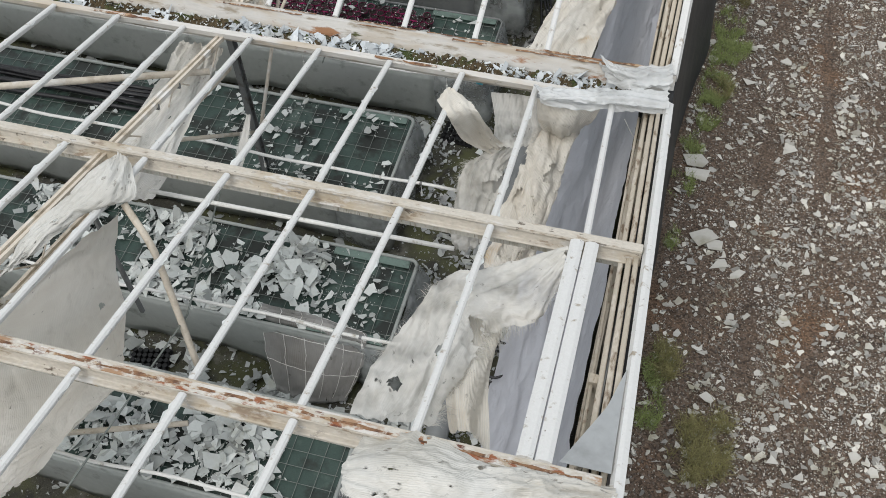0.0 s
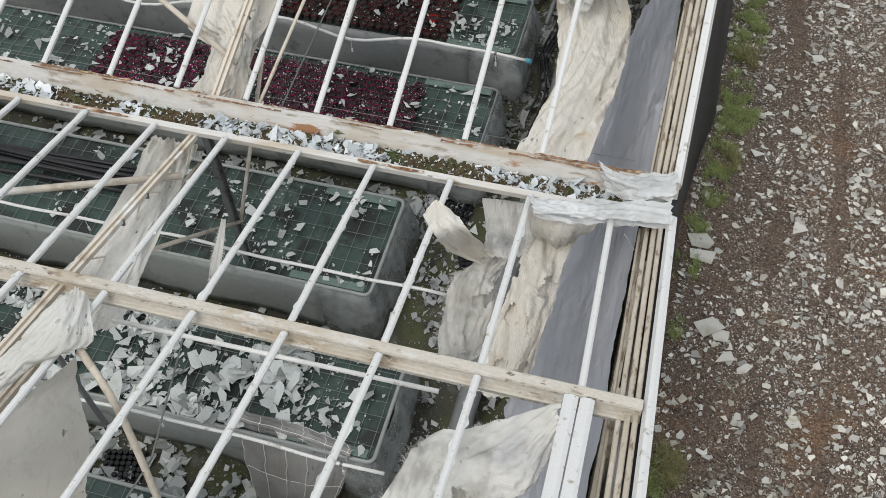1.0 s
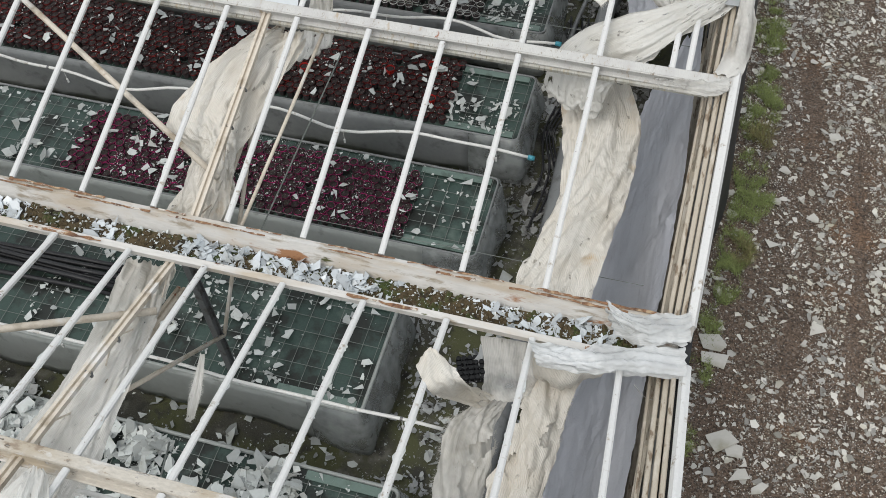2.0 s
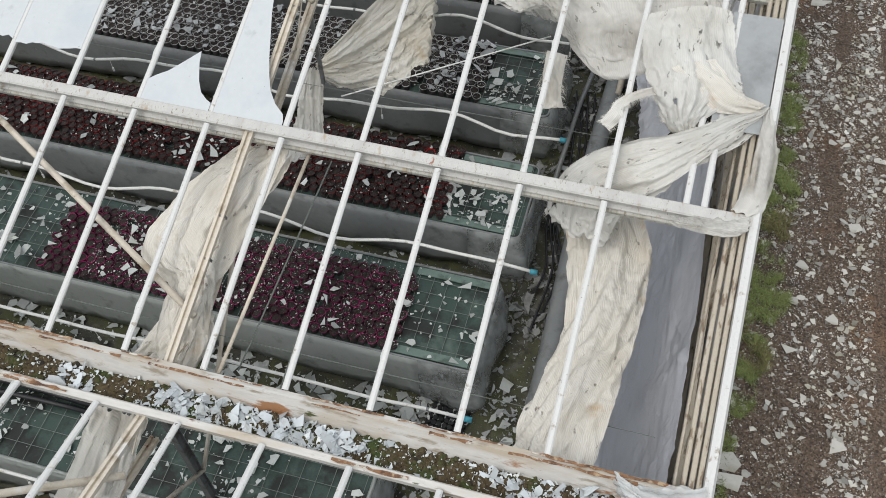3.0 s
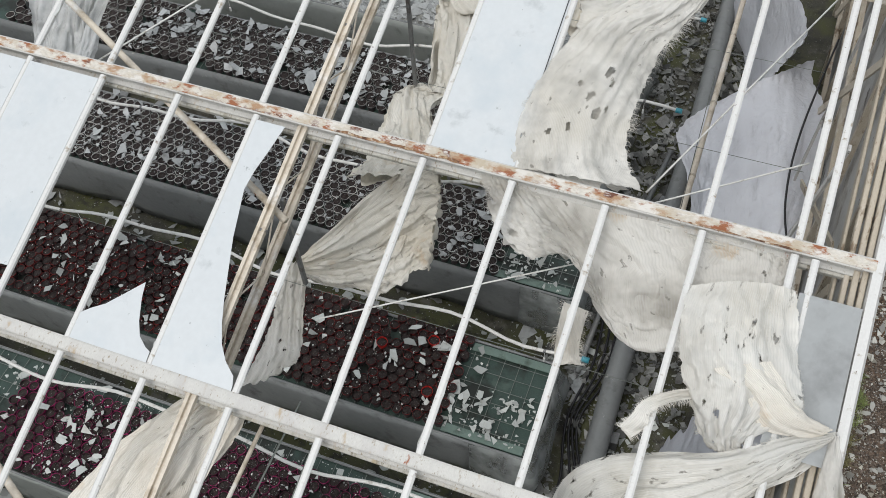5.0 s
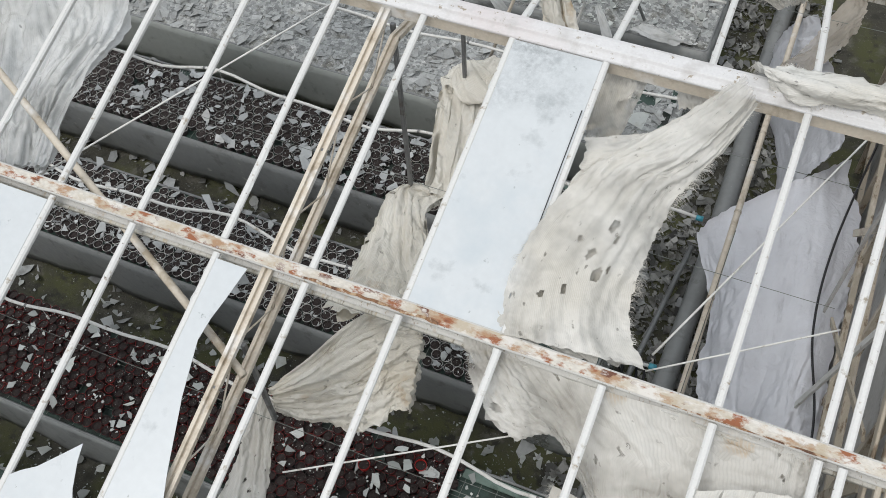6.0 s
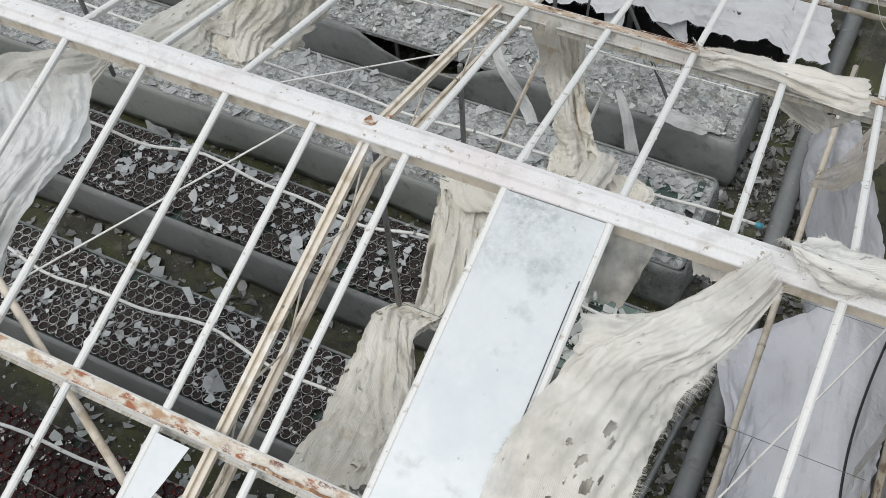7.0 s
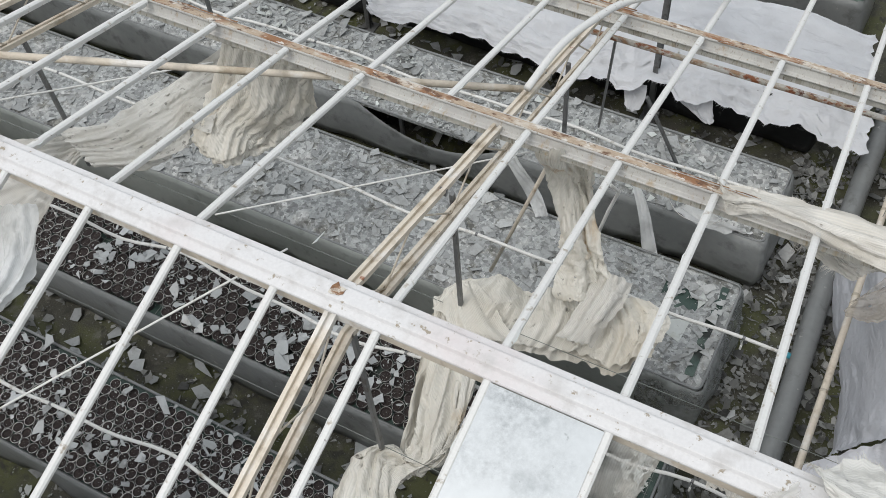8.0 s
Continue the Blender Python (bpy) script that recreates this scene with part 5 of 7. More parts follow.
cloth("torn_shade_cloth", [
    [(-1.68, 2.45, 2.72), (-1.45, 2.41, 2.81), (-1.05, 2.36, 2.84)],
    [(-1.57, 2.11, 2.52), (-1.27, 2.05, 2.65), (-0.88, 2.05, 2.65)],
    [(-1.49, 1.76, 2.42), (-1.18, 1.71, 2.56), (-0.86, 1.77, 2.52)],
    [(-1.45, 1.32, 2.39), (-1.17, 1.28, 2.53), (-0.87, 1.38, 2.51)],
    [(-1.49, 0.93, 2.38), (-1.24, 0.89, 2.52), (-0.92, 0.95, 2.49)],
    [(-1.55, 0.54, 2.42), (-1.32, 0.52, 2.51), (-0.96, 0.53, 2.51)],
    [(-1.59, 0.14, 2.4), (-1.34, 0.1, 2.49), (-0.99, 0.13, 2.45)],
], "long stained shade cloth trailing down inside the gable", folds=8, amp=0.03, crumple=0.03, mat=M_STAINED, layer=True, seed=14.5, rag=(0.05, 0.06), slack=(0.006, 0.34))

cloth("torn_shade_cloth", [
    [(-2.87, 3.90, 3.93), (-2.54, 3.85, 3.91), (-2.00, 3.84, 3.90), (-0.92, 3.89, 3.92), (-0.70, 3.87, 3.94)],
    [(-2.72, 3.65, 3.81), (-2.31, 3.69, 3.81), (-1.80, 3.64, 3.75), (-0.90, 3.74, 3.85), (-0.68, 3.72, 3.87)],
    [(-2.57, 3.52, 3.76), (-2.22, 3.61, 3.76), (-1.66, 3.41, 3.58), (-0.87, 3.56, 3.77), (-0.65, 3.54, 3.79)],
    [(-2.35, 3.42, 3.71), (-2.09, 3.52, 3.71), (-1.52, 3.16, 3.39), (-0.85, 3.35, 3.68), (-0.63, 3.33, 3.70)],
], "large crumpled cream shade cloth slung under the purlin", folds=6, amp=0.026, crumple=0.05, layer=True, seed=13.0, rag=(0.04, 0.03), fringe=0.03, ends=(0.0, 0.04), holes=((0.97, 0.30, 0.06), (0.6, 0.05, 0.05)), mat=M_DIRTY, pinholes=0.08, slack=(0.05, 0.05))


cloth("torn_shade_cloth", [
    [(-0.3, 2.81, 3.72), (-0.28, 2.81, 3.73), (-0.25, 2.83, 3.71)],
    [(-0.31, 2.59, 3.63), (-0.26, 2.54, 3.66), (-0.19, 2.59, 3.61)],
    [(-0.33, 2.37, 3.55), (-0.25, 2.34, 3.6), (-0.16, 2.38, 3.55)],
    [(-0.39, 2.13, 3.48), (-0.27, 2.1, 3.53), (-0.18, 2.15, 3.48)],
    [(-0.45, 1.97, 3.43), (-0.33, 1.93, 3.47), (-0.2, 1.97, 3.43)],
], "shade cloth wrapped round the verge by the purlin", folds=4, amp=0.02, crumple=0.03, seed=15.0, grid=0.018, rag=(0.12, 0.12), ends=(0.02, 0.1), mat=M_DIRTY)

cloth("torn_shade_cloth", [
    [(-0.29, 1.99, 3.46), (-0.27, 1.9, 3.47), (-0.24, 1.86, 3.42)],
    [(-0.53, 1.95, 3.44), (-0.5, 1.85, 3.45), (-0.46, 1.79, 3.4)],
    [(-0.92, 1.89, 3.4), (-0.89, 1.84, 3.42), (-0.86, 1.82, 3.38)],
], "thin shade cloth band lying along the purlin end", folds=3, amp=0.02, crumple=0.04, seed=15.5, grid=0.02, rag=(0.25, 0.3), ends=(0.05, 0.2), mat=M_VEIL)

cloth("torn_shade_cloth", [
    [(-1.74, 5.91, 4.63), (-1.68, 5.75, 4.67), (-1.61, 5.74, 4.58)],
    [(-1.94, 5.62, 4.53), (-1.83, 5.5, 4.55), (-1.72, 5.49, 4.45)],
    [(-2.26, 5.32, 4.43), (-2.02, 5.23, 4.46), (-1.83, 5.25, 4.35)],
    [(-2.48, 5.06, 4.36), (-2.2, 5.03, 4.4), (-1.91, 5.06, 4.27)],
    [(-2.64, 4.72, 4.27), (-2.28, 4.68, 4.3), (-1.95, 4.81, 4.18)],
    [(-2.72, 4.38, 4.17), (-2.34, 4.39, 4.2), (-1.97, 4.5, 4.07)],
    [(-2.7, 4.04, 4.07), (-2.3, 4.1, 4.11), (-1.9, 4.22, 3.98)],
    [(-2.64, 3.9, 4.02), (-2.21, 3.94, 4.03), (-1.73, 4.0, 3.99)],
], "pale shade cloth stretched from the ridge over the lost pane", folds=9, amp=0.022, crumple=0.025, layer=True, seed=16.0, fringe=0.08, rag=(0.07, 0.05), holes=((0.56, 0.60, 0.03), (0.60, 0.68, 0.022), (0.66, 0.55, 0.028), (0.72, 0.66, 0.035), (0.69, 0.74, 0.02), (0.78, 0.46, 0.02), (0.80, 0.30, 0.022), (0.62, 0.40, 0.018)), mat=M_GAUZE, slack=(0.015, 0.09))

cloth("torn_shade_cloth", [
    [(-1.93, 5.60, 4.46), (-1.93, 5.49, 4.46), (-1.92, 5.38, 4.40)],
    [(-2.20, 5.41, 4.41), (-2.17, 5.31, 4.41), (-2.15, 5.20, 4.35)],
    [(-2.40, 5.31, 4.38), (-2.38, 5.22, 4.38), (-2.36, 5.13, 4.33)],
    [(-2.61, 5.26, 4.36), (-2.58, 5.14, 4.36), (-2.55, 5.02, 4.30)],
], "ragged tongue of shade cloth reaching across the bars", folds=5, amp=0.02, crumple=0.03, seed=16.2, mat=M_GAUZE, rag=(0.06, 0.06), ends=(0.0, 0.12), fringe=0.05, grid=0.018, slack=(0.01, 0.15))

cloth("torn_shade_cloth", [
    [(-2.64, 5.98, 4.39), (-2.49, 5.96, 4.39), (-2.32, 5.95, 4.39)],
    [(-2.67, 5.76, 4.23), (-2.51, 5.74, 4.23), (-2.37, 5.76, 4.21)],
    [(-2.63, 5.51, 4.01), (-2.52, 5.54, 4.02), (-2.42, 5.57, 4.03)],
], "brownish veil of shade cloth hanging under the ridge", folds=4, amp=0.02, crumple=0.02, seed=16.5, mat=M_VEIL, rag=(0.06, 0.1), ends=(0.0, 0.15))

cloth("torn_shade_cloth", [
    [(-1.74, 6.01, 4.58), (-1.69, 5.9, 4.73), (-1.58, 5.81, 4.61)],
    [(-1.53, 6.19, 4.53), (-1.5, 5.84, 4.77), (-1.41, 5.76, 4.59)],
    [(-1.27, 6.24, 4.51), (-1.25, 5.85, 4.78), (-1.16, 5.78, 4.6)],
    [(-0.91, 6.22, 4.52), (-0.92, 5.86, 4.76), (-0.85, 5.81, 4.6)],
], "rope of shade cloth wound round the ridge beam", folds=4, amp=0.03, crumple=0.05, rag=(0.15, 0.15), fringe=0.08, seed=17.0, grid=0.018, mat=M_BRIGHT, slack=(0.02, 0.07))

cloth("torn_shade_cloth", [
    [(-2.24, 6.02, 4.4), (-2.05, 6.04, 4.39), (-1.83, 6.01, 4.4)],
    [(-2.15, 5.92, 4.25), (-2.03, 5.92, 4.25), (-1.89, 5.87, 4.26)],
    [(-2.07, 5.82, 4.14), (-2, 5.82, 4.15), (-1.95, 5.84, 4.15)],
], "thin shredded shade cloth hanging under the ridge", folds=4, amp=0.02, crumple=0.015, seed=17.5, grid=0.02, rag=(0.2, 0.2), ends=(0, 0.3))

cloth("torn_shade_cloth", [
    [(-4.57, 7.34, 2.25), (-4.36, 7.59, 2.25), (-4.04, 7.55, 2.25)],
    [(-4.29, 6.82, 2.25), (-4.14, 6.96, 2.25), (-3.95, 7.04, 2.25)],
    [(-4.11, 6.1, 2.2), (-3.94, 6.1, 2.2), (-3.85, 6.27, 2.2)],
    [(-4.33, 5.93, 2.25), (-4.28, 5.94, 2.25), (-4.04, 5.82, 2.25)],
    [(-4.27, 5.33, 2.35), (-4.05, 5.37, 2.35), (-3.84, 5.37, 2.35)],
    [(-4.14, 4.66, 2.7), (-3.83, 4.69, 2.7), (-3.58, 4.75, 2.7)],
    [(-3.95, 4.01, 3.3), (-3.65, 4.11, 3.3), (-3.42, 4.22, 3.3)],
], "stained shade cloth slumped in folds below the ridge", folds=10, amp=0.03, crumple=0.02, layer=True, seed=18.0, mat=M_KNOTTED, slack=(0.006, 0.25))

cloth("torn_shade_cloth", [
    [(-6.45, 5.83, 4.2), (-6.98, 5.59, 4.13), (-7.6, 5.31, 4.05)],
    [(-6.33, 5.46, 4.04), (-6.72, 5.23, 3.98), (-7.37, 4.93, 3.89)],
    [(-6.49, 4.87, 3.82), (-6.73, 4.72, 3.78), (-7.12, 4.53, 3.72)],
    [(-6.4, 4.22, 3.58), (-6.55, 4.17, 3.57), (-6.87, 4.11, 3.55)],
], "grey-white shade cloth hanging in a heavy swag below the ridge", folds=8, amp=0.03, crumple=0.035, seed=19.0, mat=M_PLASTIC, layer=True, slack=(0.01, 0.22))

cloth("torn_shade_cloth", [
    [(-6.78, 8.08, 3.50), (-6.83, 7.97, 3.10), (-6.78, 7.62, 2.85)],
    [(-7.35, 8.09, 2.95), (-7.21, 7.88, 2.85), (-7.07, 7.69, 2.75)],
    [(-7.64, 7.74, 2.80), (-7.38, 7.65, 2.75), (-7.07, 7.52, 2.65)],
    [(-7.83, 7.43, 2.75), (-7.58, 7.32, 2.70), (-7.32, 7.26, 2.60)],
    [(-8.18, 7.17, 2.70), (-8.00, 7.12, 2.65), (-7.72, 7.03, 2.60)],
], "grey-white shade cloth twisted in a swag below the ridge", folds=10, amp=0.03, crumple=0.03, layer=True, seed=20.0, mat=M_BRIGHT, slack=(0.006, 0.2))

cloth("torn_shade_cloth", [
    [(-6.62, 7.93, 3.82), (-6.31, 7.93, 3.82), (-5.96, 7.95, 3.82), (-5.77, 7.93, 3.82)],
    [(-6.85, 7.97, 3.35), (-6.50, 7.97, 3.40), (-6.21, 8.05, 3.35), (-5.99, 8.13, 3.30)],
    [(-6.95, 7.86, 3.05), (-6.57, 7.88, 3.10), (-6.33, 7.98, 3.00), (-6.07, 8.19, 2.95)],
    [(-7.04, 7.72, 2.80), (-6.72, 7.75, 2.85), (-6.53, 7.87, 2.80), (-6.29, 8.20, 2.75)],
    [(-7.07, 7.64, 2.65), (-6.71, 7.52, 2.65), (-6.57, 7.70, 2.65), (-6.47, 8.04, 2.65)],
], "stained shade cloth hanging in deep pleats from the purlin", folds=12, amp=0.035, crumple=0.025, layer=True, seed=20.2, mat=M_KNOTTED, slack=(0.006, 0.26))

cloth("torn_shade_cloth", [
    [(-8.27, 7.38, 2.4), (-8.15, 7.32, 2.4), (-8.04, 7.24, 2.4)],
    [(-8.44, 7.1, 2.6), (-8.21, 6.99, 2.45), (-7.99, 6.85, 2.4)],
    [(-8.75, 6.79, 2.7), (-8.45, 6.62, 2.5), (-7.97, 6.4, 2.3)],
    [(-8.89, 6.58, 2.7), (-8.54, 6.29, 2.5), (-8.12, 6.01, 2.2)],
], "grey-white shade cloth bunched beyond the ridge", folds=5, amp=0.03, crumple=0.025, seed=20.5)

cloth("torn_shade_cloth", [
    [(-4.51, 7.19, 2.3), (-4.47, 7.45, 2.3), (-4.36, 7.59, 2.3)],
    [(-4.16, 7.17, 2.2), (-4.09, 7.42, 2.3), (-4.14, 7.71, 2.2)],
    [(-3.76, 7.27, 2.15), (-3.7, 7.5, 2.25), (-3.8, 7.79, 2.15)],
    [(-3.38, 7.39, 2.1), (-3.37, 7.69, 2.2), (-3.51, 8.05, 2.1)],
    [(-2.99, 7.43, 2.1), (-3.03, 7.77, 2.1), (-3.27, 8.07, 2.1)],
    [(-2.77, 7.78, 2.15), (-2.78, 8.01, 2.15), (-3, 8.1, 2.15)],
], "stained shade cloth lying in a deep fold over the bench", folds=8, amp=0.07, crumple=0.03, layer=True, turned=True, seed=21.0, mat=M_KNOTTED, slack=(0.006, 0.22))

cloth("torn_shade_cloth", [
    [(-3.94, 7.84, 3.87), (-3.73, 7.74, 4.02), (-3.67, 7.94, 3.84), (-3.51, 7.99, 3.83)],
    [(-3.99, 8.31, 2.95), (-3.84, 8.26, 3.05), (-3.75, 8.36, 2.95), (-3.62, 8.36, 2.95)],
    [(-3.77, 8.13, 2.6), (-3.66, 8.03, 2.75), (-3.6, 8.12, 2.6), (-3.46, 8.15, 2.6)],
    [(-3.69, 7.96, 2.4), (-3.55, 7.92, 2.5), (-3.46, 8, 2.4), (-3.36, 8.08, 2.4)],
    [(-3.67, 7.71, 2.25), (-3.48, 7.71, 2.35), (-3.35, 7.87, 2.25), (-3.19, 8.01, 2.25)],
], "column of shade cloth hanging from the rusty purlin", folds=6, amp=0.035, crumple=0.03, seed=22.0, mat=M_KNOTTED, slack=(0.006, 0.25))

cloth("cloth_strip", [
    [(-3.8, -0.92, 2.48), (-3.76, -0.92, 2.48)],
    [(-3.82, -1.04, 2.36), (-3.74, -1.05, 2.37)],
    [(-3.82, -1.23, 2.27), (-3.73, -1.23, 2.27)],
    [(-3.81, -1.36, 2.15), (-3.77, -1.36, 2.16)],
], "narrow torn rag of shade cloth hanging by the column", folds=2, amp=0.015, crumple=0.015, seed=46.0, grid=0.015, mat=M_BRIGHT, fringe=0.03)

cloth("plastic_strip", [
    [(-5.15, 9.73, 1.6), (-5.08, 9.78, 1.6)],
    [(-4.99, 9.58, 1.4), (-4.83, 9.58, 1.4)],
    [(-4.71, 9.46, 1.1), (-4.6, 9.55, 1.1)],
    [(-4.53, 9.35, 0.9), (-4.42, 9.41, 0.9)],
], "white plastic strip hanging in front of the bench", folds=1, amp=0.02, crumple=0.02, seed=23.0, mat=M_PLASTIC, category="plastic film")

cloth("plastic_strip", [
    [(-3.74, 9.86, 1.3), (-3.69, 9.9, 1.3)],
    [(-3.58, 9.67, 1.1), (-3.48, 9.72, 1.1)],
    [(-3.44, 9.52, 0.8), (-3.28, 9.52, 0.8)],
    [(-3.35, 9.5, 0.7), (-3.26, 9.53, 0.7)],
], "white plastic strip standing against the bench", folds=1, amp=0.02, crumple=0.02, seed=24.0, mat=M_PLASTIC, category="plastic film")

cloth("torn_shade_cloth", [
    [(-2.75, 8, 3.98), (-2.67, 7.79, 4.1), (-2.62, 7.74, 4.06)],
    [(-2.51, 8.03, 3.98), (-2.42, 7.82, 4.12), (-2.36, 7.78, 4.06)],
    [(-2.1, 8.1, 3.97), (-2.02, 7.83, 4.11), (-1.95, 7.71, 4.08)],
    [(-1.48, 8.1, 3.96), (-1.46, 7.8, 4.12), (-1.43, 7.66, 4.09)],
], "torn white shade cloth wound round the far purlin end", folds=4, amp=0.035, crumple=0.05, layer=True, seed=25.0, mat=M_CLOTH, fringe=0.05)

cloth("torn_shade_cloth", [
    [(-2.32, 7.82, 3.96), (-2.06, 8, 3.9), (-1.76, 8.01, 3.9), (-1.44, 8.01, 3.9)],
    [(-2.1, 7.91, 3.72), (-1.94, 8.04, 3.68), (-1.73, 8.14, 3.65), (-1.42, 8.13, 3.66)],
    [(-1.87, 7.96, 3.51), (-1.78, 8.1, 3.46), (-1.66, 8.22, 3.43), (-1.51, 8.23, 3.42)],
    [(-1.69, 8.02, 3.39), (-1.65, 8.09, 3.37), (-1.61, 8.17, 3.34), (-1.54, 8.26, 3.32)],
], "ribbed shade cloth with frayed edge hanging below the purlin", folds=5, amp=0.025, crumple=0.03, seed=25.5, fringe=0.1, holes=((0.55, 0.75, 0.06),))

cloth("torn_plastic_film", [
    [(-1.64, 8.7, 2), (-1.58, 8.85, 2), (-1.46, 8.99, 2)],
    [(-1.36, 8.69, 2.1), (-1.31, 9, 2.1), (-1.27, 9.33, 2.1)],
    [(-1.08, 8.82, 2.3), (-1.07, 9.28, 2.3), (-1.1, 9.79, 2.3)],
    [(-0.95, 9.1, 2.4), (-0.94, 9.5, 2.4), (-0.94, 9.87, 2.4)],
], "brown-stained torn film hanging by the gable", folds=4, amp=0.04, crumple=0.05, rag=(0.15, 0.15), ends=(0.1, 0.1), pinholes=0.45, seed=26.0, mat=M_BROWN, category="plastic film")

cloth("wall_sheet", [
    [(-0.44, -5.6, 2.35), (-0.6, -5.6, 1.6), (-0.85, -5.6, 0.85), (-1.2, -5.6, 0.25)],
    [(-0.44, -3.5, 2.35), (-0.6, -3.5, 1.6), (-0.85, -3.5, 0.85), (-1.25, -3.5, 0.25)],
    [(-0.44, -1.5, 2.35), (-0.62, -1.5, 1.6), (-0.9, -1.5, 0.85), (-1.35, -1.5, 0.25)],
    [(-0.44, 0.3, 2.35), (-0.66, 0.3, 1.7), (-0.95, 0.3, 0.95), (-1.35, 0.3, 0.25)],
    [(-0.44, 2.2, 2.3), (-0.68, 2.2, 1.7), (-0.95, 2.2, 0.95), (-1.2, 2.2, 0.25)],
    [(-0.5, 4.2, 2.2), (-0.7, 4.2, 1.7), (-0.9, 4.2, 0.95), (-1.1, 4.2, 0.25)],
], "lavender-grey plastic sheet lining the gable inside", folds=2, amp=0.012, crumple=0.035, seed=27.0, mat=M_SHEET, category="plastic sheet", grid=0.05, rag=(0.02, 0.05), slack=(0.012, 0.02))

cloth("wall_sheet", [
    [(-0.59, 8.65, 1.3), (-0.92, 8.17, 1.45), (-1.25, 7.9, 1.35), (-1.68, 7.59, 1.15), (-1.87, 7.47, 0.9)],
    [(-0.41, 7.87, 1.4), (-0.75, 7.52, 1.5), (-1.07, 7.26, 1.4), (-1.43, 6.91, 1.1), (-1.53, 6.73, 0.8)],
    [(-0.33, 7.18, 1.4), (-0.64, 6.75, 1.5), (-0.96, 6.56, 1.4), (-1.27, 6.29, 1.1), (-1.47, 6.17, 0.7)],
    [(-0.35, 6.41, 1.4), (-0.62, 6.01, 1.5), (-0.86, 5.85, 1.3), (-1.15, 5.7, 1), (-1.36, 5.67, 0.6)],
    [(-0.34, 5.53, 1.4), (-0.61, 5.34, 1.5), (-0.86, 5.29, 1.3), (-1.08, 5.33, 0.9), (-1.3, 5.4, 0.5)],
    [(-0.31, 5.07, 1.4), (-0.58, 4.93, 1.4), (-0.79, 4.91, 1.2), (-1, 4.96, 0.8), (-1.22, 5, 0.4)],
], "billowing lavender-grey plastic sheet slumped from the gable", folds=3, amp=0.022, crumple=0.035, seed=28.0, mat=M_SHEET_PALE, category="plastic sheet", grid=0.03, rag=(0.05, 0.03), slack=(0.008, 0.012))

cloth("wall_sheet", [
    [(-1.35, 9.53, 2.2), (-1.54, 10.03, 1.6), (-1.68, 10.54, 0.8), (-1.68, 10.83, 0.3)],
    [(-1.25, 9.09, 2.2), (-1.5, 9.54, 1.6), (-1.64, 9.93, 0.8), (-1.62, 10.15, 0.3)],
    [(-0.94, 8.44, 2.2), (-1.13, 8.72, 1.5), (-1.26, 8.89, 0.8), (-1.27, 9.04, 0.3)],
    [(-0.82, 7.88, 2.2), (-0.97, 8.06, 1.5), (-1.14, 8.22, 0.8), (-1.17, 8.39, 0.3)],
], "lavender-grey plastic sheet hanging on the far gable", folds=1, amp=0.03, crumple=0.04, seed=29.0, mat=M_SHEET_PALE, category="plastic sheet", grid=0.05, slack=(0.008, 0.012))

cloth("bench_sheet", [
    [(-8.16, 12.01, 0.95), (-7.88, 11.54, 0.95), (-7.73, 11.28, 0.95)],
    [(-6.98, 12.52, 0.95), (-6.58, 11.89, 0.95), (-6.39, 11.49, 0.8)],
    [(-5.95, 12.97, 0.95), (-5.43, 11.87, 0.95), (-5.2, 11.38, 0.8)],
    [(-4.87, 13.44, 0.95), (-4.41, 12.22, 0.95), (-4.12, 11.5, 0.8)],
    [(-3.46, 13.44, 0.95), (-3.11, 12.4, 0.95), (-2.81, 11.61, 0.8)],
    [(-2.06, 13.32, 0.95), (-1.87, 12.39, 0.95), (-1.67, 11.52, 0.8)],
], "white plastic sheet with a torn edge thrown over the bench", folds=5, amp=0.025, crumple=0.07, seed=30.0, mat=M_WHITE_SHEET, category="plastic sheet", grid=0.035, rag=(0.0, 0.16), fringe=0.04, slack=(0.02, 0.035))

cloth("torn_shade_cloth", [
    [(-1.33, 3.44, 3.88), (-1.1, 3.52, 3.93), (-0.88, 3.57, 3.95), (-0.67, 3.6, 3.92)],
    [(-1.33, 3.17, 3.83), (-1.1, 3.2, 3.91), (-0.87, 3.26, 3.92), (-0.6, 3.33, 3.87)],
    [(-1.26, 2.96, 3.77), (-1.05, 2.96, 3.85), (-0.82, 3.02, 3.87), (-0.53, 3.05, 3.81)],
    [(-1.17, 2.84, 3.7), (-0.99, 2.82, 3.78), (-0.79, 2.88, 3.81), (-0.48, 2.88, 3.77)],
    [(-1.07, 2.69, 3.61), (-0.95, 2.67, 3.67), (-0.84, 2.67, 3.68), (-0.71, 2.7, 3.66)],
    [(-0.93, 2.58, 3.53), (-0.87, 2.55, 3.55), (-0.82, 2.57, 3.56), (-0.77, 2.62, 3.57)],
], "bright crumpled ribbed shade cloth bunched by the verge", folds=9, amp=0.024, crumple=0.05, seed=34.0, rag=(0.10, 0.05), ends=(0.0, 0.05), mat=M_BRIGHT, holes=((0.72, 0.35, 0.03),), fringe=0.03, slack=(0.05, 0.14))

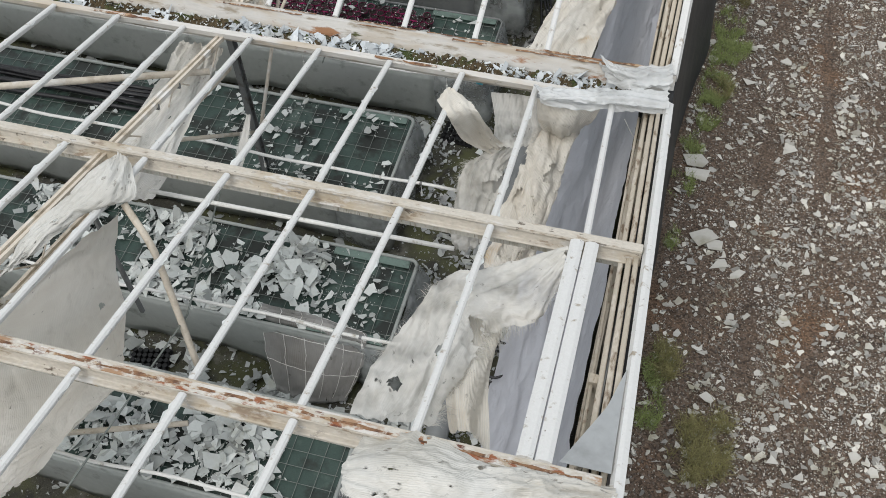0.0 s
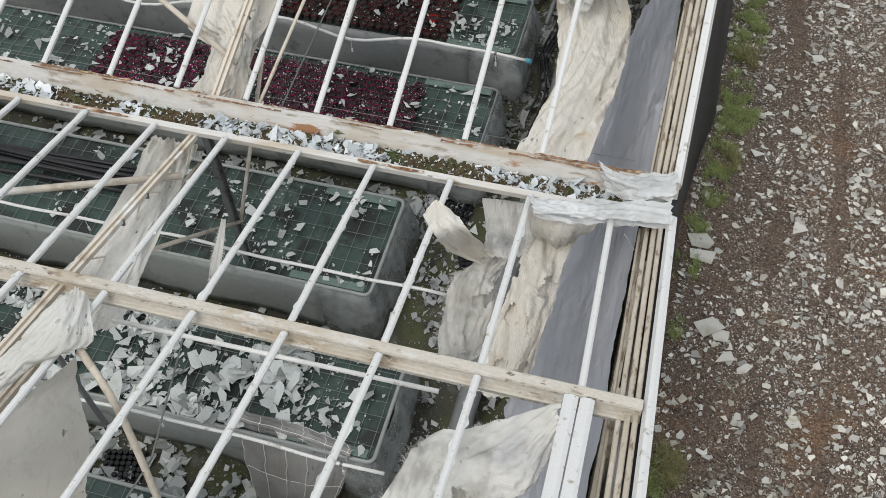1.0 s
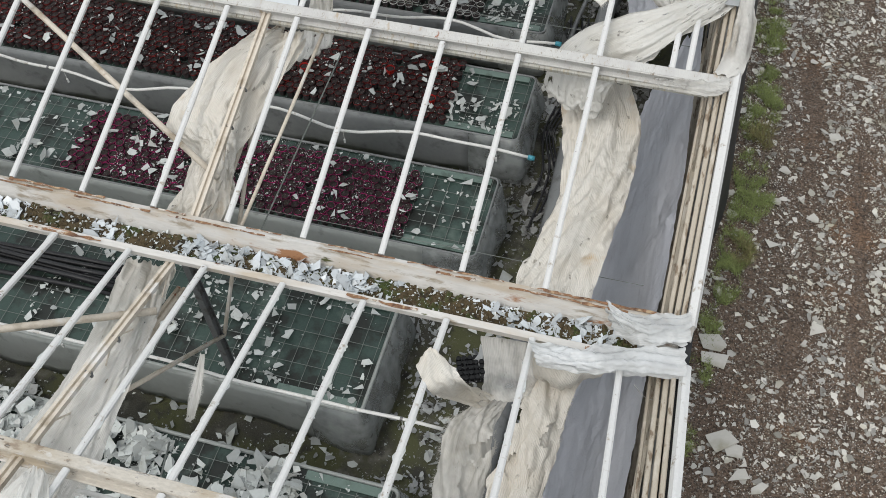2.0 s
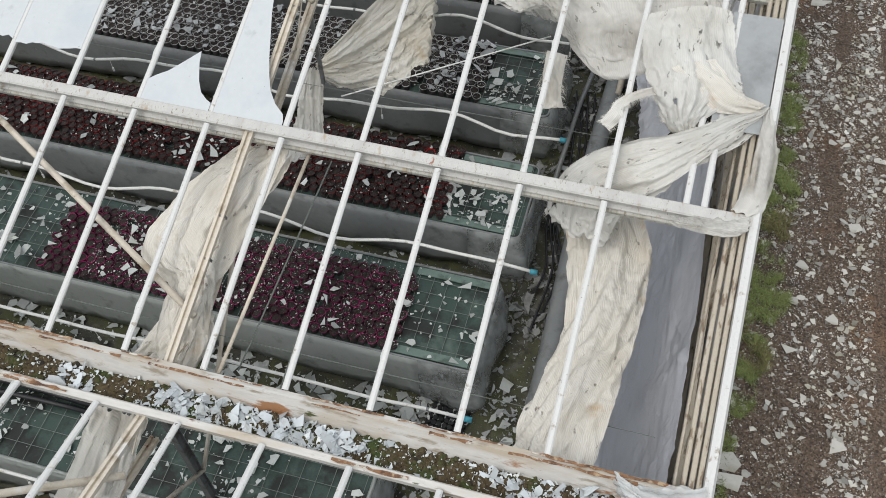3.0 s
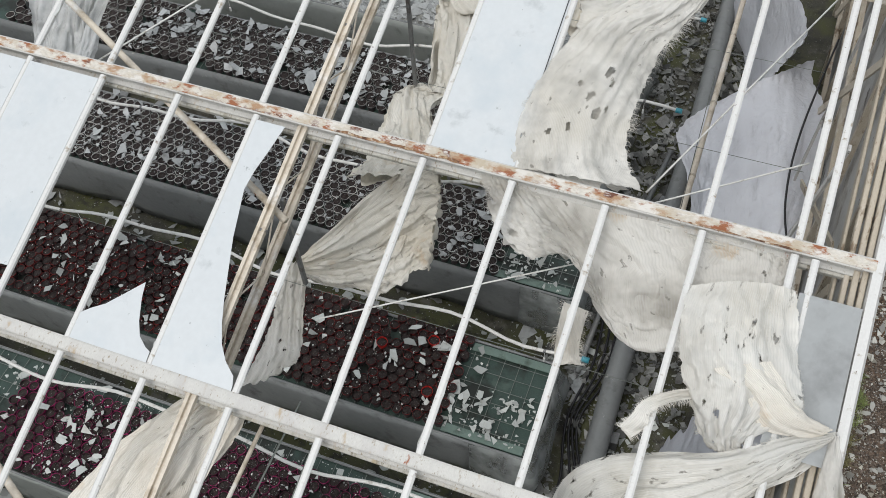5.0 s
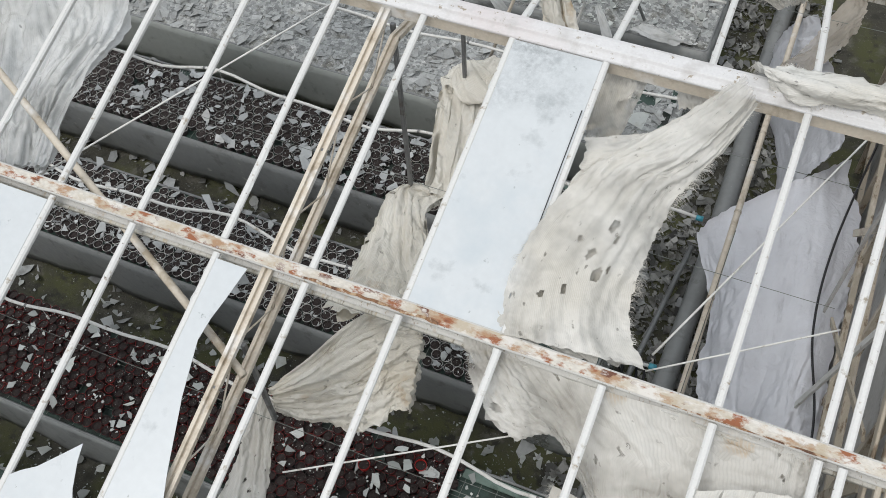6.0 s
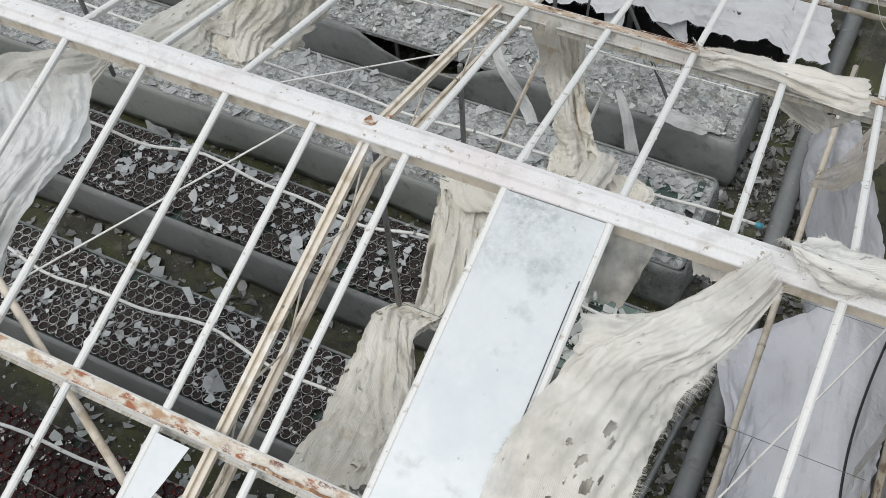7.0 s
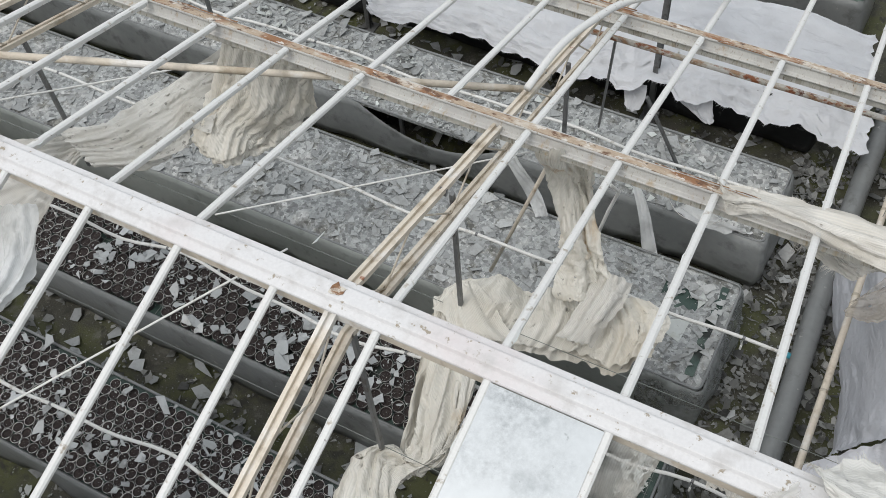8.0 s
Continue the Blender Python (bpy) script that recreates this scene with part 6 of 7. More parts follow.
cloth("torn_shade_cloth", [
    [(-1.06, 2.94, 3.84), (-0.89, 3.01, 3.88), (-0.72, 3.09, 3.88)],
    [(-0.86, 2.86, 3.81), (-0.73, 2.9, 3.86), (-0.58, 2.98, 3.82)],
    [(-0.7, 2.72, 3.7), (-0.55, 2.8, 3.79), (-0.47, 2.88, 3.78)],
    [(-0.33, 2.79, 3.71), (-0.32, 2.8, 3.74), (-0.3, 2.83, 3.73)],
], "stained folds of shade cloth drawn together at the verge", folds=6, amp=0.03, crumple=0.03, seed=34.5, mat=M_STAINED, rag=(0.1, 0.1), grid=0.016)

cloth("cloth_strip", [
    [(-0.84, 2.81, 3.78), (-0.87, 2.86, 3.8)],
    [(-1.14, 2.77, 3.72), (-1.16, 2.82, 3.75)],
    [(-1.32, 2.65, 3.67), (-1.38, 2.7, 3.7)],
    [(-1.33, 2.55, 3.63), (-1.44, 2.59, 3.66)],
    [(-1.42, 2.47, 3.55), (-1.5, 2.52, 3.57)],
], "torn loop of shade cloth hanging across the opening", folds=2, amp=0.02, crumple=0.02, seed=35.0, grid=0.015, fringe=0.05)

cloth("cloth_strip", [
    [(-2.08, 3.39, 3.39), (-1.9, 3.37, 3.39)],
    [(-2.09, 3.3, 3.22), (-1.92, 3.34, 3.21)],
    [(-2.08, 3.22, 3.04), (-1.91, 3.26, 3.06)],
    [(-2.05, 3.15, 2.92), (-1.86, 3.2, 2.94)],
], "frayed tail of shade cloth hanging from the sheet", folds=2, amp=0.025, crumple=0.02, seed=36.0, grid=0.015, fringe=0.1)

cloth("torn_shade_cloth", [
    [(-2.82, 3.9, 3.87), (-2.53, 3.94, 3.88), (-2.14, 3.92, 3.88)],
    [(-2.64, 3.85, 3.62), (-2.4, 3.84, 3.62), (-2.07, 3.81, 3.61)],
    [(-2.37, 3.75, 3.45), (-2.18, 3.71, 3.43), (-2, 3.68, 3.43)],
], "thin veil of shade cloth hanging below the purlin", folds=3, amp=0.02, crumple=0.02, seed=37.0, mat=M_VEIL, rag=(0.1, 0.05))

cloth("torn_shade_cloth", [
    [(-3.33, 9.99, 0.95), (-3.18, 10.15, 0.95), (-2.96, 10.13, 0.95)],
    [(-3.07, 9.92, 0.95), (-2.94, 10.06, 0.95), (-2.77, 10.08, 0.95)],
    [(-2.73, 9.97, 0.9), (-2.65, 10.08, 0.9), (-2.51, 10.09, 0.9)],
], "loose shade cloth lying over the far bench end", folds=3, amp=0.025, crumple=0.03, seed=39.0, mat=M_PLASTIC)

cloth("sheet_flap", [
    [(-3.94, 11.76, 0.75), (-3.72, 11.78, 0.75), (-3.5, 11.84, 0.75)],
    [(-3.75, 11.71, 0.65), (-3.63, 11.71, 0.65), (-3.45, 11.75, 0.65)],
    [(-3.49, 11.64, 0.55), (-3.44, 11.62, 0.55), (-3.4, 11.66, 0.55)],
], "torn pointed flap hanging from the white bench sheet", folds=1, amp=0.01, crumple=0.015, seed=42.0, mat=M_WHITE_SHEET, category="plastic sheet", grid=0.03)

cloth("sheet_flap", [
    [(-4.5, 11.7, 0.75), (-4.36, 11.7, 0.75), (-4.23, 11.72, 0.75)],
    [(-4.45, 11.64, 0.6), (-4.34, 11.64, 0.6), (-4.21, 11.62, 0.6)],
    [(-4.38, 11.53, 0.5), (-4.31, 11.5, 0.5), (-4.26, 11.53, 0.5)],
], "torn narrow flap hanging from the white bench sheet", folds=1, amp=0.01, crumple=0.015, seed=43.0, mat=M_WHITE_SHEET, category="plastic sheet", grid=0.03)

cloth("torn_shade_cloth", [
    [(-3.54, 7.36, 2.28), (-3.36, 7.32, 2.36), (-3.22, 7.37, 2.28)],
    [(-3.51, 7.6, 2.36), (-3.31, 7.57, 2.46), (-3.13, 7.61, 2.36)],
    [(-3.48, 7.86, 2.38), (-3.28, 7.83, 2.48), (-3.1, 7.87, 2.38)],
    [(-3.46, 8.06, 2.34), (-3.3, 8.06, 2.42), (-3.13, 8.1, 2.34)],
], "ribbed roll of shade cloth heaped over the slumped folds", folds=4, amp=0.05, crumple=0.04, seed=44.0, rag=(0.12, 0.12), ends=(0.1, 0.1))

cloth("torn_shade_cloth", [
    [(-4.41, 7.39, 2.36), (-4.35, 7.45, 2.44), (-4.27, 7.56, 2.36)],
    [(-4.38, 7.23, 2.34), (-4.24, 7.3, 2.42), (-4.08, 7.43, 2.34)],
    [(-4.26, 7.08, 2.3), (-4.07, 7.15, 2.38), (-3.86, 7.27, 2.3)],
    [(-4.12, 7.09, 2.26), (-3.89, 7.13, 2.32), (-3.69, 7.23, 2.26)],
], "rust-streaked fold of shade cloth tied to the strut", folds=5, amp=0.045, crumple=0.03, seed=45.0, mat=M_KNOTTED, rag=(0.1, 0.1), ends=(0.08, 0.08))

# ---- glass left in the roof ----
def pane(k, y0, y1, outline, label, mat=None, lift=0.003, thick=0.004):
    """A piece of roof glass between bar k and bar k - 1; outline in shares of that bay, across and up the slope."""
    up = Vector((0, -PITCH, 1)).normalized()
    pts = []
    for s, t in outline:
        y = y0 + (y1 - y0) * t
        pts.append((bar_x(k, y) + BAY * s, y, roof(y) + lift))
    return part("glass_pane", Kit().plate(pts, thick, up), mat or M_PANE, house, label)


FULL = [(0.03, 0.02), (0.97, 0.02), (0.97, 0.98), (0.03, 0.98)]
whole_pane = pane(5, 3.86, 5.80, FULL, "whole whitewashed glass pane, grimy at its upper end")
for k in (10, 11, 12):
    low = [(0.03 + 0.94 * i / 12, 0.175 + 0.007 * math.sin(i * 0.9 + k) + 0.006 * math.sin(i * 3.1 + k) + 0.001 * i) for i in range(13)]
    pane(k, 1.95, 3.83, low + [(0.97, 0.98), (0.03, 0.98)], "whitewashed glass pane broken along its lower edge")
curve = [(0.97, -0.02), (0.95, 0.04), (0.92, 0.07), (0.78, 0.11), (0.67, 0.16), (0.58, 0.23), (0.50, 0.31), (0.41, 0.42), (0.32, 0.53), (0.27, 0.62), (0.22, 0.71), (0.25, 0.79), (0.31, 0.87), (0.36, 0.95), (0.38, 0.98)]
pane(7, 1.95, 3.83, [(0.03, -0.02)] + curve + [(0.03, 0.98)], "tall curved remnant of a whitewashed glass pane")
pane(8, 1.95, 3.83, [(0.03, -0.02), (0.97, -0.02), (0.955, 0.06), (0.89, 0.07), (0.78, 0.10), (0.70, 0.15), (0.62, 0.23), (0.59, 0.285), (0.42, 0.225), (0.26, 0.17), (0.12, 0.14), (0.03, 0.115)], "jagged lower remnant of a whitewashed glass pane")
# the whole pane carries a smear of stippled dirt below the ridge
dirt = M_PANE.copy()
dirt.name = "whitewashed_pane_dirty"
nodes, links = dirt.node_tree.nodes, dirt.node_tree.links
place, ramp, stipple, edge, times, mixer = (nodes.new(k) for k in ("ShaderNodeVectorMath", "ShaderNodeMapRange", "ShaderNodeTexNoise", "ShaderNodeMapRange", "ShaderNodeMath", "ShaderNodeMix"))
links.new(nodes["Texture Coordinate"].outputs["Object"], place.inputs[0])
place.operation = "DISTANCE"
place.inputs[1].default_value = (-3.09, 5.68, 4.51)
links.new(place.outputs["Value"], ramp.inputs["Value"])
ramp.inputs["From Min"].default_value, ramp.inputs["From Max"].default_value = 0.60, 0.08
ramp.inputs["To Max"].default_value = 1.0
stipple.inputs["Scale"].default_value, stipple.inputs["Detail"].default_value = 30, 14
stipple.inputs["Roughness"].default_value = 0.75
links.new(nodes["Texture Coordinate"].outputs["Object"], stipple.inputs["Vector"])
edge.inputs["From Min"].default_value, edge.inputs["From Max"].default_value = 0.36, 0.70
links.new(stipple.outputs["Fac"], edge.inputs["Value"])
drift, drift_edge, both = (nodes.new(k) for k in ("ShaderNodeTexNoise", "ShaderNodeMapRange", "ShaderNodeMath"))
drift.inputs["Scale"].default_value, drift.inputs["Detail"].default_value = 3.2, 6
links.new(nodes["Texture Coordinate"].outputs["Object"], drift.inputs["Vector"])
drift_edge.inputs["From Min"].default_value, drift_edge.inputs["From Max"].default_value = 0.36, 0.60
links.new(drift.outputs["Fac"], drift_edge.inputs["Value"])
both.operation = times.operation = "MULTIPLY"
links.new(ramp.outputs["Result"], both.inputs[0])
links.new(drift_edge.outputs["Result"], both.inputs[1])
links.new(both.outputs["Value"], times.inputs[0])
links.new(edge.outputs["Result"], times.inputs[1])
mixer.data_type = "RGBA"
links.new(times.outputs["Value"], mixer.inputs["Factor"])
paint = nodes["Principled BSDF"].inputs["Base Color"]
links.new(paint.links[0].from_socket, mixer.inputs["A"])
mixer.inputs["B"].default_value = (0.22, 0.24, 0.25, 1)
links.new(mixer.outputs["Result"], paint)
whole_pane.data.materials[0] = dirt
M_CLEAR = material("dirty_glass", (0.55, 0.57, 0.57), 0.15, spots=(((0.40, 0.41, 0.41), 3, 0.5, 0.2),), grain=(0.05, 20), bump=0.02, trans=0.45)
pane(1, 2.62, 3.60, [(0.0, 0.0), (0.62, 0.0), (0.62, 1.0), (0.03, 1.0)], "dirty glass pane left beside the verge", M_CLEAR)
pane(1, -GUTTER - 3.80, -GUTTER - 3.0, [(0.2, 0.0), (0.62, 0.0), (0.62, 0.95), (0.5, 0.55)], "splintered glass pane left beside the verge", M_CLEAR)

# ---- pots ----
def pot_kit(kit, rim, soil, x, y, z, r, h, rng, n=10, heap=0.0):
    lean = Matrix.Rotation(rng.uniform(-0.06, 0.06), 3, "X") @ Matrix.Rotation(rng.uniform(-0.06, 0.06), 3, "Y")
    turn = rng.uniform(0, 1)
    for target, rings in ((kit, ((r * 0.74, 0.0), (r * 0.93, h * 0.9))), (kit, ((r * 0.945, h * 0.93), (r * 0.88, h * 0.70))), (rim, ((r * 0.93, h * 0.87), (r, h * 0.88), (r, h), (r * 0.955, h), (r * 0.945, h * 0.93)))):
        i = len(target.v)
        for rr, zz in rings:
            for j in range(n):
                a = math.tau * (j + turn) / n
                p = lean @ Vector((rr * math.cos(a), rr * math.sin(a), zz))
                target.v.append((x + p.x, y + p.y, z + p.z))
        for k in range(len(rings) - 1):
            for j in range(n):
                a, b = i + k * n + j, i + k * n + (j + 1) % n
                target.f.append((a, b, b + n, a + n))
    s = len(soil.v)
    fill = h * rng.uniform(0.70, 0.82)
    for j in range(n):
        a = math.tau * (j + turn) / n
        spill = max(0.0, rng.gauss(0, heap))
        q = r * (0.90 + min(0.16, spill * 8))
        p = lean @ Vector((q * math.cos(a), q * math.sin(a), fill + rng.uniform(-0.004, 0.006) + spill))
        soil.v.append((x + p.x, y + p.y, z + p.z))
    p = lean @ Vector((0, 0, fill + 0.012))
    soil.v.append((x + p.x, y + p.y, z + p.z))
    soil.f += [(s + j, s + (j + 1) % n, s + n) for j in range(n)]


M_POT = material("dark_pot_body", (0.05, 0.04, 0.04), 0.5, grain=(0.1, 20), bump=0, vary=0.4)
M_RIM = {
    "magenta": material("magenta_pot_rim", (0.34, 0.018, 0.12), 0.42, spots=(((0.05, 0.012, 0.022), 9, 0.47, 0.12),), grain=(0.1, 20), bump=0, vary=0.6),
    "red": material("dark_red_pot_rim", (0.17, 0.014, 0.012), 0.45, spots=(((0.03, 0.012, 0.012), 11, 0.48, 0.10),), grain=(0.1, 20), bump=0, vary=0.7),
    "white": material("pale_pot_rim", (0.66, 0.65, 0.63), 0.45, spots=(((0.10, 0.095, 0.09), 14, 0.53, 0.10),), grain=(0.1, 20), bump=0, vary=0.35),
    "dark": material("dusty_pot_rim", (0.42, 0.41, 0.39), 0.5, spots=(((0.06, 0.055, 0.05), 14, 0.52, 0.10),), grain=(0.2, 20), bump=0, vary=0.4),
    "bright_red": material("bright_red_pot", (0.45, 0.02, 0.015), 0.4, grain=(0.1, 20), bump=0),
}


def pots(key, x0, x1, y0, y1, colour, label, seed, skip=0.0, gaps=(), z=None, step=0.102):
    kit, rim, soil, rng = Kit(), Kit(), Kit(), random.Random(seed)
    row, y = 0, y0 + 0.06
    while y < y1 - 0.04:
        x = x1 - 0.06 - (step / 2 if row % 2 else 0)
        while x > x0:
            if rng.random() > skip and not any(a < x < b and c < y < d for a, b, c, d in gaps):
                pot_kit(kit, rim, soil, x + rng.uniform(-0.006, 0.006), y + rng.uniform(-0.006, 0.006), BENCH_Z - 0.012 if z is None else z, step * 0.473, 0.09, rng, 12, {"magenta": 0.009, "red": 0.005}.get(colour, 0.006))
            x -= step
        y += step * 0.88
        row += 1
    ob = tagged(part("flower_pots", kit, M_POT), label, "pots", kind="stuff")
    part("pot_rims", rim, M_RIM[colour], ob)
    part("potting_soil", soil, M_SOIL, ob)
    return ob


pots("M", -7.0, -3.05, 1.60, 2.55, "magenta", "closely set magenta pots of dark soil", 11, 0.03)
pots("R", -9.5, -3.05, 3.27, 4.27, "red", "closely set dark red pots of dark soil", 12, 0.03)
pots("W", -9.8, -3.10, 5.02, 6.02, "white", "closely set pale pots of dark soil", 13, 0.01, step=0.107)
pots("D", -10.2, -3.3, 6.72, 7.66, "dark", "closely set dusty dark pots under broken glass", 14, 0.02, step=0.124)
pots("Y", -9.0, -4.2, 9.55, 9.85, "dark", "dark pots standing on the floor behind the bench", 15, 0.2, z=0.05)
for x, y in ((-3.43, 4.08), (-3.30, 3.55), (-4.9, 3.7), (-3.9, 3.9)):
    kit, rim, soil = Kit(), Kit(), Kit()
    pot_kit(kit, rim, soil, 0, 0, 0, 0.055, 0.10, random.Random(3), 16)
    red = tagged(part("flower_pot", kit, M_RIM["bright_red"]), "bright red plastic pot among the dark red ones", "pot", "bright red pots")
    part("soil", soil, M_SOIL, red)
    part("rim", rim, M_RIM["bright_red"], red)
    red.location = (x, y, BENCH_Z + 0.004)
    red.location.z += 0.02


# ---- broken glass ----
def litter(name, label, x0, x1, y0, y1, z, count, sizes, mat, seed, tilt=0.25, cluster=0.0, most=4):
    kit, rng = Kit(), random.Random(seed)
    made, singles, big = 0, 0, sizes[0] + (sizes[1] - sizes[0]) * 0.5
    while made < count:
        x, y = rng.uniform(x0, x1), rng.uniform(y0, y1)
        if cluster and noise.noise((x * 1.6, y * 1.6, seed)) + 0.5 * noise.noise((x * 5, y * 5, seed)) < rng.uniform(-0.4, cluster):
            continue
        r = sizes[0] + (sizes[1] - sizes[0]) * rng.random() ** 4.0
        made += 1
        if r > big and singles < most:
            singles += 1
            one = Kit()
            add_shard(one, rng, 0, 0, 0, r, 0.004, tilt * 0.7)
            ob = tagged(part("glass_shard", one, mat), "large shard among the " + label, "glass shard", "large shards: " + label)
            ob.location = (x, y, z + rng.uniform(0.0, 0.012))
            continue
        add_shard(kit, rng, x, y, z + rng.uniform(0, 0.012), r, 0.004, tilt)
    return tagged(part(name, kit, mat), label, "broken glass", kind="stuff")


for y0, y1, x0 in ((8.28, 9.47, -11.5), (10.1, 11.1, -11.5)):
    silt, nx, ny = Kit(), 150, 18
    for i in range(nx + 1):
        for j in range(ny + 1):
            x, y = x0 + (-2.56 - x0) * i / nx, y0 + (y1 - y0) * j / ny
            silt.v.append((x, y, BENCH_Z + 0.006 + 0.016 * noise.noise((x * 3, y * 3, 1)) + max(0, 0.07 * noise.noise((x * 1.7, y * 2.1, 9)) + 0.02) * min(1, max(0, (x + 4.6) / 1.2)) * (y0 > 10) + 0.010 * noise.noise((x * 9, y * 9, 2)) + 0.006 * noise.noise((x * 25, y * 25, 5)) - 0.02 * (j in (0, ny) or i in (0, nx))))
    silt.f = [(i * (ny + 1) + j, (i + 1) * (ny + 1) + j, (i + 1) * (ny + 1) + j + 1, i * (ny + 1) + j + 1) for i in range(nx) for j in range(ny)]
    tagged(part("silt", silt, M_SILT, smooth=True), "grey silt and glass dust dried in drifts on the bench film", "silt", kind="stuff")
top = BENCH_Z + 0.008
pot_top = BENCH_Z + 0.075
litter("broken_glass", "heaped white broken glass on the bench", -6.5, -3.15, -1.98, -1.02, top, 2700, (0.006, 0.12), M_SHARD, 21, 0.4, 0.6, 30)
litter("broken_glass", "scattered white shards on the bench end", -3.15, -2.38, -1.96, -1.04, top, 230, (0.006, 0.08), M_SHARD, 49, 0.25, 0.3)
litter("broken_glass", "white broken glass on the bench", -6.0, -2.75, -3.70, -2.80, top, 2300, (0.006, 0.12), M_SHARD, 22, 0.38, 0.5, 28)
litter("broken_glass", "small white shards on the bench", -6.5, -2.95, -0.30, 0.82, top, 480, (0.008, 0.085), M_SHARD, 23, 0.15, 0.3)
litter("broken_glass", "white shards among magenta pots", -8.5, -3.1, 1.65, 2.6, pot_top, 260, (0.01, 0.09), M_SHARD, 24, 0.25, 0.4)
litter("broken_glass", "white shards on the bare bench end", -3.05, -2.34, 1.65, 2.6, top, 45, (0.02, 0.10), M_SHARD, 25, 0.25)
litter("broken_glass", "white shards on the bare bench", -9.0, -7.0, 1.65, 2.6, top, 60, (0.02, 0.11), M_SHARD, 26, 0.25)
litter("broken_glass", "white shards among dark red pots", -9.0, -3.1, 3.3, 4.2, pot_top, 300, (0.01, 0.10), M_SHARD, 27, 0.25, 0.4)
litter("broken_glass", "white shards on the bare bench end", -3.1, -2.3, 3.3, 4.2, top, 130, (0.015, 0.09), M_SHARD, 28, 0.25, 0.3)
litter("broken_glass", "dusty shards among pale pots", -9.5, -3.1, 5.05, 6.0, pot_top, 700, (0.008, 0.10), M_SHARD_GREY, 29, 0.3, 0.4)
litter("broken_glass", "white shards on the bare bench end", -3.1, -2.4, 5.05, 6.0, top, 120, (0.015, 0.10), M_SHARD, 30, 0.25, 0.3)
litter("broken_glass", "dusty shards among dark pots", -10.0, -3.2, 6.75, 7.62, pot_top, 1000, (0.008, 0.11), M_SHARD_GREY, 31, 0.3, 0.4)
litter("broken_glass", "white shards on the bare bench end", -3.3, -2.5, 6.76, 7.62, top, 260, (0.012, 0.13), M_SHARD, 46, 0.25, 0.2)
litter("broken_glass", "silted broken glass on the covered bench", -11.0, -2.5, 8.3, 9.45, top - 0.008, 2300, (0.006, 0.12), M_SHARD_SILT, 32, 0.16, 0.4)
litter("broken_glass", "silted broken glass on the covered bench", -11.0, -2.5, 10.1, 11.08, top - 0.008, 2200, (0.006, 0.12), M_SHARD_SILT, 33, 0.2, 0.4)
litter("broken_glass", "crushed pale glass on the covered bench", -9.0, -2.5, 10.1, 11.08, top + 0.01, 900, (0.012, 0.07), M_SHARD, 41, 0.4, 0.3)
litter("broken_glass", "broken glass on the far bench", -11.0, -2.5, 14.0, 15.0, top, 400, (0.015, 0.10), M_SHARD, 34, 0.2, 0.3)
litter("broken_glass", "white shards on the aisle floor", -9.0, -0.9, -0.8, 5.0, 0.04, 3200, (0.008, 0.10), M_SHARD, 35, 0.2, 0.5)
litter("broken_glass", "dusty shards on the aisle floor", -10.5, -0.9, 5.0, 12.2, 0.04, 9000, (0.007, 0.09), M_SHARD_DARK, 36, 0.3, 0.4)
litter("broken_glass", "paler shards on the aisle floor", -10.5, -2.0, 4.3, 12.2, 0.045, 1500, (0.01, 0.15), M_SHARD_GREY, 47, 0.25, 0.4)
litter("broken_glass", "thick drift of grey glass by the gable", -2.45, -0.95, 2.5, 12.2, 0.05, 9500, (0.006, 0.085), M_SHARD_DARK, 37, 0.5, 0.2)
litter("broken_glass", "dull splinters on mossy floor by the gable", -2.9, -0.95, -4.5, 2.5, 0.045, 5500, (0.006, 0.07), M_SHARD_GREY, 48, 0.5, 0.6)
litter("gutter_glass", "blue-white broken glass lying in the gutter", -9.0, -0.5, -0.295, -0.10, EAVES - 0.118, 2600, (0.008, 0.075), M_SHARD_BLUE, 38, 0.45, 0.75)
litter("broken_glass", "white glass on the soil between benches", -7.5, -1.9, 0.92, 1.56, 0.04, 900, (0.01, 0.12), M_SHARD, 45, 0.3, 0.3)
litter("broken_glass", "white glass spilt on the aisle floor", -7.0, -1.9, -2.75, -2.05, 0.04, 2600, (0.008, 0.13), M_SHARD, 43, 0.35, 0.2)
litter("broken_glass", "white shards on the aisle floor", -7.0, -0.9, -5.5, -0.5, 0.04, 2300, (0.008, 0.11), M_SHARD, 44, 0.25, 0.4)
litter("gutter_splinters", "small splinters on the gutter moss", -9.0, -0.5, -0.30, -0.09, EAVES - 0.11, 1500, (0.006, 0.022), M_SHARD, 39, 0.5)
for n, (x0, x1, y0, y1) in enumerate(((-6.5, -3.05, 1.65, 2.6), (-9.0, -3.1, 3.3, 4.2), (-9.0, -3.1, 5.05, 6.0), (-9.5, -3.2, 6.75, 7.6))):
    litter("glass_crumbs", "tiny white glass crumbs over the potting soil", x0, x1, y0, y1, pot_top - 0.008, (2300, 1300, 1800, 2300)[n], (0.003, 0.014), M_SHARD, 81 + n, 0.4, 0.2)
litter("glass_crumbs", "tiny glass crumbs on the aisle floor", -7.5, -0.9, -5.5, 5.0, 0.045, 7000, (0.004, 0.024), M_SHARD_GREY, 88, 0.3, 0.3)

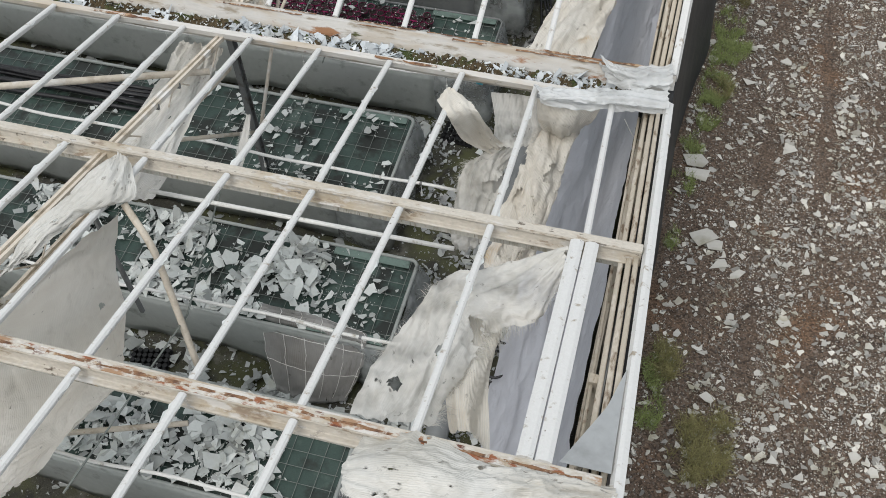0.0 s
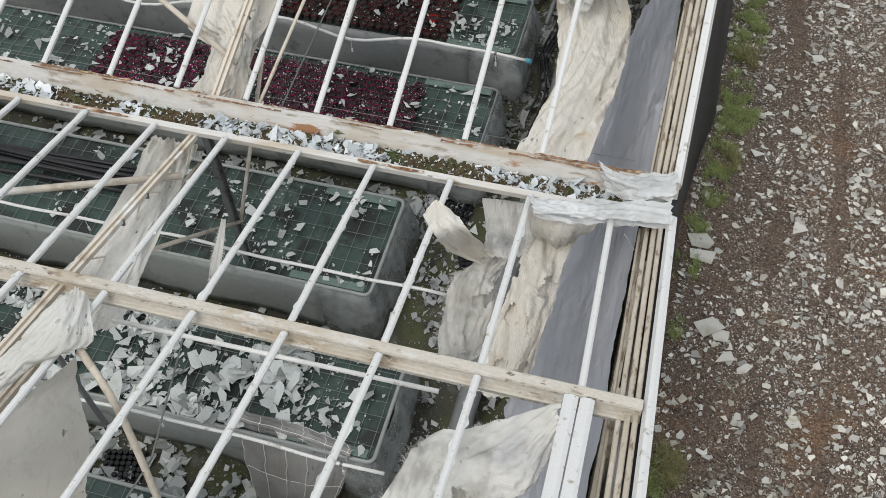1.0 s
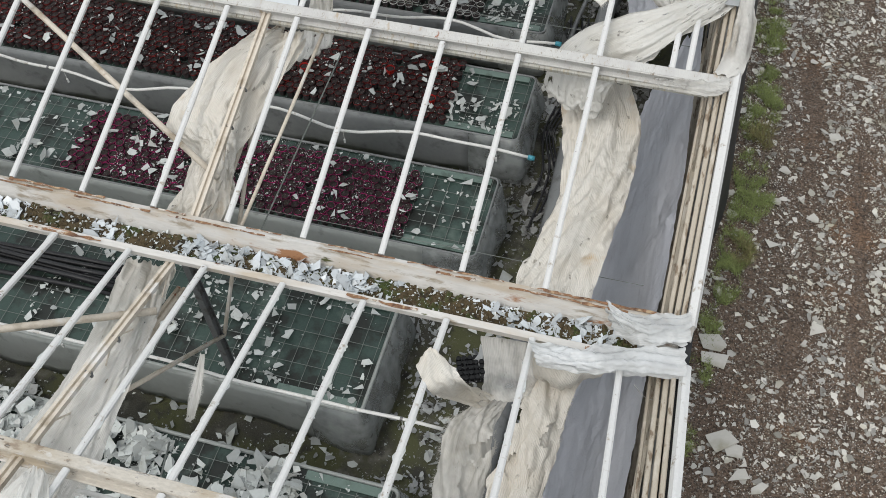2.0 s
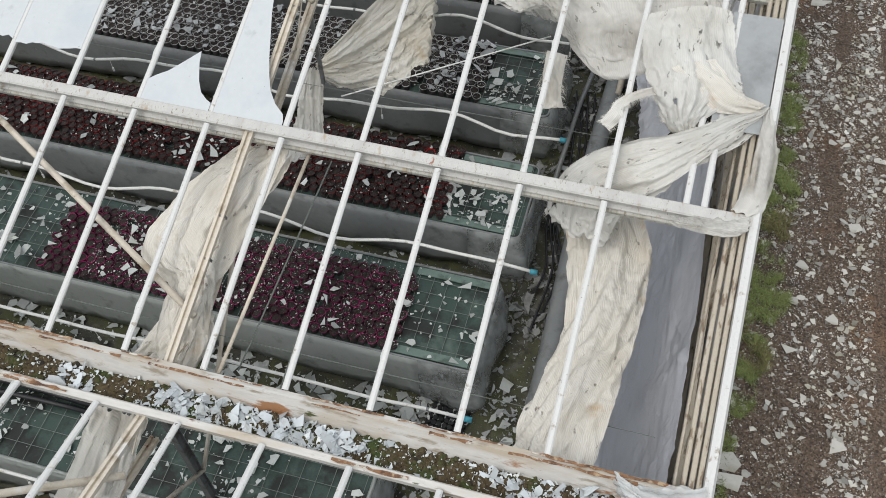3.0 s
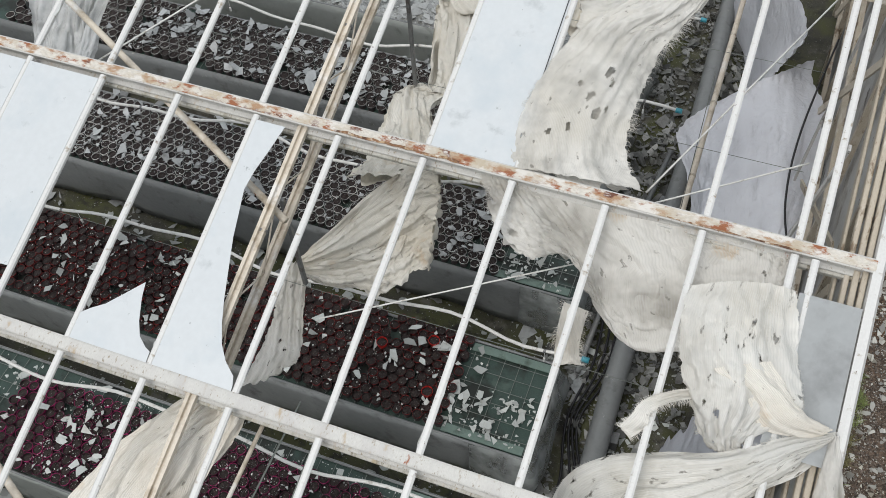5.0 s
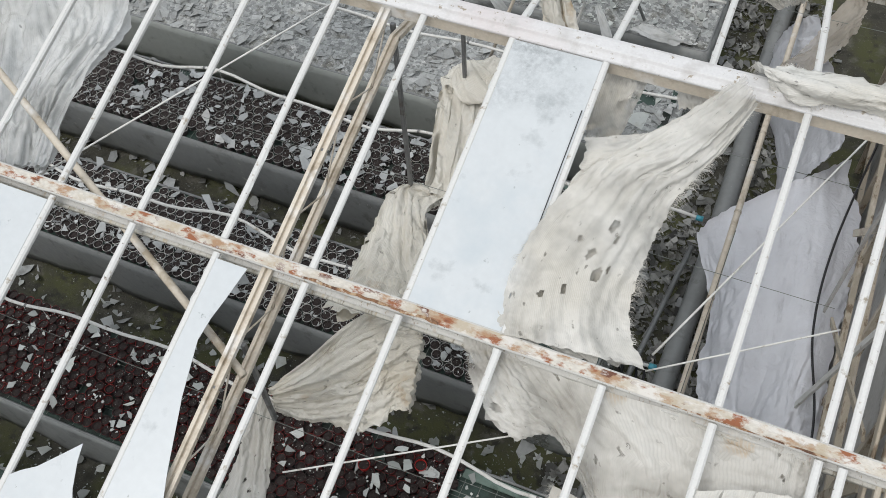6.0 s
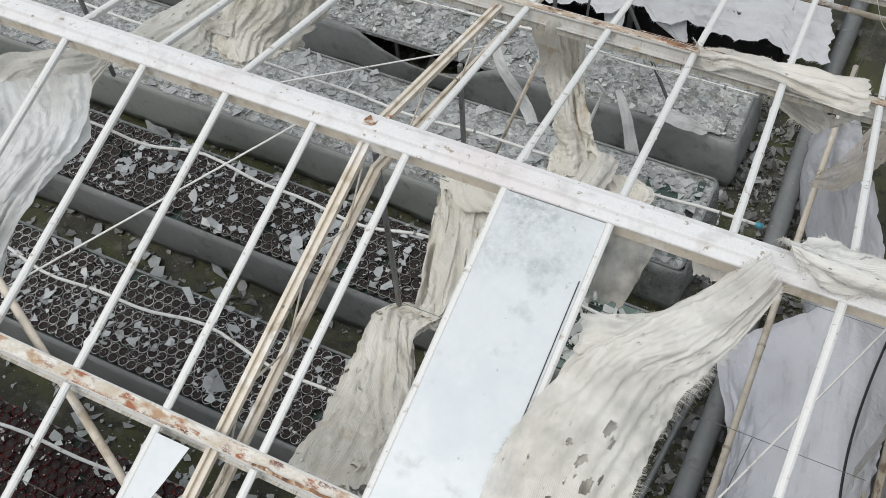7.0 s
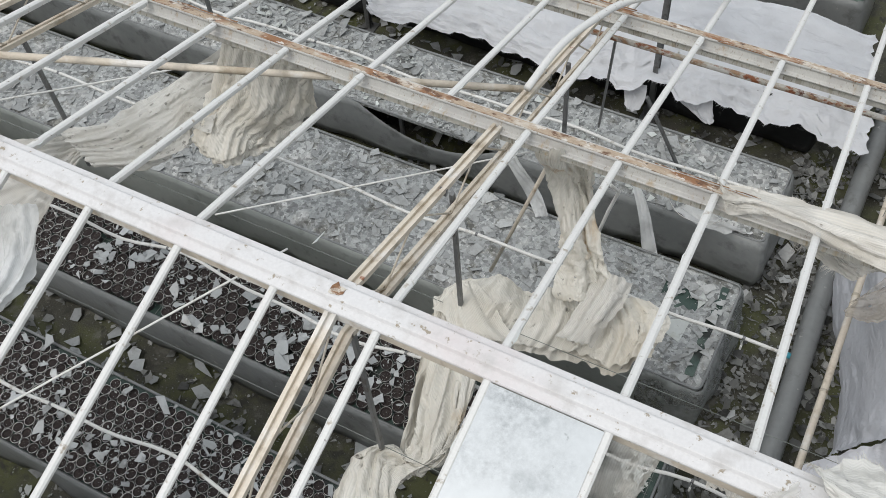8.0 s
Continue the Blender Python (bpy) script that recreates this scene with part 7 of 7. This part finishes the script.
# moss in the gutter, in clumps of small tufts
kit, rng = Kit(), random.Random(8)
for _ in range(3200):
    x, y = rng.uniform(-9, -0.5), rng.gauss(-0.185, 0.065)
    if noise.noise((x * 1.9, 4.2, 0)) < rng.uniform(-0.5, 0.25) or abs(y + 0.19) > 0.105:
        continue
    r = rng.uniform(0.012, 0.035)
    c = Vector((x, y, EAVES - 0.125 + r * 0.4))
    i = len(kit.v)
    for a in range(6):
        kit.v.append(c + Vector((r * math.cos(a * 1.047) * rng.uniform(0.7, 1.2), r * math.sin(a * 1.047) * rng.uniform(0.7, 1.2), 0)))
    kit.v.append(c + Vector((0, 0, r * rng.uniform(0.6, 1.3))))
    kit.f += [(i + a, i + (a + 1) % 6, i + 6) for a in range(6)]
tagged(part("moss", kit, M_MOSS), "brown and green moss growing in the gutter", "moss", kind="stuff")
kit = Kit()
for i in range(86):
    x0 = -9 + i * 0.1
    kit.v += [(x0, -0.29, EAVES - 0.128 + 0.012 * noise.noise((x0 * 3, 0, 0))), (x0, -0.21, EAVES - 0.118 + 0.03 * noise.noise((x0 * 3, 1, 0))), (x0, -0.085, EAVES - 0.128 + 0.012 * noise.noise((x0 * 3, 2, 0)))]
kit.f = [(3 * i + j, 3 * i + 3 + j, 3 * i + 4 + j, 3 * i + 1 + j) for i in range(85) for j in range(2)]
tagged(part("gutter_silt", kit, M_MOSS, smooth=True), "dark silt lying along the gutter", "silt", kind="stuff")

# ---- irrigation pipes ----
def irrigation_pipe(y, z, x0, x1, seed, cap=True, sag=0.05):
    rng = random.Random(seed)
    pts = []
    n = 60
    for i in range(n + 1):
        x = x0 + (x1 - x0) * i / n
        wave = math.sin((x + seed) * 2.4) * sag + 0.5 * sag * math.sin((x + seed) * 5.1)
        pts.append((x, y + 0.5 * wave * min(1, (x1 - x) * 1.5), z + wave * min(1, (x1 - x) * 1.5)))
    root = tagged(part("irrigation_pipe", Kit().tube(pts, 0.016, 8), M_WHITE_TUBE, smooth=True), "white plastic irrigation pipe slung over the bench" + (", blue end cap" if cap else ""), "pipe", "irrigation pipes")
    if cap:
        e = Vector(pts[-1])
        part("end_cap", Kit().tube([e - Vector((0.03, 0, 0)), e + Vector((0.035, 0, 0))], 0.026, 10), M_BLUE, root, "blue end cap", True)
    for i in range(4, n, 9):
        p = Vector(pts[i])
        part("dropper", Kit().tube([p, p - Vector((0, 0, 0.14))], 0.003, 5).tube([p - Vector((0, 0, 0.13)), p - Vector((0, 0, 0.18))], 0.011, 6), M_WHITE_TUBE, root)
    for i in range(2, n, 14):
        p = Vector(pts[i])
        part("clip", Kit().tube([p - Vector((0.012, 0, 0)), p + Vector((0.012, 0, 0))], 0.019, 8), M_GALV, root)
    return root


for y, z, x1, cap, sag in ((-3.99, 1.70, -2.3, False, 0.02), (-2.43, 1.70, -1.98, False, 0.015), (-0.72, 1.70, -1.94, False, 0.015), (0.70, 1.70, -2.08, True, 0.012), (2.28, 1.70, -1.88, True, 0.05),
                           (3.92, 1.70, -1.95, True, 0.05), (5.33, 1.70, -1.80, True, 0.06), (6.98, 1.70, -1.83, True, 0.05), (8.37, 1.70, -1.87, True, 0.02), (9.93, 1.70, -2.3, False, 0.02), (11.53, 1.7, -1.97, True, 0.015)):
    irrigation_pipe(y, z, -12.5, x1, y * 3.7, cap, sag)

# ---- by the gable: duct, poles, hoses ----
duct = tagged(part("heating_duct", Kit().tube([(-1.68 + 0.03 * math.sin(y), y, 0.32 + 0.02 * math.sin(y * 1.7)) for y in (-6 + 0.5 * i for i in range(42))], 0.11, 14), M_SKIRT, smooth=True), "grey heating duct lying along the gable on blocks", "duct")
for y in (-5, -2, 1, 4, 7, 10, 13):
    part("block", Kit().box((-1.82, y, 0.22), (-1.52, y, 0.22), 0.12, 0.19), M_GALV, duct)
pole = [(-1.52, 4.6 + 0.5 * i, 1.80 + 0.012 * math.sin(i * 2.1)) for i in range(13)]
cane = tagged(part("cane_pole", Kit().tube(pole, 0.03, 10), M_TAN, smooth=True), "pale cane pole slung level inside the gable", "pole")
for i in (1, 3, 5, 7, 9, 11):
    p = Vector(pole[i])
    part("node", Kit().tube([p - Vector((0, 0.012, 0)), p + Vector((0, 0.012, 0))], 0.034, 10), M_WALLRAIL, cane, smooth=True)
for y in (5.0, 10.0):
    part("hanger", Kit().tube([(-1.52, y, 1.82), (-1.52, y, roof(y) - 0.1)], 0.003, 5), M_WIRE, cane)
tagged(part("thin_pipe", Kit().tube([(-1.86, 7.7, 0.26), (-2.05, 5.9, 0.20), (-2.1, 4.6, 0.16)], 0.03, 8), M_SKIRT, smooth=True), "thin grey pipe lying beside the duct", "pipe")


def hose(pts, r, label, mat=None):
    pts = [Vector(p) for p in pts]
    fine = [catmull(pts, i / 40) for i in range(41)]
    return tagged(part("hose", Kit().tube(fine, r, 6), mat or M_HOSE, smooth=True), label, "hose")


hose([(-0.45, 8.6, 1.62), (-0.62, 7.2, 1.58), (-0.62, 6.25, 1.58), (-0.45, 5.4, 1.58), (-0.42, 4.5, 1.6)], 0.011, "thin black hose lying over the grey sheet")
hose([(-0.47, -2.0, 1.75), (-0.50, -2.5, 1.7), (-0.56, -3.2, 1.62), (-0.6, -3.9, 1.5)], 0.011, "thin black hose hanging inside the gable")
hose([(-1.35 + 0.22 * math.cos(a * 0.8), -1.6 + 0.22 * math.sin(a * 0.8), 0.08 + 0.012 * a) for a in range(24)], 0.014, "coil of black hose on the floor")


def line(a, b, r, name, label, mat=None, bow=0.0):
    a, b = Vector(a), Vector(b)
    pts = [a.lerp(b, i / 12) - Vector((0, 0, bow * math.sin(math.pi * i / 12))) for i in range(13)]
    return tagged(part(name, Kit().tube(pts, r, 6), mat or M_WHITE_TUBE, smooth=True), label, "cable")


for a, b, r in (((-3.88, 3.03, 2.74), (-2.15, 3.95, 3.02), 0.007), ((-6.5, 4.23, 3.43), (-5.05, 6.43, 3.75), 0.008), ((-1.77, 4.40, 3.5), (-0.75, 6.8, 3.6), 0.008),
                ((-1.78, 4.30, 3.45), (-0.72, 4.95, 3.6), 0.007), ((-5.66, 6.46, 3.74), (-4.15, 8.3, 3.2), 0.007), ((-7.9, 6.7, 3.65), (-6.9, 8.0, 3.3), 0.008)):
    line(a, b, r, "tie_rod", "thin pale tie rod slung under the roof")
for a, b in (((-4.0, 0.5, 2.0), (-3.78, 2.42, 2.56)), ((-3.6, 0.34, 1.96), (-3.57, 2.47, 2.57)), ((-3.36, -4.7, 3.1), (-3.36, -3.1, 2.66)), ((-3.36, -3.1, 2.66), (-3.84, -1.57, 2.2))):
    line(a, b, 0.008, "support_wire", "grey support wire under the roof", M_WIRE)
# a bent strut below the tied cloth, and struts by the far purlin
sprung = [Vector(q) for q in [(-3.73, -2.82, 3.53), (-3.51, -2.98, 3.32), (-3.44, -3.07, 2.95), (-3.25, -3.33, 2.38)]]
tagged(part("loose_tube", Kit().tube([catmull(sprung, i / 20) for i in range(21)], 0.026), M_TAN, smooth=True), "bent cream tube dangling below the tied cloth", "tube")
tagged(part("loose_tube", Kit().tube([(-4.5, -3.8, 1.5), (-3.5, -3.45, 1.5)], 0.025), M_TAN, smooth=True), "loose cream tube over the bench", "tube")

# ---- trays ----
def cell_tray(x, y, turn, z=0.04):
    root = tagged(new("cell_tray"), "black plastic tray of round cells lying on the floor", "tray", "cell trays")
    part("base", Kit().box((-0.2, 0, 0.02), (0.2, 0, 0.02), 0.3, 0.02), M_HOSE, root)
    for i in range(7):
        for j in range(5):
            cx, cy = -0.174 + i * 0.058, -0.116 + j * 0.058
            part("cell", Kit().tube([(cx, cy, 0.018), (cx, cy, 0.07)], 0.026, 8), M_FILM, root)
    root.matrix_basis = pose(x, y, z, 0, 0, turn)
    return root


for x, y, turn in ((-4.78, -2.35, 12), (-2.05, 0.75, 20), (-2.5, 1.42, -6)):
    cell_tray(x, y, turn)

# ---- the yard ----
def spread(x0, x1, y0, y1, rng):
    """A spot in the strip by the house, thinning out past its far edges."""
    x, y = rng.uniform(x0, x1), rng.uniform(y0, y1)
    if x > x1 - 0.5:
        x += rng.expovariate(1.1)
    if y < y0 + 0.8:
        y -= rng.expovariate(0.9)
    if y > y1 - 0.8:
        y += rng.expovariate(0.9)
    return x, y


def ground_z(x, y):
    return 0.025 * noise.noise((x * 1.1, y * 1.1, 0)) + 0.018 * noise.noise((x * 6, y * 6, 2))


kit, rng = Kit(), random.Random(51)
for n in range(30000):
    x, y = spread(0.06, 4.2, -7.5, 10.5, rng) if n < 24000 else (4.0 + 4.6 * rng.random() ** 1.6, rng.uniform(-9, 12))
    r = 0.006 + 0.016 * rng.random() ** 2.5
    c = Vector((x, y, ground_z(x, y) + r * 0.25))
    i, turn = len(kit.v), rng.uniform(0, 6)
    for a in range(4):
        kit.v.append(c + Vector((r * math.cos(turn + a * 1.57) * rng.uniform(0.7, 1.3), r * math.sin(turn + a * 1.57) * rng.uniform(0.7, 1.3), rng.uniform(-0.2, 0.2) * r)))
    kit.v.append(c + Vector((rng.uniform(-0.3, 0.3) * r, rng.uniform(-0.3, 0.3) * r, r * rng.uniform(0.5, 0.9))))
    kit.f += [(i + a, i + (a + 1) % 4, i + 4) for a in range(4)]
tagged(part("gravel_stones", kit, M_STONE), "grey-brown gravel stones of the yard", "gravel", kind="stuff")

M_SHARD_YARD = material("weathered_glass", (0.48, 0.465, 0.42), 0.35, spots=(((0.30, 0.28, 0.21), 2, 0.5, 0.15),), grain=(0.06, 30), bump=0.1, vary=0.5)
def worn(x, y):
    """How bare the two wheel tracks are."""
    a = max(0.0, 1 - abs(x - 1.05 - 0.10 * noise.noise((y * 0.9, 3, 0))) / 0.17) * (0.5 + noise.noise((y * 0.8, 5, 1)) * 1.3 + 0.35 * (3.4 < y < 6.0))
    b = max(0.0, 1 - abs(x - 1.66 - 0.10 * noise.noise((y * 0.8, 9, 0))) / 0.16) * (0.5 + noise.noise((y * 0.7, 6, 1)) * 1.3 + 0.35 * (2.4 < y < 5.2))
    return max(a, b)


kit, rng = Kit(), random.Random(52)
made = 0
while made < 46000:
    x, y = spread(0.08, 4.0, -7.0, 10.0, rng)
    if worn(x, y) > rng.uniform(0.1, 0.7):
        continue
    if made > 40000:
        x, y = 3.8 + 4.5 * rng.random() ** 2, rng.uniform(-9, 12)
    if noise.noise((x * 0.9, y * 0.35, 7)) + 0.45 * noise.noise((x * 3.5, y * 3.5, 8)) < rng.uniform(-0.9, 0.55):
        continue
    r = 0.006 + 0.056 * rng.random() ** 5.2
    add_shard(kit, rng, x, y, ground_z(x, y) + 0.002, r, 0.004, 0.22)
    made += 1
tagged(part("yard_glass", kit, M_SHARD_YARD), "countless small glass splinters over the gravel", "broken glass", kind="stuff")

grit, rng = Kit(), random.Random(54)
for _ in range(120000):
    x, y = spread(0.08, 3.6, -6.0, 9.0, rng)
    if worn(x, y) > rng.uniform(0.0, 0.8) or noise.noise((x * 1.3, y * 0.6, 9)) < rng.uniform(-0.7, 0.6):
        continue
    r = 0.003 + 0.011 * rng.random() ** 2
    c, i, turn = Vector((x, y, ground_z(x, y) + 0.003)), len(grit.v), rng.uniform(0, 6)
    for a in range(3):
        grit.v.append(c + Vector((r * math.cos(turn + a * 2.1) * rng.uniform(0.6, 1.4), r * math.sin(turn + a * 2.1) * rng.uniform(0.6, 1.4), 0)))
    grit.v.append(c + Vector((0, 0, r * 0.5)))
    grit.f += [(i, i + 1, i + 3), (i + 1, i + 2, i + 3), (i + 2, i, i + 3)]
tagged(part("glass_grit", grit, M_SHARD_YARD), "fine pale glass grit over the gravel", "broken glass", kind="stuff")

rng = random.Random(53)
for n in range(85):
    x, y = spread(0.2, 3.4, -5.2, 8.0, rng)
    r = 0.045 + 0.085 * rng.random() ** 2.2
    kit = Kit()
    add_shard(kit, rng, 0, 0, 0, r, 0.005, 0.12)
    ob = tagged(part("glass_shard", kit, M_SHARD_YARD), "large weathered glass shard lying on the gravel", "glass shard", "large shards in the yard")
    ob.location = (x, y, ground_z(x, y) + 0.006)
for x, y, r in ((0.27, 1.69, 0.19), (0.30, 1.48, 0.16), (0.44, 0.63, 0.20), (0.60, 0.50, 0.14), (0.70, 0.27, 0.17), (0.85, 0.2, 0.12), (0.78, 3.09, 0.13), (1.16, 3.60, 0.10), (0.66, 8.7, 0.2), (1.62, -2.3, 0.13), (0.95, -1.62, 0.16)):
    kit = Kit()
    add_shard(kit, rng, 0, 0, 0, r, 0.005, 0.05)
    ob = tagged(part("glass_shard", kit, M_SHARD_YARD), "very large weathered glass shard lying on the gravel", "glass shard", "large shards in the yard")
    ob.location = (x, y, ground_z(x, y) + 0.02)


def grass_clump(name, label, spots, mat, seed, height, blades):
    kit, rng = Kit(), random.Random(seed)
    for sx, sy, rad in spots:
        for _ in range(int(blades * rad * rad * 400)):
            a, q = rng.uniform(0, math.tau), rad * math.sqrt(rng.random())
            x, y = sx + q * math.cos(a) * 0.7, sy + q * math.sin(a) * 1.3
            if x < VERGE + 0.04 + film_foot(y) or noise.noise((x * 5, y * 5, seed)) < rng.uniform(-0.25, 0.45):
                continue
            h, lean, turn = height * rng.uniform(0.4, 1.1), rng.uniform(0.3, 1.3), rng.uniform(0, math.tau)
            w = rng.uniform(0.0012, 0.003)
            way, side = Vector((math.cos(turn), math.sin(turn), 0)), Vector((-math.sin(turn), math.cos(turn), 0)) * w
            p, i = Vector((x, y, ground_z(x, y))), len(kit.v)
            q1, q2 = p + way * h * lean * 0.35 + Vector((0, 0, h * 0.6)), p + way * h * lean + Vector((0, 0, h * 0.85))
            kit.v += [p - side, p + side, q1 - side, q1 + side, q2]
            kit.f += [(i, i + 1, i + 3, i + 2), (i + 2, i + 3, i + 4)]
    return tagged(part(name, kit, mat), label, "grass", kind="stuff")


grass_clump("grass", "green grass growing along the foot of the wall", ((0.42, 4.1, 0.28), (0.56, 3.75, 0.22), (0.40, 3.5, 0.26), (0.36, 5.0, 0.30), (0.45, 5.6, 0.30), (0.36, 3.0, 0.28), (0.30, 2.5, 0.24), (0.18, 1.9, 0.2), (0.14, 1.3, 0.2), (0.15, 0.5, 0.12), (0.2, -1.1, 0.2), (0.18, -1.6, 0.2), (0.55, 5.2, 0.22), (0.45, 6.6, 0.35), (0.4, 7.6, 0.35)), M_GRASS, 61, 0.075, 120)
grass_clump("dry_weeds", "tangle of dry yellowish weeds on the gravel", ((0.78, -1.86, 0.33), (0.6, -1.95, 0.25), (0.3, -1.0, 0.2), (0.45, 2.9, 0.15), (0.5, 4.7, 0.2)), M_DRY, 62, 0.15, 80)

tagged(part("tie_tube", Kit().tube([(-3.91, -2.33, 3.04), (-1.53, -2.29, 3.02)], 0.018), M_WHITE_TUBE, smooth=True), "white tube slung below the purlin", "tube")

# glass slivers still held in the bars
kit, rng = Kit(), random.Random(71)
for tag, slopes in (("south", bays(-1, -GUTTER)), ("mid", bays(1, 0.0)), ("midnorth", bays(-1, SPAN))):
    for n, (y0, y1) in enumerate(slopes):
        for k in range(2, 15):
            for _ in range(rng.randint(*{"south": (8, 15), "mid": (1, 4), "midnorth": (3, 7)}[tag])):
                y, side = rng.uniform(min(y0, y1), max(y0, y1)), rng.choice((-1, 1))
                w, l = rng.uniform(0.004, 0.020 if tag == "south" else 0.011), rng.uniform(0.012, 0.09)
                x = bar_x(k, y) + side * 0.022
                tri = [(x, y - l, roof(y - l) - 0.006), (x + side * w, y + rng.uniform(-0.5, 0.5) * l, roof(y) - 0.006), (x, y + l, roof(y + l) - 0.006)]
                kit.plate(tri if side > 0 else tri[::-1], 0.004)
tagged(part("glass_sliver", kit, M_SHARD, house, "slivers of glass left in the bars"), kind="stuff")

# hanging struts under the rafters, to which the cloths are tied
for x in (-4.26, -8.12):
    for y, low in ((0.63, 2.2), (3.50, 2.35), (6.0, 2.25), (7.28, 2.15), (9.3, 2.2), (-2.6, 1.6)):
        bevel(part("hanging_strut", Kit().box((x, y, roof(y) - 0.38), (x, y, low), 0.035, 0.035, (1, 0, 0)), M_GALV, house, "grey hanging strut"), 0.004, 1)
for y in (0.63, 3.5, 6.0, 7.28, 9.3):
    tagged(part("screen_wire", Kit().tube([(-12.5, y, 2.32), (-4.26, y, 2.30), (-0.6, y, 2.33)], 0.003, 5), M_WIRE), "thin taut screen wire across the house", "wire")

# bundle of black pipes along the bench
for i in range(7):
    y, z = 0.22 + 0.055 * i + 0.02 * (i % 2), BENCH_Z + 0.035 + 0.05 * (i % 3 == 1)
    pts = [(-11 + 0.6 * j, y + 0.03 * math.sin(j * 0.9 + i), z) for j in range(10)]
    tagged(part("black_pipe", Kit().tube(pts, 0.026, 8), M_HOSE, smooth=True), "black plastic pipe lying along the bench", "pipe", "bundle of black pipes")

# bare green end of the silted bench, with a glass sheet on it
end = tagged(part("bench_board", Kit().plate([(-3.1, 8.36, BENCH_Z - 0.008), (-2.52, 8.36, BENCH_Z - 0.008), (-2.52, 9.42, BENCH_Z - 0.008), (-3.1, 9.42, BENCH_Z - 0.008)], 0.008), M_BENCH), "green board lying on the silted bench end", "board")
for x, y, r, turn in ((-2.85, 8.75, 0.2, 0), (-2.78, 9.2, 0.15, 1)):
    one = Kit()
    add_shard(one, random.Random(90 + turn), 0, 0, 0, r, 0.004, 0.05)
    tagged(part("glass_shard", one, M_SHARD), "large white shard on the bare bench end", "glass shard").location = (x, y, BENCH_Z + 0.006)

# bent white arm near the far purlin
tagged(part("bent_tube", Kit().tube([(-3.75, 9.15, 2.05), (-3.72, 9.35, 1.75), (-3.78, 9.3, 1.5), (-3.85, 9.2, 1.1)], 0.018), M_WHITE_TUBE, smooth=True), "bent white tube hanging by the far bench", "tube")
for a, b in (((-3.75, 9.96, 2.4), (-3.2, 10.25, 0.9)), ((-4.43, 10.77, 0.9), (-4.11, 9.99, 2.9))):
    tagged(part("loose_bar", Kit().box(a, b, 0.035, 0.02, (1, 0, 0)), M_GALV), "grey steel bar leaning under the roof", "bar")

# a dark gasket beside the whole pane
for k in (4,):
    a, b = slope_line(4.55, 5.4, k, 0.014, -0.034)
    part("gasket", Kit().box(a, b, 0.006, 0.004), M_HOSE, house)

tagged(part("loose_tube", Kit().tube([(-4.14, 8.57, 2.7), (-4.67, 8.56, 0.9)], 0.018), M_TAN, smooth=True), "thin cream tube leaning on the silted bench", "tube")
tagged(part("rusty_tube", Kit().tube([(-4.35, 10.0, 2.93), (-2.5, 9.99, 2.95), (-0.5, 9.98, 2.94)], 0.026), M_RUSTY, smooth=True), "rusty tube slung below the far purlin", "tube")

bent = [catmull([Vector(q) for q in ((-4.2, 8.3, 3.85), (-4.16, 8.76, 3.86), (-4.08, 9.21, 3.78), (-3.92, 9.79, 3.60), (-3.41, 10.39, 3.38), (-2.9, 10.7, 3.3))], i / 24) for i in range(25)]
tagged(part("bent_bar", Kit().tube(bent, 0.03, 8), M_BAR, smooth=True), "bent white glazing bar sprung over the far slope", "bar")

# black hoses lying beside the duct, and loose wires hanging from the frame
for n, dx in enumerate((0.0, 0.07, -0.08, 0.15)):
    hose([(-1.93 + dx, 2.6 + 0.2 * n, 0.10), (-1.86 + dx, 3.4, 0.16), (-2.02 + dx * 0.5, 4.1, 0.10), (-1.9 + dx, 4.9, 0.12), (-2.06 + dx, 6.2, 0.09)], 0.014, "black hose lying beside the heating duct")
for n, (x, y, w) in enumerate(((-0.55, -0.55, 0.30), (-3.0, 7.8, 0.3), (-1.6, 9.7, 0.35))):
    a = Vector((x, y, roof(y) - 0.1))
    loop = [a, a + Vector((0.4 * w, 0.2 * w, -0.9 * w)), a + Vector((w, 0.5 * w, -1.3 * w)), a + Vector((1.3 * w, 0.3 * w, -0.7 * w)), a + Vector((1.2 * w, 0.1 * w, -0.2 * w))]
    tagged(part("loose_wire", Kit().tube([catmull(loop, i / 20) for i in range(21)], 0.0028, 5), M_WHITE_TUBE, smooth=True), "thin loose wire curling from the frame", "wire", "loose wires")
